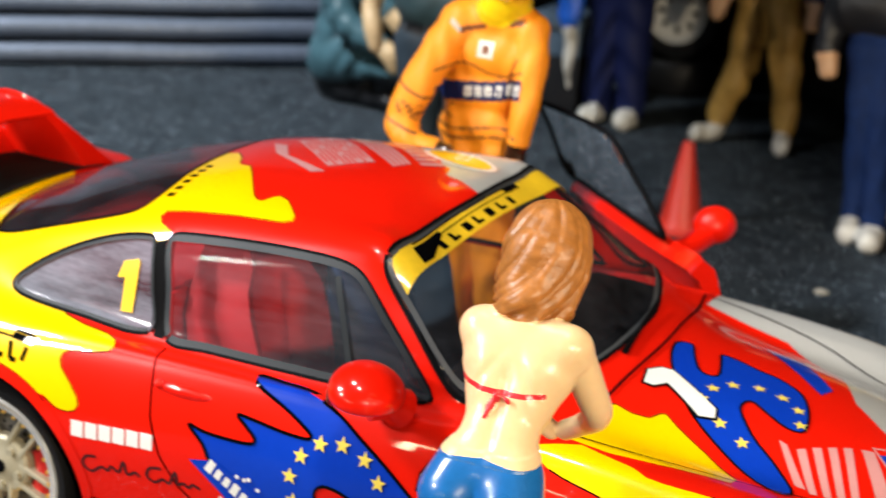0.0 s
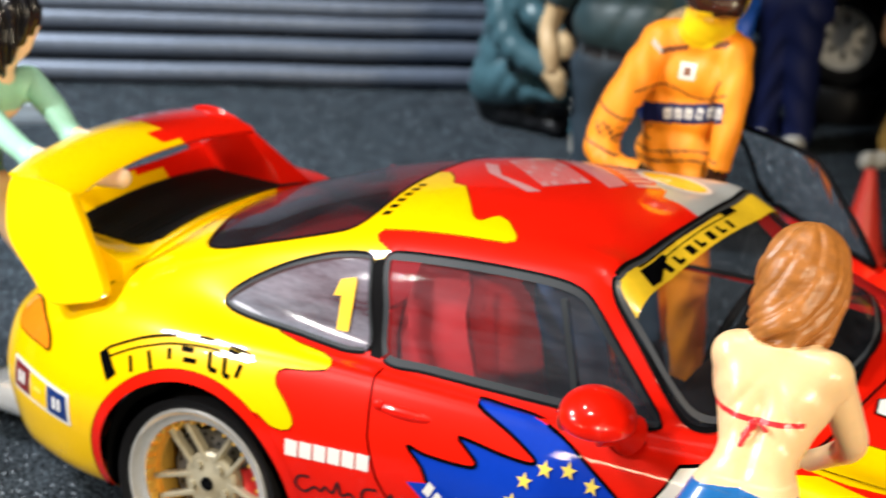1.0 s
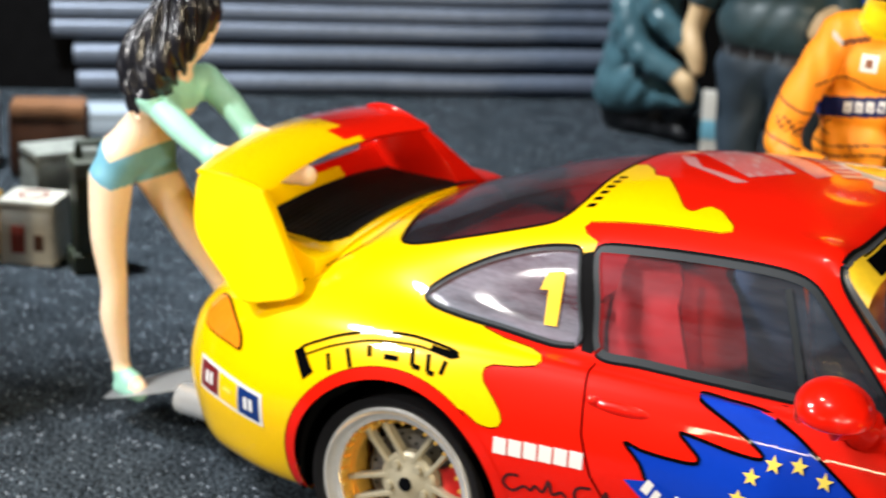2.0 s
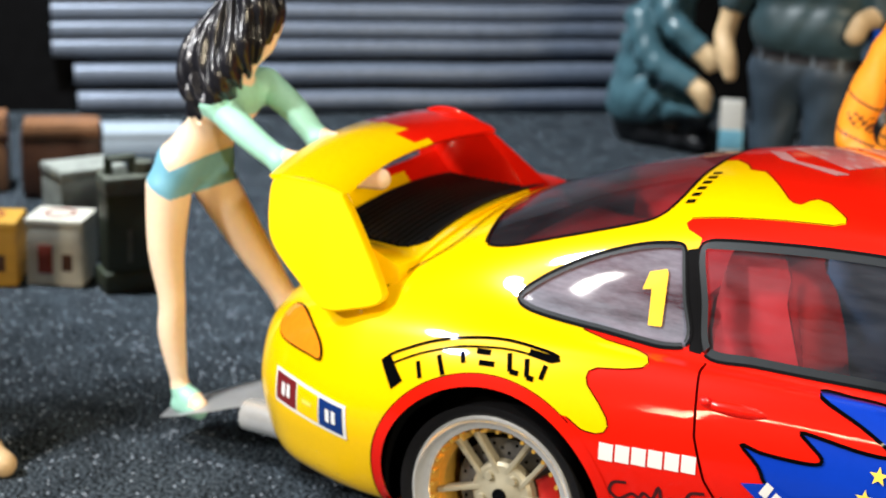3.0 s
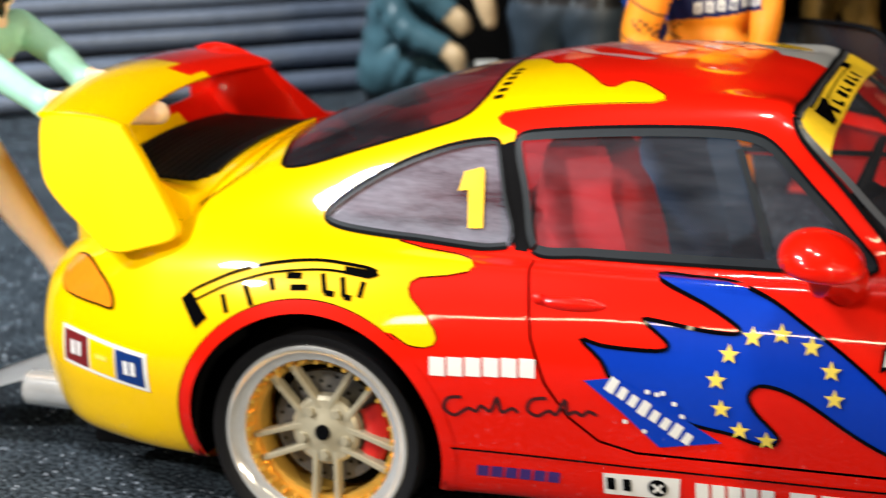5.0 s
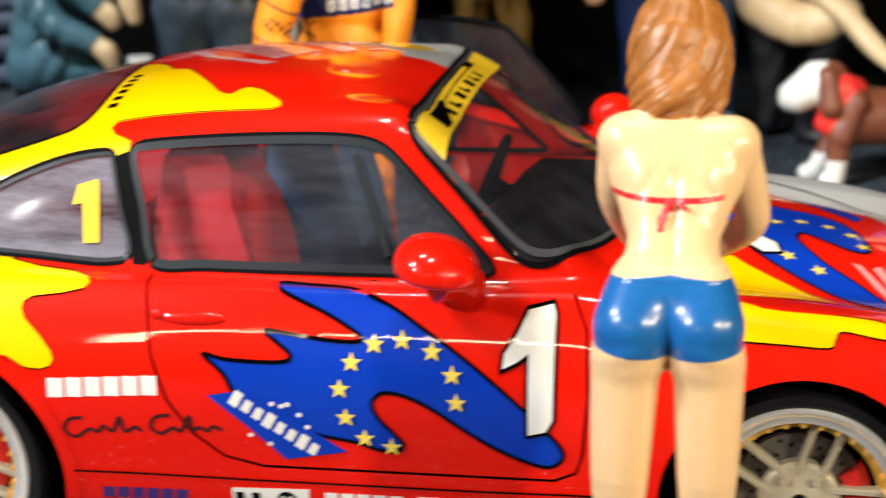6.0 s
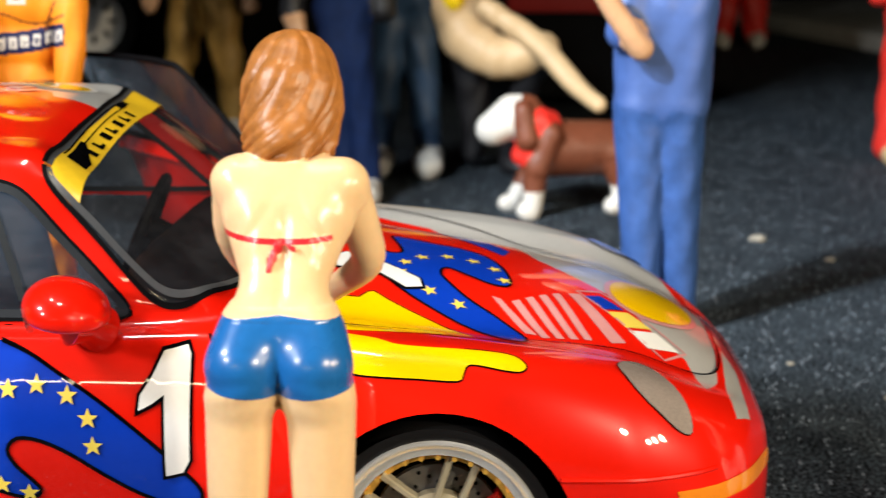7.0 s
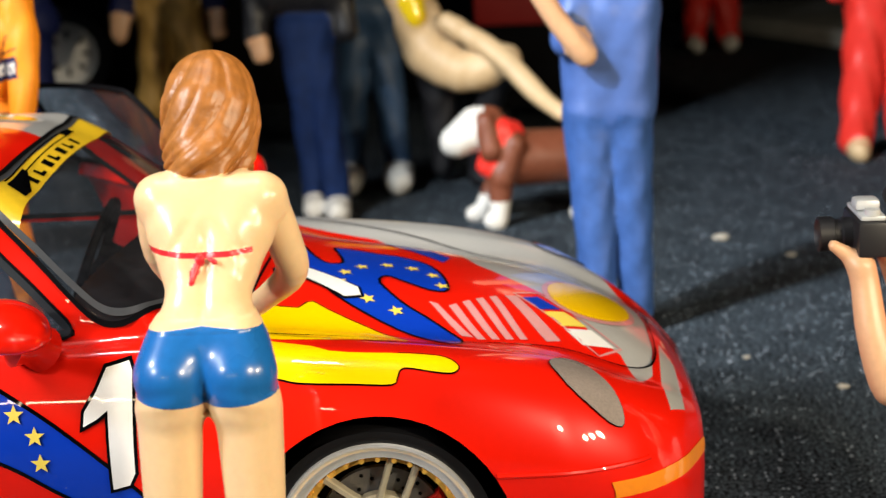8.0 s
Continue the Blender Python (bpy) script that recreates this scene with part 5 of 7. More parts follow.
# exhaust and rear valance
bm = tube(bmesh.new(), [(-0.65, -0.50, 0.235), (-0.92, -0.48, 0.232), (-1.11, -0.46, 0.228), (-1.115, -0.46, 0.228), (-1.08, -0.462, 0.229)], [0.058, 0.058, 0.058, 0.05, 0.046], 24)
part("exhaust_pipe", bm, CHROME, car, "silver exhaust pipe", angle=40)
bm = boxed((-0.85, -0.55, 0.10), (2.9, 0.55, 0.17), 0.02)
part("floor_pan", bm, DARK, car, "black underbody")
# cabin
cabin = part("cabin_floor", boxed((0.15, -0.66, 0.22), (1.75, 0.66, 0.30), 0.02), DARK, car, "dark cabin floor")


def bucket_seat(y, mat, name, back=0.0):
    """A padded racing seat: deep side wings on the squab and backrest, a rounded head part."""
    bm = bmesh.new()
    rows = []
    # height along the seat: (front x, rear x, z front, z rear, half width, wing)
    for xf, xr, zf, zr, w, wing in ((1.40, 1.38, 0.44, 0.36, 0.20, 0.03), (1.28, 1.26, 0.42, 0.32, 0.23, 0.07), (1.14, 1.10, 0.41, 0.30, 0.24, 0.10), (1.06, 0.94, 0.47, 0.34, 0.24, 0.12),
                                    (1.01, 0.89, 0.62, 0.56, 0.24, 0.13), (0.98, 0.86, 0.78, 0.74, 0.24, 0.13), (0.965, 0.84, 0.90, 0.88, 0.235, 0.11), (0.96, 0.835, 0.97, 0.96, 0.20, 0.085), (0.965, 0.84, 1.04, 1.03, 0.165, 0.075), (0.96, 0.85, 1.10, 1.09, 0.14, 0.05), (0.935, 0.88, 1.135, 1.135, 0.09, 0.02)):
        up = wing if zf < 0.45 else wing * 0.15
        fw = wing if zf > 0.45 else wing * 0.2
        face = [(-1.0, 0.55), (-0.96, 1.0), (-0.78, 0.9), (-0.55, 0.15), (0, 0.0), (0.55, 0.15), (0.78, 0.9), (0.96, 1.0), (1.0, 0.55)]
        ring = [Vector((xf - back + fw * q, y + w * u, zf + up * q)) for u, q in face]
        ring += [Vector((xr - back, y + w * u * 0.96, zr)) for u in (1.0, 0.5, -0.5, -1.0)]
        rows.append([bm.verts.new(p) for p in ring])
    n = len(rows[0])
    for a, b in zip(rows, rows[1:]):
        for i in range(n):
            bm.faces.new((a[i], a[(i + 1) % n], b[(i + 1) % n], b[i]))
    bm.faces.new(rows[0])
    bm.faces.new(rows[-1])
    bmesh.ops.recalc_face_normals(bm, faces=bm.faces)
    return part("seat", bm, mat, car, name, angle=50)


SEATDARK = paint_mat("seat_dark", (0.022, 0.060, 0.135), 0.6, spec=0.3)
bucket_seat(0.33, SEATDARK, "dark blue bucket seat", 0.12)
BELT = paint_mat("belt_orange", (0.70, 0.12, 0.01), 0.6)
for y in (0.27, 0.39):
    bm = bmesh.new()
    rows = [[bm.verts.new((x - 0.12, y + w, z)) for w in (-0.022, 0.022)] for x, z in smooth_line([(0.90, 1.00), (0.985, 0.97), (0.995, 0.85), (1.025, 0.62), (1.075, 0.49), (1.16, 0.44)], 4)]
    for a, b in zip(rows, rows[1:]):
        bm.faces.new((a[0], a[1], b[1], b[0]))
    bmesh.ops.solidify(bm, geom=list(bm.faces), thickness=0.008)
    part("seat_belt", bm, BELT, car, "orange shoulder belt")
bucket_seat(-0.33, SEATRED, "red bucket seat", 0.26)
bm = bmesh.new()
rows = []
for y in np.linspace(-0.64, 0.64, 17):
    b = 0.03 * math.cos(y * 4)
    rows.append([bm.verts.new((x - b, float(y), z)) for x, z in ((1.50, 0.55), (1.42, 0.70), (1.42, 0.82), (1.48, 0.865), (1.62, 0.865), (1.78, 0.85), (1.80, 0.5))])
for a, b in zip(rows, rows[1:]):
    for i in range(6):
        bm.faces.new((a[i], a[i + 1], b[i + 1], b[i]))
bmesh.ops.recalc_face_normals(bm, faces=bm.faces)
part("dashboard", bm, TRIM, car, "black dashboard")
bm = bmesh.new()
m = Matrix.Translation((1.36, 0.33, 0.83)) @ Matrix.Rotation(radians(-68), 4, "Y")
pts = [m @ Vector((0.17 * math.cos(t), 0.17 * math.sin(t), 0)) for t in np.linspace(0, 2 * math.pi, 29)]
tube(bm, pts, 0.016, 8, caps=False)
for t in (0.0, 2.1, 4.2):
    tube(bm, [m @ Vector((0, 0, -0.02)), m @ Vector((0.17 * math.cos(t), 0.17 * math.sin(t), 0))], 0.014, 6)
tube(bm, [m @ Vector((0, 0, -0.2)), m @ Vector((0, 0, -0.01))], [0.03, 0.05], 10)
part("steering_wheel", bm, TRIM, car, "black steering wheel")
cage = bmesh.new()
for s in (-1, 1):
    tube(cage, smooth_line([(0.55, s * 0.62, 0.3), (0.52, s * 0.60, 0.85), (0.50, s * 0.52, 1.12), (0.50, s * 0.40, 1.19), (0.50, 0, 1.215)], 4), 0.022, 8)
    tube(cage, smooth_line([(1.24, s * 0.50, 1.17), (0.9, s * 0.48, 1.19), (0.50, s * 0.46, 1.16)], 4), 0.018, 8)
tube(cage, [(0.52, -0.58, 0.86), (0.52, 0.58, 0.86)], 0.02, 8)
part("roll_cage", cage, SEATRED, car, "red tubular roll cage")
bm = bmesh.new()
rows = [[bm.verts.new((x, y, z)) for y in np.linspace(-0.58, 0.58, 9)] for x, z in ((0.58, 0.30), (0.52, 0.62), (0.46, 0.80), (0.25, 0.845), (0.0, 0.855), (-0.20, 0.865), (-0.30, 0.88))]
for a, b in zip(rows, rows[1:]):
    for i in range(8):
        bm.faces.new((a[i], a[i + 1], b[i + 1], b[i]))
part("rear_shelf", bm, SEATRED, car, "red rear cabin trim")
bm = boxed((0.53, -0.60, 0.30), (0.56, 0.62, 0.96), 0.01)
part("rear_bulkhead", bm, SEATRED, car, "red panel behind the seats")
part("bulkhead_bar", tube(bmesh.new(), [(0.66, -0.06, 0.90), (0.67, 0.2, 0.94), (0.66, 0.60, 0.97)], 0.026, 12), SEATRED, car, "red cross bar behind the seats")
part("side_trim", boxed((-0.15, 0.60, 0.30), (0.66, 0.63, 1.05), 0.01), SEATRED, car, "red cabin side trim")
for s in (-1, 1):
    bm = boxed((0.64, s * 0.735 - 0.012, 0.34), (1.74, s * 0.735 + 0.012, 0.83), 0.01)
    if s < 0:
        part("door_card", bm, SEATRED, car, "red door card")
    else:
        bm.free()
# the far door, swung wide open on its front hinge
hinge = Vector((1.755, 0.80, 0))
swing = Matrix.Translation(hinge + Vector((0.08, 0.20, 0.03))) @ Matrix.Rotation(radians(-46), 4, "Z") @ Matrix.Translation(-hinge)
bm = bmesh.new()
front = bmesh.new()
grid = []
for x in np.linspace(0.635, 1.755, 29):
    row = []
    for z in np.linspace(0.36, 0.845, 13):
        lo = 0.36 + max(0, (0.86 - x) / 0.22) ** 2 * 0.42
        zz = lo + (0.845 - lo) * (z - 0.36) / 0.485
        p = lay((x, zz), "side", 0.0, side=1)
        row.append(front.verts.new(p))
    grid.append(row)
for a, b in zip(grid, grid[1:]):
    for i in range(12):
        front.faces.new((a[i], a[i + 1], b[i + 1], b[i]))
bmesh.ops.recalc_face_normals(front, faces=front.faces)
bmesh.ops.solidify(front, geom=list(front.faces), thickness=0.07)
bmesh.ops.transform(front, matrix=swing, verts=front.verts)
bmesh.ops.recalc_face_normals(front, faces=front.faces)
odoor = part("open_door", front, RED, car, "red door swung wide open")
# dark tint stands in for the shaded ground behind this pane
OPENGLASS = glass_mat("shaded_glass", (0.75, 0.8, 0.85), 0.13, haze=0.03, ior=1.12)
win = bmesh.new()
q = [lay(p, "side", -0.02, side=1) for p in smooth_line(DOOR_WIN, 2, True)]
q = [p for p in q if p is not None]
win.faces.new([win.verts.new(swing @ p) for p in q])
bmesh.ops.triangulate(win, faces=win.faces)
part("open_window", win, OPENGLASS, odoor, "window of the open door, shade of the ground behind in its tint")
bm = tube(bmesh.new(), [swing @ p for p in q] + [swing @ q[0]], 0.011, 8, caps=False)
part("window_frame", bm, TRIM, odoor, "black window frame of the open door")
bm = bmesh.new()
r = bmesh.ops.create_uvsphere(bm, u_segments=24, v_segments=14, radius=1)
for v in r["verts"]:
    v.co = swing @ (Vector((v.co.x * 0.075, v.co.y * 0.09, v.co.z * 0.075)) + Vector((1.285, 1.04, 0.815)))
tube(bm, [swing @ Vector((1.29, 1.02, 0.79)), swing @ Vector((1.36, 0.90, 0.755)), swing @ Vector((1.43, 0.78, 0.75))], [0.050, 0.044, 0.05], 14)
part("door_mirror", bm, RED, odoor, "rounded red mirror on the open door")
# ---- figurines ----
SKIN = paint_mat("painted_skin", (0.78, 0.535, 0.295), 0.30, spread=0.03, sss=0.1)
PALESKIN = paint_mat("pale_skin", (0.90, 0.67, 0.47), 0.36, spread=0.03, sss=0.1)
TAN = paint_mat("tan_skin", (0.62, 0.36, 0.20), 0.38, spread=0.05)
HAIR = paint_mat("auburn_hair", (0.36, 0.135, 0.028), 0.40, spread=0.25, scale=700, bump=0.4)
SHORTS = paint_mat("blue_shorts", (0.010, 0.12, 0.38), 0.28, coat=0.4, spread=0.08)
BIKINI = paint_mat("red_bikini", (0.60, 0.02, 0.03), 0.3)
BLACKHAIR = paint_mat("black_hair", (0.010, 0.010, 0.013), 0.25, spread=0.3)
MINT = paint_mat("mint_cloth", (0.36, 0.70, 0.56), 0.45)
PALEBLUE = paint_mat("pale_blue_cloth", (0.16, 0.40, 0.52), 0.45)
ORANGE = paint_mat("orange_overall", (0.85, 0.27, 0.006), 0.58, spread=0.06)
HELMET = paint_mat("yellow_helmet", (0.85, 0.60, 0.01), 0.2, coat=0.8)
NAVY = paint_mat("navy_cloth", (0.006, 0.011, 0.065), 0.6, spread=0.15, spec=0.25)
VISOR = paint_mat("dark_visor", (0.03, 0.012, 0.006), 0.15, coat=0.8)
TEAL = paint_mat("teal_jacket", (0.055, 0.125, 0.155), 0.36, spread=0.2, scale=350)
SLATE = paint_mat("slate_cloth", (0.028, 0.044, 0.062), 0.5, spread=0.12, scale=350)
BLACKC = paint_mat("black_cloth", (0.008, 0.008, 0.010), 0.5)
ROYAL = paint_mat("royal_blue_cloth", (0.01, 0.10, 0.55), 0.45)
KHAKI = paint_mat("khaki_cloth", (0.48, 0.29, 0.07), 0.55, spread=0.18, scale=350)
SHOE = paint_mat("white_shoe", (0.62, 0.60, 0.55), 0.45)
JEANS = paint_mat("blue_jeans", (0.03, 0.08, 0.25), 0.5, spread=0.2, scale=350)
SHIRT = paint_mat("blue_shirt", (0.045, 0.095, 0.28), 0.5, spread=0.12, scale=300)
CREAM = paint_mat("cream_cloth", (0.60, 0.42, 0.23), 0.5, spread=0.1)
REDC = paint_mat("red_cloth", (0.72, 0.03, 0.02), 0.45, spread=0.12)
BROWN = paint_mat("brown_fur", (0.16, 0.045, 0.02), 0.5, spread=0.2)
FURW = paint_mat("white_fur", (0.68, 0.64, 0.58), 0.5)


def strands(at, lo, hi, depth, freq, sway):
    """Combed hair: fine upright waves on the part of the figure inside a box."""
    def f(X, Y, Z):
        a = np.arctan2(Y - at[1], X - at[0])
        w = ((X > lo[0]) & (X < hi[0]) & (Y > lo[1]) & (Y < hi[1]) & (Z > lo[2]) & (Z < hi[2])).astype(float)
        return depth * w * (np.sin(a * freq + sway * Z + 2 * np.sin(Z * 14)) + 0.9 * np.sin(a * freq * 0.43 - sway * 0.8 * Z + 1.3))
    return f


def swept(at, z0, z1, depth):
    """Hair that falls smooth from the crown and parts into slanting locks towards its ends."""
    def f(X, Y, Z):
        a = np.arctan2(Y - at[1], X - at[0])
        k = np.clip((z1 - Z) / (z1 - z0), 0, 1)
        w = ((Z > z0) & (Z < z1) & (Y < -1.0) & (Y > -1.32)).astype(float) * (0.25 + 0.75 * k)
        lean = 9 * k * k
        groove = lambda q: (1 - np.abs(np.sin(q))) ** 2
        return depth * w * (groove(a * 6.1 + lean * 0.9) + 0.8 * groove(a * 3.7 + lean * 0.62 + 1.0) + 0.22 * groove(a * 13 + lean * 1.8 + 1.5 * np.sin(k * 5)) + 0.25 * np.sin(a * 5 + lean))
    return f


# woman leaning on the car
w = []
w += [((1.972, -1.08, 1.522), (1.972, -1.09, 1.505), 0.104, 0.110, 1), ((1.97, -1.105, 1.47), (1.962, -1.165, 1.405), 0.108, 0.088, 1), ((1.915, -1.12, 1.44), (1.895, -1.155, 1.385), 0.055, 0.036, 1), ((2.03, -1.12, 1.44), (2.045, -1.15, 1.385), 0.055, 0.036, 1)]
w += [((1.972, -1.03, 1.49), (1.972, -1.04, 1.45), 0.075, 0.06, 0), ((1.972, -1.14, 1.40), (1.972, -1.20, 1.325), 0.04, 0.05, 0)]
w += [((1.868, -1.215, 1.312), (2.082, -1.215, 1.310), 0.055, 0.055, 0), ((1.912, -1.235, 1.24), (2.036, -1.235, 1.24), 0.083, 0.083, 0, 0.85), ((1.932, -1.275, 1.17), (2.013, -1.275, 1.17), 0.074, 0.074, 0, 0.85), ((1.945, -1.315, 1.105), (1.998, -1.315, 1.105), 0.066, 0.066, 0, 0.9), ((1.940, -1.340, 1.06), (2.002, -1.340, 1.06), 0.069, 0.069, 0, 0.9)]
w += [((1.910, -1.370, 1.01), (2.03, -1.370, 1.01), 0.079, 0.079, 2), ((1.893, -1.408, 0.955), (1.893, -1.405, 0.915), 0.084, 0.081, 2), ((2.043, -1.408, 0.955), (2.043, -1.405, 0.915), 0.084, 0.081, 2)]
w += chain([(1.880, -1.395, 0.86, 0.073), (1.872, -1.395, 0.62, 0.063), (1.872, -1.38, 0.46, 0.047), (1.873, -1.41, 0.32, 0.049), (1.878, -1.41, 0.09, 0.028)], 0)
w += chain([(2.056, -1.395, 0.86, 0.075), (2.058, -1.395, 0.62, 0.065), (2.058, -1.38, 0.46, 0.048), (2.058, -1.41, 0.32, 0.050), (2.06, -1.41, 0.09, 0.028)], 0)
w += chain([(1.878, -1.41, 0.032, 0.032), (1.868, -1.31, 0.03, 0.028)], 3) + chain([(2.06, -1.41, 0.032, 0.032), (2.07, -1.31, 0.03, 0.028)], 3)
w += chain([(1.850, -1.20, 1.308, 0.045), (1.836, -1.13, 1.17, 0.038), (1.87, -0.98, 1.04, 0.031), (1.95, -0.90, 0.94, 0.026)], 0)
w += chain([(2.100, -1.205, 1.305, 0.046), (2.128, -1.15, 1.19, 0.042), (2.135, -1.09, 1.10, 0.038), (2.06, -0.97, 1.01, 0.030), (1.99, -0.90, 0.95, 0.028)], 0)
w += [((1.966, -1.338, 1.200), (1.966, -1.338, 1.192), 0.014, 0.014, 3, 1.0, True), ((1.957, -1.342, 1.185), (1.944, -1.362, 1.150), 0.009, 0.005, 3, 1.0, True), ((1.972, -1.342, 1.185), (1.976, -1.365, 1.158), 0.008, 0.005, 3, 1.0, True), ((1.976, -1.340, 1.203), (1.996, -1.345, 1.192), 0.009, 0.006, 3, 1.0, True)]


def w_paint(c, s):
    s = s.copy()
    x, y, z = c.T
    hem = 0.912 + 0.5 * np.abs(x - 1.968) ** 1.5 * 0.5
    waist = 1.084 - 0.10 * np.abs(x - 1.97)
    body = (y < -1.22) & (s != 3)
    s[body & (z < waist) & (z > hem)] = 2
    s[body & (s == 2) & ((z >= waist) | (z <= hem))] = 0
    strap = 1.217 + 0.05 * np.abs(x - 1.966)
    s[(s == 0) & (np.abs(z - strap) < 0.0062) & (x > 1.83) & (x < 2.075) & (y < -1.18)] = 3
    return s


w = [tuple((q[0], q[1], q[2] + 0.013 * min(1, max(0, (q[2] - 0.1) / 0.4))) for q in p[:2]) + p[2:] for p in w]


def w_relief(X, Y, Z):
    """Spine, shoulder blades, the seam of the shorts and folds under the seat."""
    u = X - 1.972
    back = (Y < -1.16) & (Z > 1.07) & (Z < 1.36)
    spine = 0.007 * np.exp(-(u / 0.014) ** 2) * np.clip((Z - 1.06) / 0.06, 0, 1) * np.clip((1.30 - Z) / 0.06, 0, 1)
    blade = sum(-0.006 * np.exp(-((u - k * 0.062) / 0.030) ** 2 - ((Z - 1.265) / 0.050) ** 2) for k in (-1, 1))
    groove = sum(0.004 * np.exp(-((u - k * 0.028 - k * 0.6 * (1.30 - Z)) / 0.014) ** 2 - ((Z - 1.24) / 0.06) ** 2) for k in (-1, 1))
    seat = (Y < -1.40) & (Z > 0.88) & (Z < 1.07)
    cleft = 0.005 * np.exp(-((X - 1.968) / 0.011) ** 2) * np.clip((1.04 - Z) / 0.06, 0, 1)
    fold = 0.0030 * np.sin(70 * (Z + 0.5 * np.abs(u))) * np.exp(-((Z - 0.925) / 0.025) ** 2)
    waist = (Y < -1.22) & (np.abs(Z - 1.083) < 0.012)
    return back * (spine + blade + groove) + seat * (cleft + fold) - 0.0025 * waist


def w_snap(p):
    x, y = p[:, 0], p[:, 1]
    strap = 1.217 + 0.05 * np.abs(x - 1.966)
    return [((y < -1.18) & (x > 1.83) & (x < 2.075), strap + k) for k in (-0.0062, 0.0062)] + [(y < -1.22, 1.084 - 0.10 * np.abs(x - 1.97)), (y < -1.22, 0.912 + 0.25 * np.abs(x - 1.968) ** 1.5)]


figurine("woman_figurine", w, [SKIN, HAIR, SHORTS, BIKINI], (1.97, -1.40, 0), "auburn-haired woman figurine in blue shorts and red bikini top", voxel=0.0040, soft=0.030, paint=w_paint, relief=w_relief, snap=w_snap, category="figurine",
         ripple=swept((1.972, -1.06), 1.372, 1.64, 0.011), ripple_on=1)

# woman bending over the rear wing
g = []
g += chain([(-1.19, -0.30, 1.60, 0.085), (-1.21, -0.31, 1.53, 0.095)], 0)
g += chain([(-1.19, -0.32, 1.62, 0.105), (-1.23, -0.34, 1.55, 0.11), (-1.31, -0.37, 1.47, 0.10), (-1.36, -0.38, 1.41, 0.085), (-1.38, -0.38, 1.35, 0.06)], 1)
g += chain([(-1.18, -0.40, 1.52, 0.07), (-1.22, -0.43, 1.42, 0.07), (-1.27, -0.43, 1.33, 0.05)], 1) + chain([(-1.26, -0.42, 1.44, 0.07), (-1.32, -0.43, 1.34, 0.055), (-1.34, -0.42, 1.28, 0.04)], 1)
g += chain([(-1.22, -0.31, 1.46, 0.045), (-1.27, -0.30, 1.36, 0.05)], 0)
g += [((-1.275, -0.40, 1.315), (-1.265, -0.18, 1.325), 0.06, 0.06, 2), ((-1.325, -0.36, 1.265), (-1.315, -0.24, 1.27), 0.080, 0.080, 2)]
g += [((-1.37, -0.34, 1.195), (-1.37, -0.26, 1.195), 0.070, 0.070, 0), ((-1.42, -0.34, 1.13), (-1.41, -0.25, 1.13), 0.076, 0.076, 0), ((-1.47, -0.355, 1.055), (-1.45, -0.215, 1.06), 0.090, 0.090, 3)]
g += chain([(-1.505, -0.38, 0.97, 0.082), (-1.512, -0.39, 0.75, 0.066), (-1.49, -0.39, 0.56, 0.048), (-1.492, -0.39, 0.43, 0.049), (-1.465, -0.385, 0.25, 0.029)], 0)
g += chain([(-1.455, -0.385, 0.215, 0.034), (-1.41, -0.39, 0.20, 0.034)], 2) + chain([(-1.41, -0.39, 0.20, 0.028), (-1.36, -0.40, 0.19, 0.024)], 0) + chain([(-1.47, -0.385, 0.165, 0.028), (-1.365, -0.405, 0.16, 0.026)], 2)
g += chain([(-1.43, -0.22, 0.97, 0.082), (-1.335, -0.13, 0.74, 0.066), (-1.25, -0.08, 0.58, 0.048), (-1.20, -0.05, 0.46, 0.047), (-1.12, 0.02, 0.12, 0.028)], 0) + chain([(-1.12, 0.02, 0.04, 0.03), (-1.03, 0.02, 0.035, 0.028)], 2)
g += chain([(-1.27, -0.42, 1.305, 0.056), (-1.14, -0.43, 1.215, 0.048), (-1.01, -0.42, 1.135, 0.040)], 2) + chain([(-1.00, -0.42, 1.14, 0.032), (-0.94, -0.41, 1.155, 0.024)], 0)
g += chain([(-1.24, -0.16, 1.33, 0.056), (-1.10, -0.20, 1.265, 0.048), (-0.98, -0.24, 1.185, 0.040)], 2) + chain([(-0.97, -0.24, 1.185, 0.032), (-0.915, -0.24, 1.195, 0.024)], 0)
g += chain([(-1.00, -0.42, 1.12, 0.026), (-0.82, -0.39, 1.105, 0.028), (-0.66, -0.363, 1.115, 0.036)], 0)


def g_paint(c, s):
    s = s.copy()
    x, y, z = c.T
    k = x + 1.455
    waist = 1.045 + np.where(k < 0, 1.75, 0.75) * np.abs(k) ** 1.15
    leg = 0.940 + np.where(k < 0, 0.55, 0.40) * np.abs(k)
    pants = (z < waist) & (z > leg) & (x < -1.31)
    s[(s == 3) & ~pants] = 0
    s[(s == 2) & (x < -1.235) & (x > -1.45) & (z > 1.0) & (z < 1.262 - 0.30 * (x + 1.30))] = 0
    s[(s == 0) & pants] = 3
    return s


figurine("woman_figurine", g, [PALESKIN, BLACKHAIR, MINT, PALEBLUE], (-1.45, -0.3, 0), "black-haired woman figurine in mint top leaning on the wing", voxel=0.0045, soft=0.035, paint=g_paint,
         ripple=strands((-1.25, -0.30), (-1.60, -0.60, 1.20), (-1.05, -0.1, 1.80), 0.011, 19, 26), ripple_on=1)

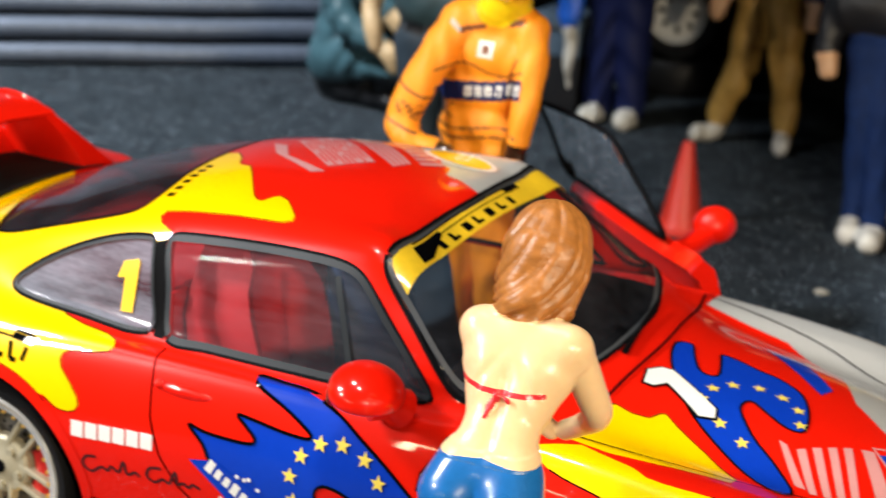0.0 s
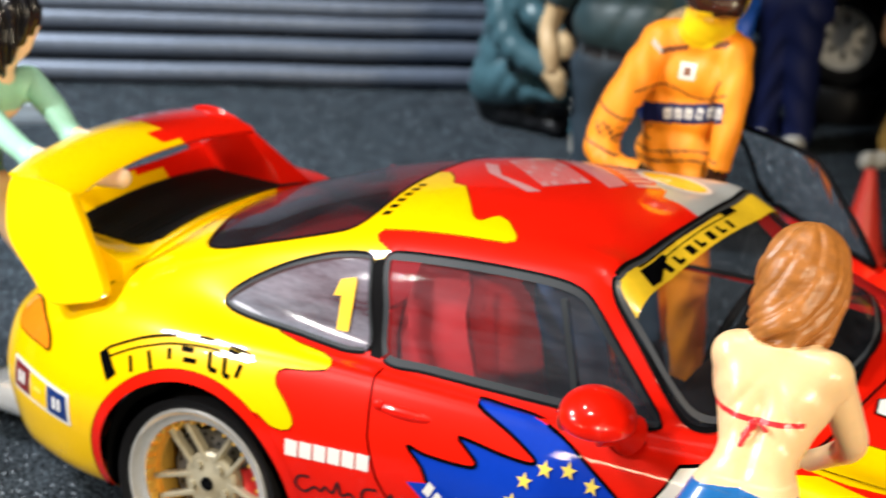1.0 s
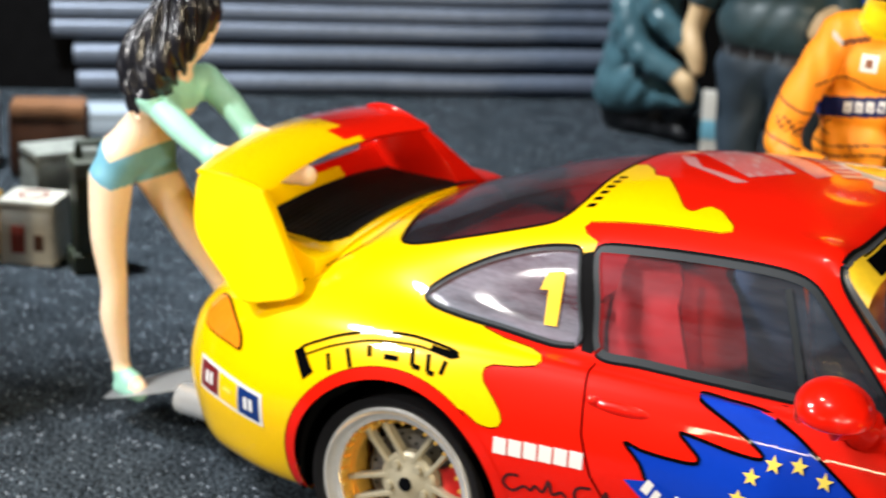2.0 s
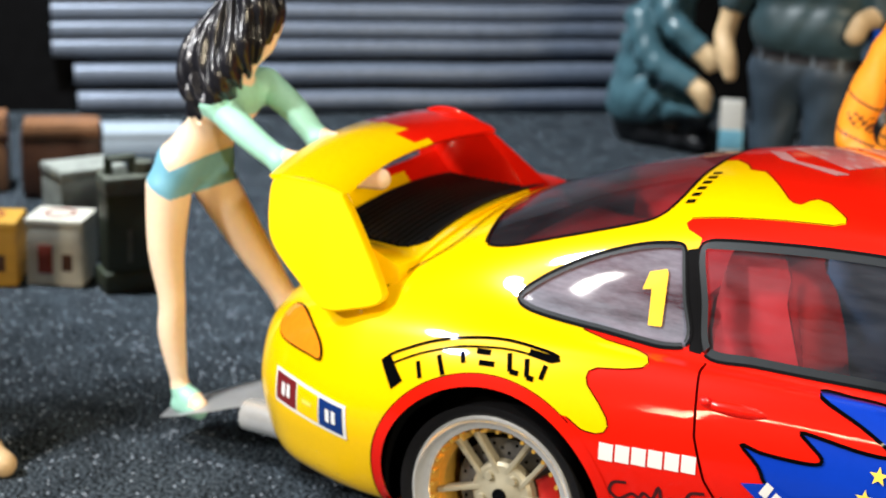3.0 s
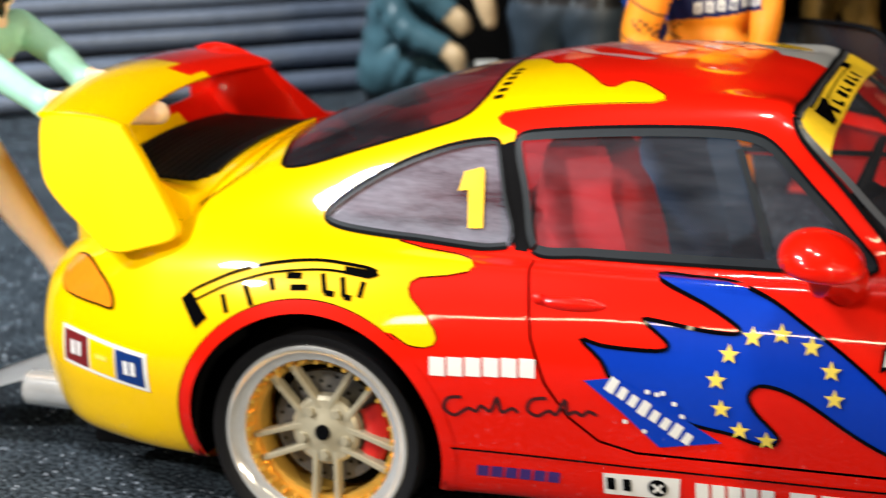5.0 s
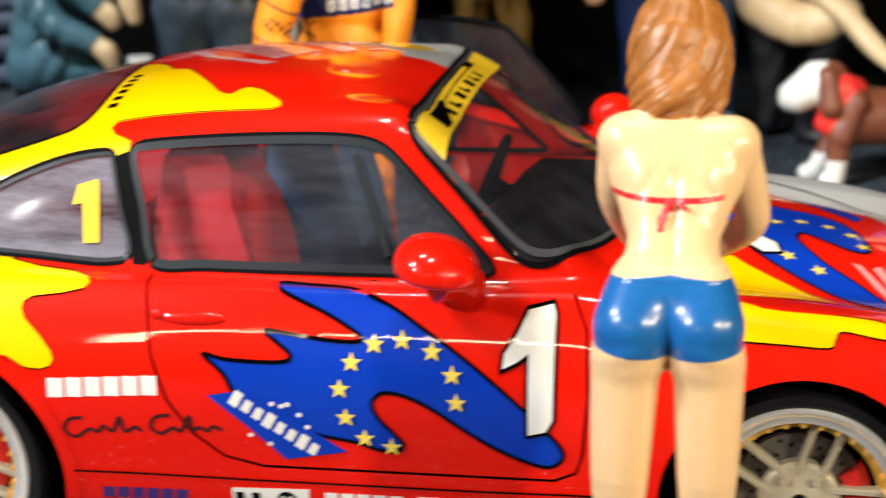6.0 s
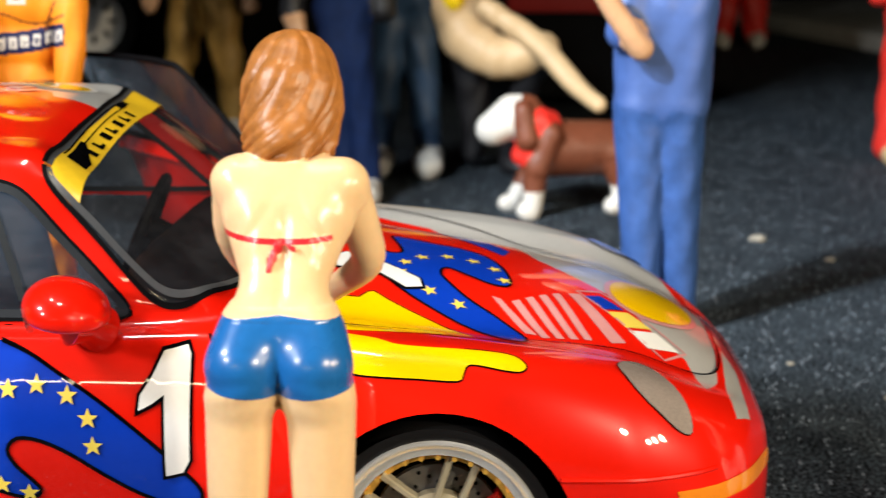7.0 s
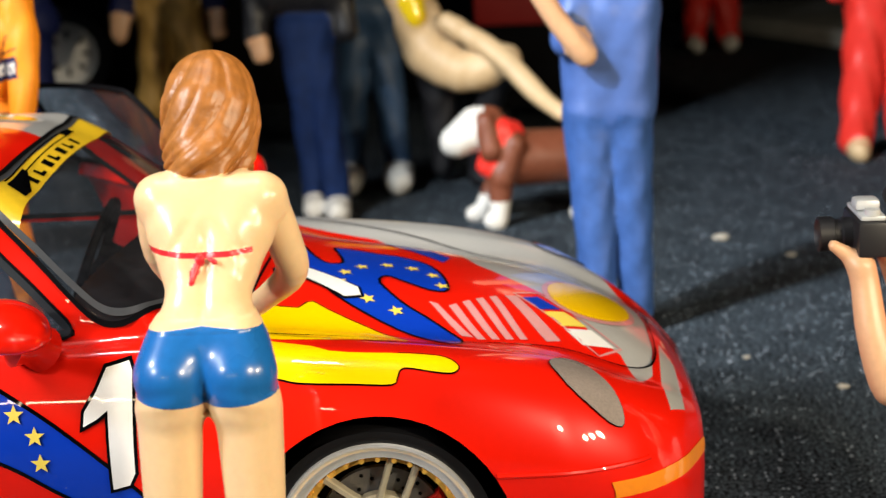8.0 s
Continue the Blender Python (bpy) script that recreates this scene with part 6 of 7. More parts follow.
# driver in orange
d = []
d += [((0.80, 1.42, 1.77), (0.81, 1.38, 1.74), 0.135, 0.125, 1), ((0.85, 1.31, 1.715), (0.89, 1.31, 1.715), 0.055, 0.055, 3), ((0.755, 1.43, 1.60), (0.775, 1.42, 1.64), 0.10, 0.105, 1)]
d += [((0.63, 1.45, 1.525), (0.84, 1.45, 1.515), 0.085, 0.080, 0), ((0.640, 1.45, 1.40), (0.80, 1.45, 1.40), 0.128, 0.122, 0, 0.8), ((0.622, 1.45, 1.25), (0.765, 1.45, 1.25), 0.118, 0.112, 0, 0.8), ((0.625, 1.44, 1.09), (0.75, 1.44, 1.09), 0.112, 0.108, 0, 0.8)]
d += chain([(0.585, 1.42, 1.52, 0.080), (0.525, 1.30, 1.36, 0.076), (0.490, 1.16, 1.20, 0.070), (0.505, 1.09, 1.14, 0.066)], 0) + chain([(0.505, 1.09, 1.14, 0.064), (0.56, 1.05, 1.10, 0.055), (0.66, 1.05, 1.075, 0.045)], 0) + chain([(0.66, 1.05, 1.075, 0.042), (0.72, 1.05, 1.07, 0.034)], 3)
d += chain([(0.875, 1.45, 1.51, 0.074), (0.905, 1.40, 1.35, 0.064), (0.905, 1.36, 1.20, 0.052), (0.895, 1.35, 1.09, 0.046)], 0) + chain([(0.89, 1.35, 1.07, 0.044), (0.885, 1.34, 1.00, 0.048)], 3)
d += chain([(0.645, 1.44, 0.98, 0.10), (0.63, 1.45, 0.5, 0.085), (0.62, 1.46, 0.12, 0.065)], 0) + chain([(0.745, 1.44, 0.98, 0.10), (0.78, 1.45, 0.5, 0.085), (0.82, 1.46, 0.12, 0.065)], 0)
d += chain([(0.62, 1.46, 0.05, 0.05), (0.60, 1.34, 0.04, 0.045)], 3) + chain([(0.82, 1.46, 0.05, 0.05), (0.84, 1.34, 0.04, 0.045)], 3)


def d_paint(c, s):
    """Belt band with pale blocks, chest badge, shoulder tabs and dark seams."""
    s = s.copy()
    x, y, z = c.T
    front = (y < 1.45) & (s == 0)
    torso = front & (x > 0.515) & (x < 0.90) & (z > 1.0) & (y > 1.22)
    seam = lambda line, w: np.abs(z - line) < w
    mid = 1.255 + 0.10 * (x - 0.7) + 0.25 * np.maximum(0, x - 0.74) ** 1.4
    band = torso & seam(mid, 0.040)
    s[band] = 2
    s[band & (x < 0.548)] = 5
    k = ((x - 0.645) / 0.043) % 1.0
    s[band & seam(mid, 0.021) & (x > 0.645) & (k < 0.68) & ~((k > 0.26) & (k < 0.44) & seam(mid - 0.004, 0.011))] = 4
    s[torso & seam(1.345 + 0.02 * np.sin(x * 22), 0.0045)] = 6
    s[torso & seam(1.105 + 0.012 * np.sin(x * 18), 0.005)] = 6
    s[torso & seam(1.065 + 0.012 * np.sin(x * 18), 0.005)] = 6
    s[torso & (np.abs(x - 0.69) < 0.004) & (z < 1.10) & (z > 1.07)] = 6
    s[torso & (np.abs(x - 0.725) < 0.034) & seam(1.428, 0.034)] = 4
    s[torso & (np.abs(x - 0.725) < 0.015) & seam(1.428, 0.016)] = 6
    s[front & (np.abs(x - 0.665) < 0.050) & seam(1.508 + 0.25 * (x - 0.665), 0.012)] = 6
    s[front & (np.abs(x - 0.845) < 0.030) & seam(1.545 + 0.2 * (x - 0.845), 0.012)] = 6
    s[front & (np.abs(x - 0.60) < 0.022) & seam(1.515 - 0.8 * (x - 0.60), 0.012)] = 7
    s[front & (np.abs(x - 0.842 - 0.4 * (z - 1.36)) < 0.005) & (z > 1.30) & (z < 1.41)] = 6
    arm = (s == 0) & (y < 1.42) & (x < 0.60)
    s[arm & seam(1.275 - 0.5 * (x - 0.5), 0.0045)] = 6
    s[arm & seam(1.165 - 0.3 * (x - 0.5), 0.0045)] = 6
    s[arm & seam(1.22 - 0.4 * (x - 0.5), 0.018) & (np.sin(x * 190) * np.sin(z * 210) > 0.1) & (x > 0.47)] = 6
    s[(s == 1) & (np.abs(z - 1.735) < 0.055) & (y < 1.37) & (x > 0.70)] = 3
    return s


SEAM = paint_mat("overall_seam", (0.16, 0.045, 0.008), 0.6)
TAB = paint_mat("overall_tab", (0.42, 0.40, 0.36), 0.5)
figurine("driver_figurine", d, [ORANGE, HELMET, NAVY, VISOR, SHOE, paint_mat("band_blue", (0.01, 0.06, 0.55), 0.45), SEAM, TAB], (0.7, 1.42, 0), "racing driver figurine in orange overall and yellow helmet", voxel=0.006, soft=0.022, paint=d_paint,
         relief=lambda X, Y, Z: 0.003 * np.sin(26 * Z + 8 * np.sin(11 * X) + 3 * np.sin(9 * Y)) * np.clip((1.62 - Z) / 0.05, 0, 1))


def folds(depth, f=22):
    return lambda X, Y, Z: depth * np.sin(f * Z + 6 * np.sin(9 * X) + 5 * np.sin(8 * Y)) * np.ones_like(X)


def legs(x, y, top, spread, colour, shoe, gap=0.0, r=0.095, toe=-0.16, turn=0.0, foot=0.065):
    out = []
    for s in (-1, 1):
        fx, fy = x + s * spread + gap * s, y + s * turn
        out += chain([(x + s * 0.075, y, top, r * 1.15), ((x + s * 0.08 + fx) / 2, y, top * 0.52, r * 0.95), (fx, fy, 0.10, r * 0.75)], colour)
        out += chain([(fx, fy, foot, foot), (fx, fy + toe, foot - 0.005, foot)], shoe)
    return out


# crouching mechanic
c = chain([(-2.06, 5.48, 0.42, 0.215), (-2.02, 5.46, 0.62, 0.205), (-1.93, 5.42, 0.86, 0.185), (-1.84, 5.38, 1.02, 0.14)], 0) + [((-1.76, 5.34, 1.10), (-1.70, 5.32, 1.26), 0.07, 0.115, 2)]
c += chain([(-2.10, 5.42, 0.30, 0.19), (-1.82, 5.32, 0.36, 0.165), (-1.60, 5.26, 0.32, 0.115)], 0) + chain([(-1.60, 5.28, 0.28, 0.10), (-1.70, 5.38, 0.16, 0.10), (-1.62, 5.32, 0.07, 0.07)], 1)
c += chain([(-1.88, 5.24, 1.00, 0.10), (-1.76, 5.18, 0.82, 0.085), (-1.62, 5.18, 0.72, 0.07)], 0) + chain([(-1.60, 5.18, 0.70, 0.055), (-1.53, 5.18, 0.65, 0.060), (-1.50, 5.17, 0.60, 0.040)], 2)
c += chain([(-2.00, 5.20, 0.84, 0.11), (-1.88, 5.12, 0.62, 0.095), (-1.64, 5.12, 0.50, 0.075)], 0) + chain([(-1.62, 5.12, 0.49, 0.055), (-1.54, 5.11, 0.44, 0.062), (-1.51, 5.11, 0.36, 0.040)], 2)
c += chain([(-2.14, 5.46, 0.12, 0.125), (-1.90, 5.42, 0.13, 0.13), (-1.66, 5.38, 0.11, 0.11)], 1)
dark_low = lambda q, k: np.where((k == 0) & (q[:, 2] < 0.17 + 0.30 * np.clip(q[:, 0] + 2.0, 0, 0.4)), 1, k)
figurine("mechanic_figurine", c, [TEAL, BLACKC, CREAM], (-1.95, 5.4, 0), "crouching mechanic figurine in a dark teal jacket", voxel=0.012, soft=0.035, paint=dark_low,
         relief=lambda X, Y, Z: 0.011 * np.sin(30 * Z + 9 * np.sin(6 * X + 2) + 7 * X) * np.sin(5 * X + 4 * Z))
# standing heavy man in a polo shirt
p = []
for x in (-0.55, -0.27):
    p += chain([(x, 3.50, 0.92, 0.150), (x - 0.01, 3.50, 0.52, 0.115), (x - 0.01, 3.50, 0.10, 0.085)], 1) + chain([(x - 0.01, 3.48, 0.06, 0.06), (x - 0.02, 3.34, 0.055, 0.06)], 3)
p += [((-0.535, 3.50, 0.95), (-0.285, 3.50, 0.95), 0.165, 0.165, 1, 0.85), ((-0.53, 3.49, 1.16), (-0.29, 3.49, 1.16), 0.180, 0.180, 0, 0.9), ((-0.55, 3.50, 1.38), (-0.27, 3.50, 1.38), 0.175, 0.175, 0, 0.8), ((-0.41, 3.48, 1.60), (-0.41, 3.46, 1.74), 0.08, 0.12, 2)]
p += chain([(-0.71, 3.50, 1.44, 0.10), (-0.80, 3.48, 1.27, 0.085)], 0) + chain([(-0.80, 3.48, 1.26, 0.060), (-0.83, 3.42, 1.10, 0.052), (-0.785, 3.36, 0.99, 0.050), (-0.755, 3.34, 0.90, 0.034)], 2)
p += chain([(-0.11, 3.50, 1.44, 0.10), (-0.03, 3.46, 1.28, 0.085)], 0) + chain([(-0.03, 3.46, 1.27, 0.060), (-0.10, 3.36, 1.24, 0.050), (-0.135, 3.33, 1.17, 0.050)], 2)


def man_paint(q, k):
    """Black belt with pale loops under the shirt's hem."""
    x, y, z = q.T
    line = 1.050 - 0.05 * (x + 0.41)
    k = np.where((k == 0) & (z < line) & (np.abs(x + 0.41) < 0.34), 1, k)
    k = np.where((k == 1) & (z > line), 0, k)
    belt = (k == 1) & (z > line - 0.060)
    k = np.where(belt, 3, k)
    return np.where(belt & (np.abs(((x + 0.41) / 0.14) % 1.0 - 0.5) < 0.06), 4, k)


figurine("man_figurine", p, [paint_mat("slate_polo", (0.030, 0.058, 0.068), 0.45, spread=0.12, scale=350), SLATE, CREAM, BLACKC, paint_mat("belt_loop", (0.08, 0.10, 0.12), 0.5)], (-0.41, 3.5, 0), "heavy man figurine in slate polo shirt, black belt and trousers", voxel=0.011, soft=0.035, paint=man_paint,
         relief=lambda X, Y, Z: 0.0035 * np.sin(24 * Z + 7 * np.sin(8 * X) + 4 * X) * np.clip(np.abs(Z - 1.05) / 0.1, 0, 1))
# mechanics in blue beside the tyres
b = legs(-0.22, 6.05, 0.85, 0.12, 0, 2, r=0.12)
b += [((-0.34, 6.05, 0.95), (-0.10, 6.05, 0.95), 0.15, 0.15, 0), ((-0.34, 6.05, 1.25), (-0.10, 6.05, 1.25), 0.18, 0.18, 0), ((-0.22, 6.05, 1.5), (-0.22, 6.03, 1.62), 0.08, 0.12, 3)]
b += chain([(-0.46, 6.0, 1.3, 0.10), (-0.50, 5.9, 1.0, 0.09), (-0.50, 5.85, 0.72, 0.08)], 1) + chain([(-0.49, 5.84, 0.62, 0.05), (-0.48, 5.84, 0.25, 0.02)], 2)
figurine("mechanic_figurine", b, [NAVY, ROYAL, SHOE, TAN], (-0.22, 6.05, 0), "mechanic figurine in navy overall with royal blue sleeve", voxel=0.016, soft=0.04, ripple=folds(0.008), move=(-0.1, 0, 0))
# man in khaki
k = []
k += chain([(0.62, 6.15, 0.95, 0.125), (0.57, 6.12, 0.50, 0.10), (0.46, 6.08, 0.16, 0.075)], 0) + chain([(0.80, 6.15, 0.95, 0.125), (0.86, 6.12, 0.50, 0.10), (0.91, 6.1, 0.14, 0.075)], 0)
k += chain([(0.46, 6.05, 0.06, 0.06), (0.36, 5.95, 0.05, 0.055)], 1) + chain([(0.91, 6.05, 0.06, 0.06), (0.94, 5.93, 0.05, 0.055)], 1)
k += [((0.62, 6.15, 1.05), (0.80, 6.15, 1.05), 0.15, 0.15, 0), ((0.60, 6.15, 1.3), (0.82, 6.15, 1.3), 0.18, 0.18, 2), ((0.71, 6.12, 1.5), (0.71, 6.12, 1.62), 0.08, 0.12, 3)]
k += chain([(0.47, 6.1, 1.35, 0.09), (0.42, 6.05, 1.0, 0.07)], 2) + chain([(0.42, 6.04, 0.98, 0.06), (0.40, 6.0, 0.85, 0.055)], 3) + chain([(0.95, 6.1, 1.35, 0.09), (1.02, 6.05, 1.0, 0.07)], 2) + chain([(1.02, 6.04, 0.98, 0.06), (1.03, 6.0, 0.85, 0.055)], 3)
figurine("man_figurine", k, [KHAKI, SHOE, NAVY, TAN], (0.7, 6.1, 0), "man figurine in khaki trousers and white shoes", voxel=0.016, soft=0.04, ripple=folds(0.008), move=(-0.07, 0, 0))
# two men in jeans
j = legs(1.95, 5.05, 0.95, 0.115, 0, 1, r=0.098, toe=-0.15, gap=0.03, foot=0.088)
j += [((1.88, 5.05, 1.05), (2.08, 5.05, 1.05), 0.14, 0.14, 0), ((1.86, 5.05, 1.3), (2.10, 5.05, 1.3), 0.17, 0.17, 2), ((1.98, 5.05, 1.5), (1.98, 5.03, 1.62), 0.08, 0.12, 3)]
j += chain([(1.76, 5.05, 1.36, 0.08), (1.72, 5.0, 1.1, 0.07)], 2) + chain([(2.2, 5.05, 1.36, 0.08), (2.25, 5.0, 1.1, 0.07)], 2)
figurine("man_figurine", j, [paint_mat("washed_jeans", (0.018, 0.045, 0.095), 0.5, spread=0.2, scale=350), SHOE, HELMET, TAN], (1.98, 5.05, 0), "man figurine in blue jeans and white sneakers", voxel=0.016, soft=0.04, ripple=folds(0.004))
j = chain([(1.60, 4.58, 0.92, 0.10), (1.635, 4.50, 0.50, 0.082), (1.665, 4.46, 0.11, 0.072)], 0) + chain([(1.665, 4.44, 0.065, 0.065), (1.66, 4.32, 0.06, 0.065)], 1)
j += chain([(1.70, 4.58, 0.92, 0.10), (1.745, 4.46, 0.50, 0.082), (1.79, 4.36, 0.11, 0.072)], 0) + chain([(1.79, 4.34, 0.065, 0.065), (1.80, 4.22, 0.06, 0.065)], 1)
j += [((1.59, 4.60, 1.0), (1.70, 4.60, 1.0), 0.115, 0.115, 0), ((1.50, 4.62, 1.25), (1.73, 4.62, 1.25), 0.16, 0.16, 2), ((1.61, 4.60, 1.5), (1.61, 4.58, 1.62), 0.08, 0.12, 3)]
j += chain([(1.40, 4.62, 1.32, 0.08), (1.37, 4.57, 1.0, 0.07)], 2) + chain([(1.38, 4.55, 0.96, 0.055), (1.40, 4.53, 0.88, 0.05)], 3) + chain([(1.83, 4.62, 1.32, 0.08), (1.86, 4.57, 1.0, 0.07)], 2)
DENIM = paint_mat("dark_denim", (0.005, 0.018, 0.075), 0.8, spec=0.2, spread=0.2, scale=350)
figurine("man_figurine", j, [DENIM, SHOE, BLACKC, TAN], (1.65, 4.5, 0), "man figurine in dark denim and black jacket", voxel=0.016, soft=0.04, ripple=folds(0.004))
# squatting figure in cream that reaches for the dog
q = [((2.16, 5.05, 1.10), (2.30, 5.05, 0.86), 0.16, 0.15, 0), ((2.14, 5.0, 1.32), (2.14, 4.98, 1.42), 0.08, 0.12, 1), ((2.20, 4.93, 1.10), (2.24, 4.90, 1.02), 0.07, 0.05, 3)]
q += chain([(2.30, 5.0, 0.80, 0.14), (2.50, 4.9, 0.70, 0.125), (2.72, 4.85, 0.76, 0.10)], 0) + chain([(2.72, 4.86, 0.74, 0.085), (2.60, 5.0, 0.40, 0.07), (2.55, 5.05, 0.10, 0.055)], 2) + chain([(2.55, 5.05, 0.05, 0.05), (2.70, 5.0, 0.04, 0.045)], 2)
q += chain([(2.32, 5.15, 0.7, 0.11), (2.35, 5.2, 0.35, 0.09), (2.35, 5.2, 0.09, 0.06)], 2)
q += chain([(2.42, 4.85, 0.98, 0.06), (2.70, 4.75, 0.80, 0.06), (2.88, 4.62, 0.62, 0.055), (3.02, 4.45, 0.52, 0.045)], 0)
figurine("man_figurine", q, [CREAM, TAN, BLACKC, HELMET], (2.45, 5.0, 0), "squatting man figurine in cream reaching towards the dog", voxel=0.016, soft=0.04, ripple=folds(0.004))
# dog
o = chain([(2.72, 4.12, 0.345, 0.15), (2.90, 4.18, 0.335, 0.145), (3.06, 4.24, 0.335, 0.135)], 0) + chain([(2.68, 4.10, 0.42, 0.12), (2.58, 4.08, 0.50, 0.10)], 0)
o += [((2.53, 4.06, 0.52), (2.42, 4.02, 0.46), 0.115, 0.085, 1), ((2.60, 4.05, 0.56), (2.62, 4.05, 0.50), 0.075, 0.075, 0), ((2.575, 3.97, 0.57), (2.60, 3.95, 0.42), 0.045, 0.055, 0)]
o += [((2.66, 4.02, 0.50), (2.58, 4.0, 0.33), 0.075, 0.06, 2), ((2.72, 4.06, 0.50), (2.66, 4.04, 0.46), 0.05, 0.06, 2), ((2.72, 3.99, 0.44), (2.66, 3.98, 0.27), 0.06, 0.06, 0)]
o += chain([(2.65, 4.00, 0.30, 0.07), (2.63, 3.98, 0.05, 0.05), (2.60, 3.97, 0.04, 0.05)], 0) + chain([(2.66, 4.2, 0.30, 0.06), (2.54, 4.16, 0.05, 0.045), (2.50, 4.15, 0.04, 0.045)], 0) + chain([(3.07, 4.17, 0.30, 0.10), (3.10, 4.15, 0.16, 0.06), (3.10, 4.14, 0.05, 0.05), (3.06, 4.12, 0.04, 0.05)], 0) + chain([(3.09, 4.32, 0.28, 0.08), (3.14, 4.32, 0.05, 0.045)], 0) + chain([(3.17, 4.28, 0.40, 0.03), (3.26, 4.32, 0.46, 0.015)], 0)
paws = lambda c, s: np.where((c[:, 2] < 0.15) & (s == 0), 1, s)
figurine("dog_figurine", o, [BROWN, FURW, REDC], (2.8, 4.15, 0), "brown and white dog figurine with a red bandana", voxel=0.010, soft=0.03, paint=paws, category="dog figurine", ripple=folds(0.001, 40), move=(0.03, 0, 0))
# man in blue
m = []
m += chain([(3.06, 2.02, 0.92, 0.115), (3.07, 2.0, 0.5, 0.088), (3.08, 1.98, 0.10, 0.07)], 0) + chain([(3.20, 2.02, 0.92, 0.115), (3.22, 2.02, 0.5, 0.088), (3.24, 2.03, 0.10, 0.07)], 0)
m += chain([(3.08, 1.98, 0.045, 0.05), (3.05, 1.85, 0.04, 0.045)], 3) + chain([(3.24, 2.03, 0.045, 0.05), (3.23, 1.90, 0.04, 0.045)], 3)
m += [((3.07, 2.02, 0.97), (3.055, 2.02, 1.30), 0.120, 0.118, 1), ((3.21, 2.02, 0.97), (3.225, 2.02, 1.30), 0.120, 0.118, 1), ((3.14, 2.02, 0.97), (3.14, 2.02, 1.32), 0.118, 0.12, 1), ((3.03, 2.02, 1.36), (3.25, 2.02, 1.36), 0.10, 0.10, 1), ((3.13, 1.98, 1.5), (3.12, 1.96, 1.60), 0.07, 0.115, 2)]
m += chain([(3.0, 1.98, 1.36, 0.075), (2.97, 1.93, 1.24, 0.068)], 1) + chain([(2.99, 1.90, 1.25, 0.055), (3.03, 1.83, 1.195, 0.050), (2.93, 1.78, 1.33, 0.044), (2.86, 1.75, 1.45, 0.046)], 2) + chain([(3.26, 2.06, 1.36, 0.075), (3.28, 2.08, 1.12, 0.06)], 1)
figurine("man_figurine", m, [JEANS, SHIRT, TAN, BLACKC], (3.13, 2.0, 0), "man figurine in blue shirt and jeans with raised arms", voxel=0.011, soft=0.03, ripple=folds(0.002, 24), move=(-0.03, 0, 0))
# red-trousered figures far off
for x, y, n in ((4.95, 5.55, 1), (4.78, 10.5, 2)):
    r = legs(x, y, 0.9, 0.15, 0, 1, r=0.13, toe=-0.16)
    r += [((x - 0.1, y, 1.0), (x + 0.1, y, 1.0), 0.15, 0.15, 0), ((x - 0.12, y, 1.28), (x + 0.12, y, 1.28), 0.17, 0.17, 0), ((x, y, 1.5), (x, y - 0.02, 1.62), 0.08, 0.12, 2)]
    r += chain([(x - 0.24, y, 1.32, 0.08), (x - 0.28, y - 0.05, 1.0, 0.065)], 0) + chain([(x + 0.24, y, 1.32, 0.08), (x + 0.28, y - 0.05, 1.0, 0.065)], 0)
    figurine("mechanic_figurine", r, [REDC, CREAM if n == 1 else SHOE, TAN], (x, y, 0), "mechanic figurine in a red overall", voxel=0.018, soft=0.04, ripple=folds(0.008), move=(0.05, 0, 0) if n == 1 else (-0.16, 0, 0))
# kneeling photographer
f = [((3.92, -0.30, 0.60), (3.90, -0.30, 0.82), 0.16, 0.14, 0), ((3.84, -0.30, 1.02), (3.82, -0.30, 1.08), 0.10, 0.11, 1), ((3.84, -0.30, 1.12), (3.70, -0.30, 1.07), 0.115, 0.04, 2)]
f += chain([(3.86, -0.44, 0.80, 0.085), (3.78, -0.47, 0.66, 0.080), (3.735, -0.47, 0.62, 0.072)], 0) + chain([(3.72, -0.47, 0.60, 0.060), (3.66, -0.45, 0.56, 0.052), (3.615, -0.42, 0.70, 0.045), (3.60, -0.38, 0.83, 0.040), (3.59, -0.37, 0.885, 0.040)], 1) + chain([(3.58, -0.36, 0.90, 0.028), (3.515, -0.36, 0.945, 0.016)], 1)
f += chain([(3.86, -0.15, 0.85, 0.085), (3.80, -0.1, 0.72, 0.07)], 0) + chain([(3.80, -0.1, 0.7, 0.055), (3.68, -0.22, 0.93, 0.035)], 1)
f += chain([(3.96, -0.36, 0.42, 0.14), (3.90, -0.40, 0.22, 0.10), (3.95, -0.40, 0.09, 0.08), (4.15, -0.4, 0.07, 0.07)], 3) + chain([(3.96, -0.22, 0.42, 0.14), (3.86, -0.2, 0.40, 0.09), (3.86, -0.2, 0.09, 0.06)], 3)
figurine("photographer_figurine", f, [REDC, TAN, BLACKC, MINT], (3.90, -0.3, 0), "kneeling photographer figurine in red shirt and black cap", voxel=0.008, soft=0.022, move=(0.03, 0, 0))
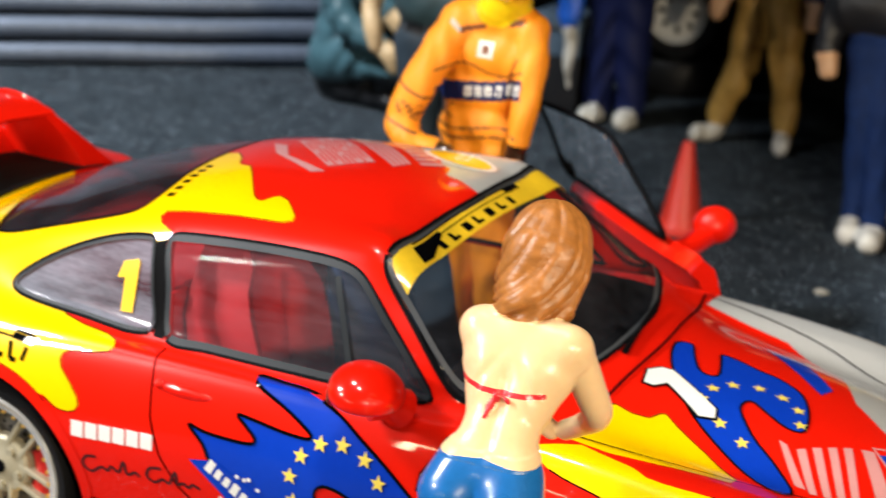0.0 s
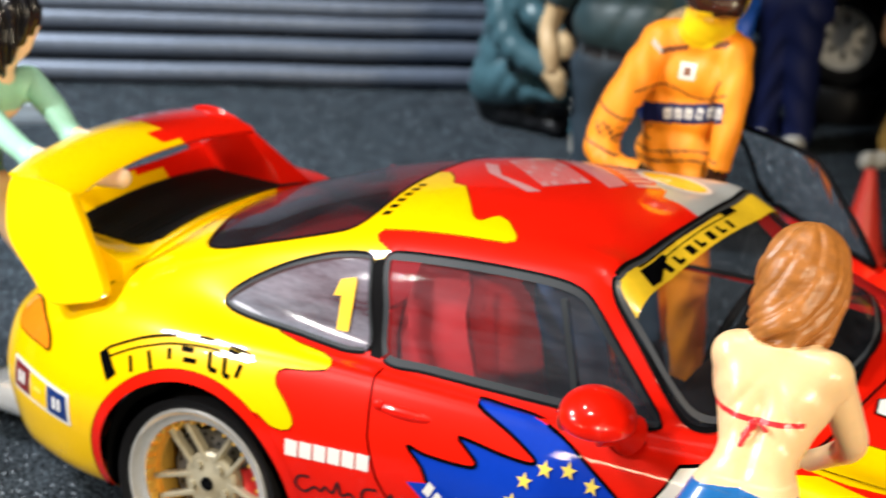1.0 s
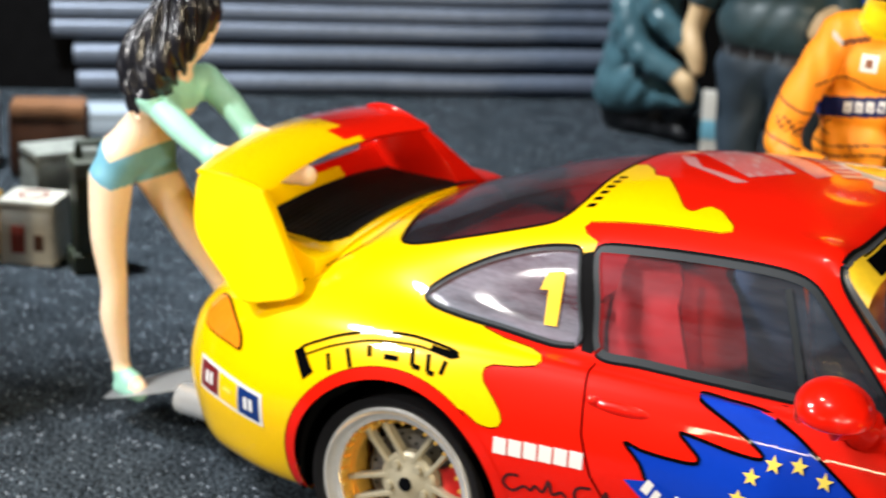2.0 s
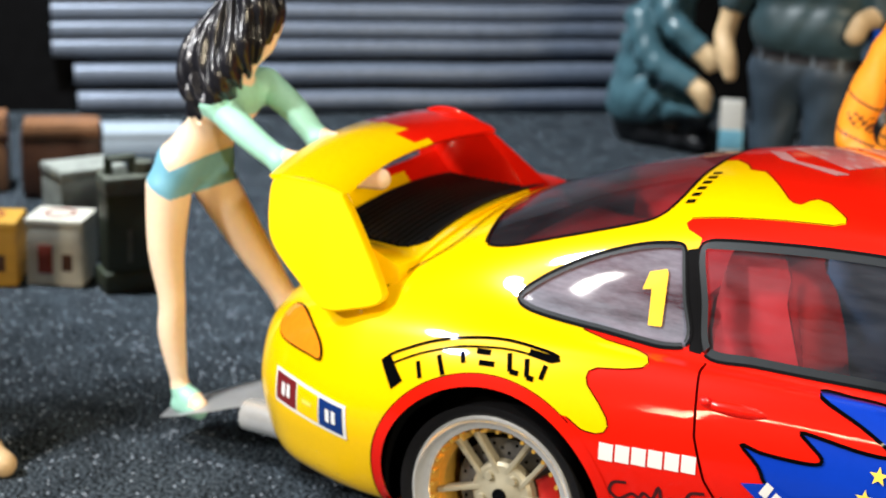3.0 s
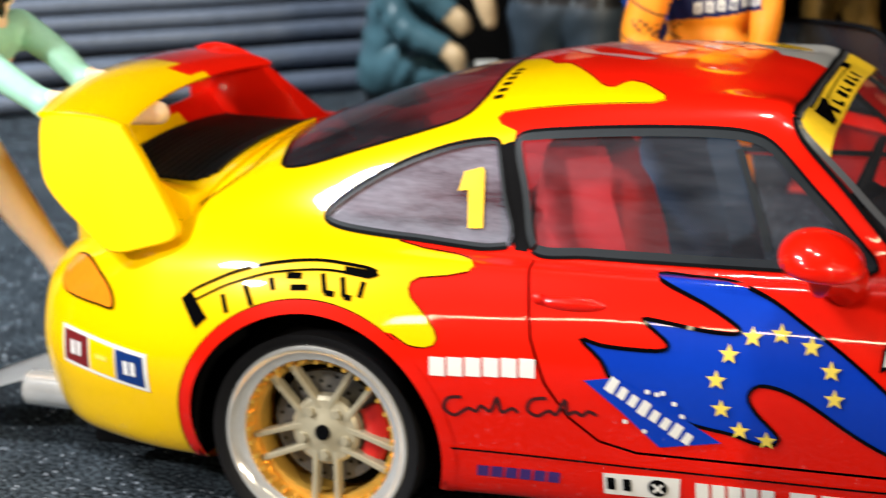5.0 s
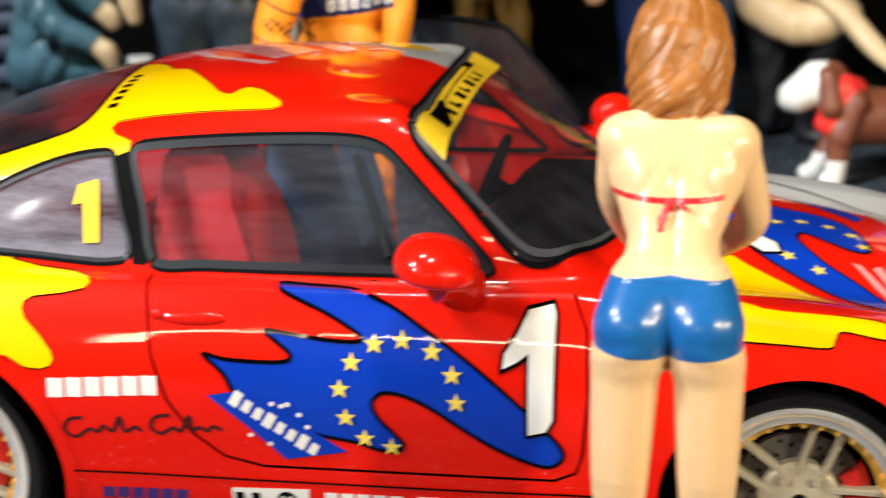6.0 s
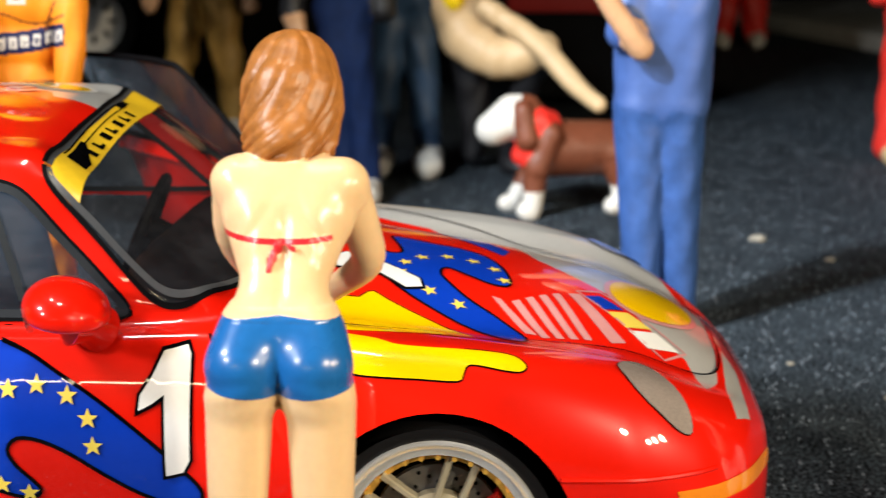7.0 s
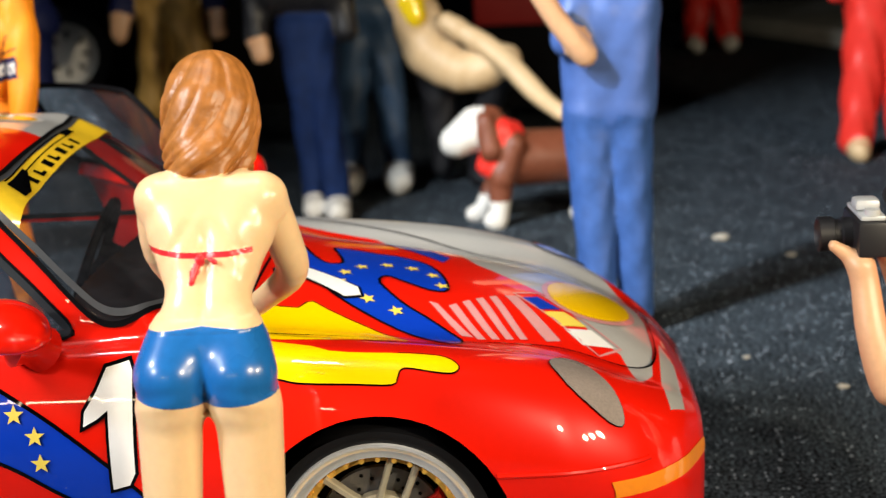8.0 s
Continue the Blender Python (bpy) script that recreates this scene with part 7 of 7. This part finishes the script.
# man in black at the far end
t = chain([(-2.26, -0.85, 0.92, 0.12), (-2.13, -0.88, 0.50, 0.10), (-2.00, -0.90, 0.13, 0.115)], 0) + chain([(-1.95, -0.90, 0.05, 0.055), (-1.83, -0.92, 0.045, 0.05)], 1)
t += chain([(-2.40, -0.85, 0.92, 0.125), (-2.42, -0.85, 0.50, 0.10), (-2.44, -0.85, 0.12, 0.075)], 0) + chain([(-2.44, -0.85, 0.05, 0.055), (-2.33, -0.90, 0.045, 0.05)], 1)
t += [((-2.40, -0.85, 1.0), (-2.25, -0.85, 1.0), 0.14, 0.14, 0), ((-2.43, -0.85, 1.28), (-2.23, -0.85, 1.28), 0.16, 0.16, 0), ((-2.33, -0.85, 1.5), (-2.33, -0.85, 1.62), 0.08, 0.12, 1)]
figurine("man_figurine", t, [BLACKC, CREAM], (-2.33, -0.85, 0), "man figurine in black clothes and tan shoes", voxel=0.014, soft=0.04, ripple=folds(0.004))
# ---- loose things ----
# photographer's camera
cm = thing("photo_camera", (3.62, -0.32, 0.915), "small black camera with a silver top", "camera")
part("camera_body", boxed((3.575, -0.40, 0.915), (3.660, -0.18, 1.015), 0.012), BLACKC, cm)
part("top_plate", boxed((3.583, -0.385, 1.016), (3.652, -0.195, 1.030), 0.006), SILVER, cm, "silver top plate")
part("viewfinder_hump", boxed((3.580, -0.325, 1.030), (3.650, -0.255, 1.062), 0.014), SILVER, cm, "silver viewfinder hump")
part("shutter_dial", lathe(bmesh.new(), [(1.030, 0.001), (1.030, 0.022), (1.046, 0.022), (1.048, 0.001)], (3.617, -0.365, 0), axis="z", n=18), SILVER, cm, "small silver dial", angle=30)
bm = lathe(bmesh.new(), [(-0.0, 0.001), (0.0, 0.046), (0.030, 0.046), (0.034, 0.040), (0.052, 0.040), (0.056, 0.049), (0.095, 0.049), (0.098, 0.042), (0.090, 0.036), (0.075, 0.001)], (0, 0, 0), axis="z", n=28)
bmesh.ops.transform(bm, matrix=Matrix.Translation((3.58, -0.29, 0.962)) @ Matrix.Rotation(radians(-90), 4, "Y"), verts=bm.verts)
part("lens", bm, BLACKC, cm, "black camera lens", angle=30)
cm.location.x += 0.03 * S

# grey plate under the woman's foot
bm = bmesh.new()
rows = []
for u in np.linspace(0, 1, 15):
    w = 0.24 * math.sin(min(1, u * 1.6 + 0.28) * math.pi / 2) * (1 - 0.2 * u)
    cx, cz = -1.56 + 0.76 * u, 0.095 + 0.25 * u + 0.02 * math.sin(u * math.pi)
    rows.append([bm.verts.new((cx, -0.28 + 0.03 * u + w * s, cz + 0.02 * (1 - s * s))) for s in (-1, -0.5, 0, 0.5, 1)])
for a, b in zip(rows, rows[1:]):
    for i in range(4):
        bm.faces.new((a[i], a[i + 1], b[i + 1], b[i]))
bmesh.ops.solidify(bm, geom=list(bm.faces), thickness=0.055)
bmesh.ops.recalc_face_normals(bm, faces=bm.faces)
part("rear_tray", bm, SILVER, car, "grey tapered metal tray under the bumper", angle=50)

# traffic cone
cone = thing("traffic_cone", (0.82, 4.0, 0), "plain red traffic cone on a small base", "traffic cone")
CONE = paint_mat("cone_red", (0.60, 0.03, 0.015), 0.45)
part("cone_base", boxed((0.67, 3.85, 0), (0.97, 4.15, 0.035), 0.012), CONE, cone)
part("cone_body", lathe(bmesh.new(), [(0.035, 0.125), (0.06, 0.115), (0.47, 0.035), (0.50, 0.028), (0.505, 0.001)], (0.82, 4.0, 0), axis="z", n=32), CONE, cone, angle=50)

# spare tyres
def tyre(c, axis, name, label, group="spare tyres beside the mechanics"):
    w = thing(name, (c[0], c[1], 0 if axis == "y" else c[2] - 0.13), label, "tyre", group)
    prof = [(-0.12, 0.215), (-0.13, 0.26), (-0.125, 0.31), (-0.09, 0.33), (0.09, 0.33), (0.125, 0.31), (0.13, 0.26), (0.12, 0.215)]
    part("tyre", lathe(bmesh.new(), prof, c, axis=axis, n=48, closed=True), RUBBER, w, angle=50)
    rim = part("rim", lathe(bmesh.new(), [(-0.125, 0.222), (-0.11, 0.205), (-0.06, 0.195), (-0.05, 0.06), (-0.06, 0.001)], c, axis=axis, n=40), SHOE, w, "white rim", angle=30)
    if axis == "y":
        for k in range(8):
            a = 2 * math.pi * k / 8
            bm = bmesh.new()
            bmesh.ops.create_uvsphere(bm, u_segments=10, v_segments=6, radius=1, matrix=Matrix.Translation((c[0] + 0.13 * math.cos(a), c[1] - 0.062, c[2] + 0.13 * math.sin(a))) @ Matrix.Rotation(-a, 4, "Y") @ Matrix.Diagonal((0.035, 0.012, 0.016, 1)))
            part("rim_hole", bm, DARK, rim)
    return w


tyre((-0.28, 7.30, 0.13), "z", "spare_tyre", "black spare tyre lying flat")
tyre((-0.28, 7.25, 0.59), "y", "spare_tyre", "black spare tyre with white rim standing upright on another")

# tool chest behind the driver
chest = thing("tool_chest", (-0.80, 6.30, 0), "black tool chest with a blue-grey upper drawer", "tool chest")
part("cabinet", boxed((-0.98, 6.12, 0.0), (-0.62, 6.48, 0.37), 0.012), BLACKC, chest)
part("drawer", boxed((-0.975, 6.115, 0.375), (-0.625, 6.475, 0.66), 0.015), paint_mat("chest_blue_grey", (0.10, 0.15, 0.21), 0.5, spread=0.15), chest, "blue-grey upper drawer")
part("drawer_handle", boxed((-0.90, 6.100, 0.56), (-0.70, 6.114, 0.585), 0.005), STEEL, chest, "thin steel drawer handle")

# jerrycan
OLIVE = paint_mat("olive_green", (0.028, 0.038, 0.022), 0.5, spread=0.2, scale=350, bump=0.2)
OLIVE2 = paint_mat("pale_olive", (0.10, 0.11, 0.085), 0.55, spread=0.25, scale=350)
CARD = paint_mat("cream_card", (0.62, 0.60, 0.52), 0.6, spread=0.12, scale=350)
CARDY = paint_mat("yellow_card", (0.50, 0.27, 0.03), 0.6, spread=0.12, scale=350)
LEATHER = paint_mat("brown_leather", (0.06, 0.020, 0.008), 0.5, spread=0.25, scale=300)
LEATHER2 = paint_mat("tan_leather", (0.24, 0.11, 0.05), 0.5, spread=0.2, scale=300)
MARKRED = paint_mat("print_red", (0.26, 0.035, 0.02), 0.6, spread=0.2, scale=400)
PALECASE = paint_mat("pale_case", (0.30, 0.32, 0.29), 0.55, spread=0.3, scale=250)
turn = lambda x, y, a: Matrix.Translation((x, y, 0)) @ Matrix.Rotation(radians(a), 4, "Z")
m = turn(-2.84, 1.05, 54) @ Matrix.Diagonal((0.74, 0.82, 1.0, 1))
jc = thing("jerrycan", (-2.82, 1.05, 0), "olive green metal jerrycan with a paler top", "jerrycan")
part("can_foot", boxed((-0.17, -0.12, 0), (0.17, 0.12, 0.10), 0.02, m), OLIVE, jc)
cb = part("can_body", boxed((-0.145, -0.10, 0.09), (0.145, 0.10, 0.50), 0.03, m), OLIVE, jc)
part("can_rib", boxed((-0.015, -0.108, 0.14), (0.015, -0.09, 0.30), 0.008, m), OLIVE2, cb)
part("can_top", boxed((-0.155, -0.11, 0.46), (0.155, 0.11, 0.55), 0.03, m), OLIVE2, jc, "paler olive top")
part("can_handle", tube(bmesh.new(), [m @ Vector(v) for v in ((-0.10, 0, 0.53), (-0.10, 0, 0.62), (0.05, 0, 0.62), (0.05, 0, 0.53))], 0.025, 10), OLIVE, jc)
part("can_cap", lathe(bmesh.new(), [(0.54, 0.05), (0.60, 0.05), (0.605, 0.001)], m @ Vector((0.11, 0, 0)), axis="z", n=20), OLIVE2, jc, angle=30)


def carton(x, y, a, lo, hi, mat, label, marks=True, base=0.0):
    m = turn(x, y, a)
    c = thing("carton", (x, y, base), label, "carton", "cartons beside the jerrycan")
    body_ = part("carton_body", boxed(lo, hi, 0.018, m), mat, c)
    part("carton_lid", boxed((lo[0] - 0.004, lo[1] - 0.004, hi[2] - 0.05), (hi[0] + 0.004, hi[1] + 0.004, hi[2] + 0.004), 0.015, m), mat, c)
    if marks:
        h = hi[2] - lo[2]
        part("red_mark", boxed((lo[0] * 0.55, lo[1] - 0.008, lo[2] + 0.2 * h), (lo[0] * 0.05, lo[1] + 0.004, lo[2] + 0.62 * h), 0.002, m), MARKRED, body_, "dark red printed square")
        part("dark_mark", boxed((hi[0] * 0.3, lo[1] - 0.008, lo[2] + 0.25 * h), (hi[0] * 0.65, lo[1] + 0.004, lo[2] + 0.5 * h), 0.002, m), LEATHER, body_)
        part("top_mark", lathe(bmesh.new(), [(hi[2] + 0.005, 0.06), (hi[2] + 0.009, 0.06), (hi[2] + 0.009, 0.075), (hi[2] + 0.005, 0.075)], m @ Vector((0, 0, 0)), axis="z", n=24, closed=True), MARKRED, body_, "round red print")


carton(-3.16, 0.98, 22, (-0.135, -0.12, 0), (0.135, 0.12, 0.32), CARD, "cream carton with red and dark printed squares")
carton(-3.44, 0.80, 30, (-0.15, -0.13, 0), (0.15, 0.13, 0.31), CARDY, "yellow carton with red printed mark")
carton(-3.36, 1.36, 62, (-0.15, -0.13, 0), (0.19, 0.13, 0.46), PALECASE, "worn pale grey-green case", marks=False)
carton(-4.60, 3.30, 38, (-0.34, -0.15, 0), (0.34, 0.15, 0.15), paint_mat("white_card", (0.42, 0.50, 0.58), 0.6), "white carton against the shutter", marks=False)
m = turn(-4.22, 2.25, 38)
bag = thing("leather_bag", (-4.22, 2.25, 0), "brown leather bag with a folded top", "bag")
part("bag_body", boxed((-0.22, -0.14, 0), (0.22, 0.14, 0.40), 0.05, m), LEATHER, bag)
part("bag_flap", boxed((-0.21, -0.15, 0.34), (0.21, 0.10, 0.43), 0.03, m), LEATHER2, bag)
m = turn(-4.70, 2.05, 38)
case_ = thing("suitcase", (-4.70, 2.05, 0), "tan leather suitcase standing upright", "suitcase")
part("case_body", boxed((-0.20, -0.12, 0), (0.20, 0.12, 0.44), 0.03, m), LEATHER2, case_)
part("case_strap", boxed((-0.205, -0.125, 0.30), (0.205, 0.125, 0.34), 0.004, m), LEATHER, case_)

# white paper bag between the men
m = turn(-1.33, 5.12, 20)
pb = thing("paper_bag", (-1.33, 5.12, 0), "white paper bag with a pale blue band", "paper bag")
bm = boxed((-0.07, -0.045, 0), (0.07, 0.045, 0.42), 0.008, m)
for v in bm.verts:
    v.co.x += 0.012 * math.sin(v.co.z * 9)
part("bag_body", bm, SHOE, pb)
part("bag_band", boxed((-0.073, -0.049, 0.12), (0.073, 0.049, 0.24), 0.004, m), PALEBLUE, pb, "pale blue band")

# low dark platform far behind
bm = boxed((4.6, 12.3, 0), (9.5, 16.0, 0.16), 0.03, Matrix.Translation((4.6, 12.3, 0)) @ Matrix.Rotation(radians(-62), 4, "Z") @ Matrix.Translation((-4.6, -12.3, 0)))
solid("platform", bm, paint_mat("platform_grey", (0.50, 0.52, 0.50), 0.6, spread=0.2, scale=200), (5.2, 11.5, 0), "low dark grey display platform", "platform", kind="structure")

# small pebbles on the asphalt
PEBBLE = paint_mat("pebble", (0.35, 0.32, 0.26), 0.8, spread=0.3)
rng = random.Random(4)
for x, y, r in ((3.762, 3.55, 0.035), (4.05, 3.18, 0.02), (3.35, 2.9, 0.015), (3.9, 1.2, 0.018), (3.6, 1.6, 0.012), (1.75, 3.4, 0.03)):
    bm = bmesh.new()
    bmesh.ops.create_icosphere(bm, subdivisions=2, radius=r, matrix=Matrix.Translation((x, y, r * 0.45)) @ Matrix.Diagonal((1.3, 0.9, 0.5, 1)))
    for v in bm.verts:
        v.co += Vector((rng.uniform(-1, 1), rng.uniform(-1, 1), rng.uniform(-1, 1))) * r * 0.12
    solid("pebble", bm, PEBBLE, (x, y, 0), "small pale pebble on the asphalt", "pebble", "pebbles on the asphalt")

# red tool cart behind the squatting man
CARTRED = paint_mat("cart_red", (0.30, 0.012, 0.010), 0.5)
cart = thing("tool_cart", (3.1, 6.9, 0), "red tool cart on small dark wheels", "tool cart")
part("cart_body", boxed((2.55, 6.75, 0.72), (3.65, 7.25, 1.15), 0.05), CARTRED, cart)
part("cart_tray", boxed((2.52, 6.72, 1.15), (3.68, 7.28, 1.20), 0.02), DARK, cart)
part("cart_frame", boxed((2.58, 6.78, 0.16), (3.62, 7.22, 0.725), 0.03), DARK, cart)
for x in (2.7, 3.5):
    for y in (6.82, 7.18):
        part("cart_wheel", lathe(bmesh.new(), [(-0.03, 0.001), (-0.03, 0.085), (0.03, 0.085), (0.03, 0.001)], (x, y, 0.085), n=20), RUBBER, cart, angle=30)
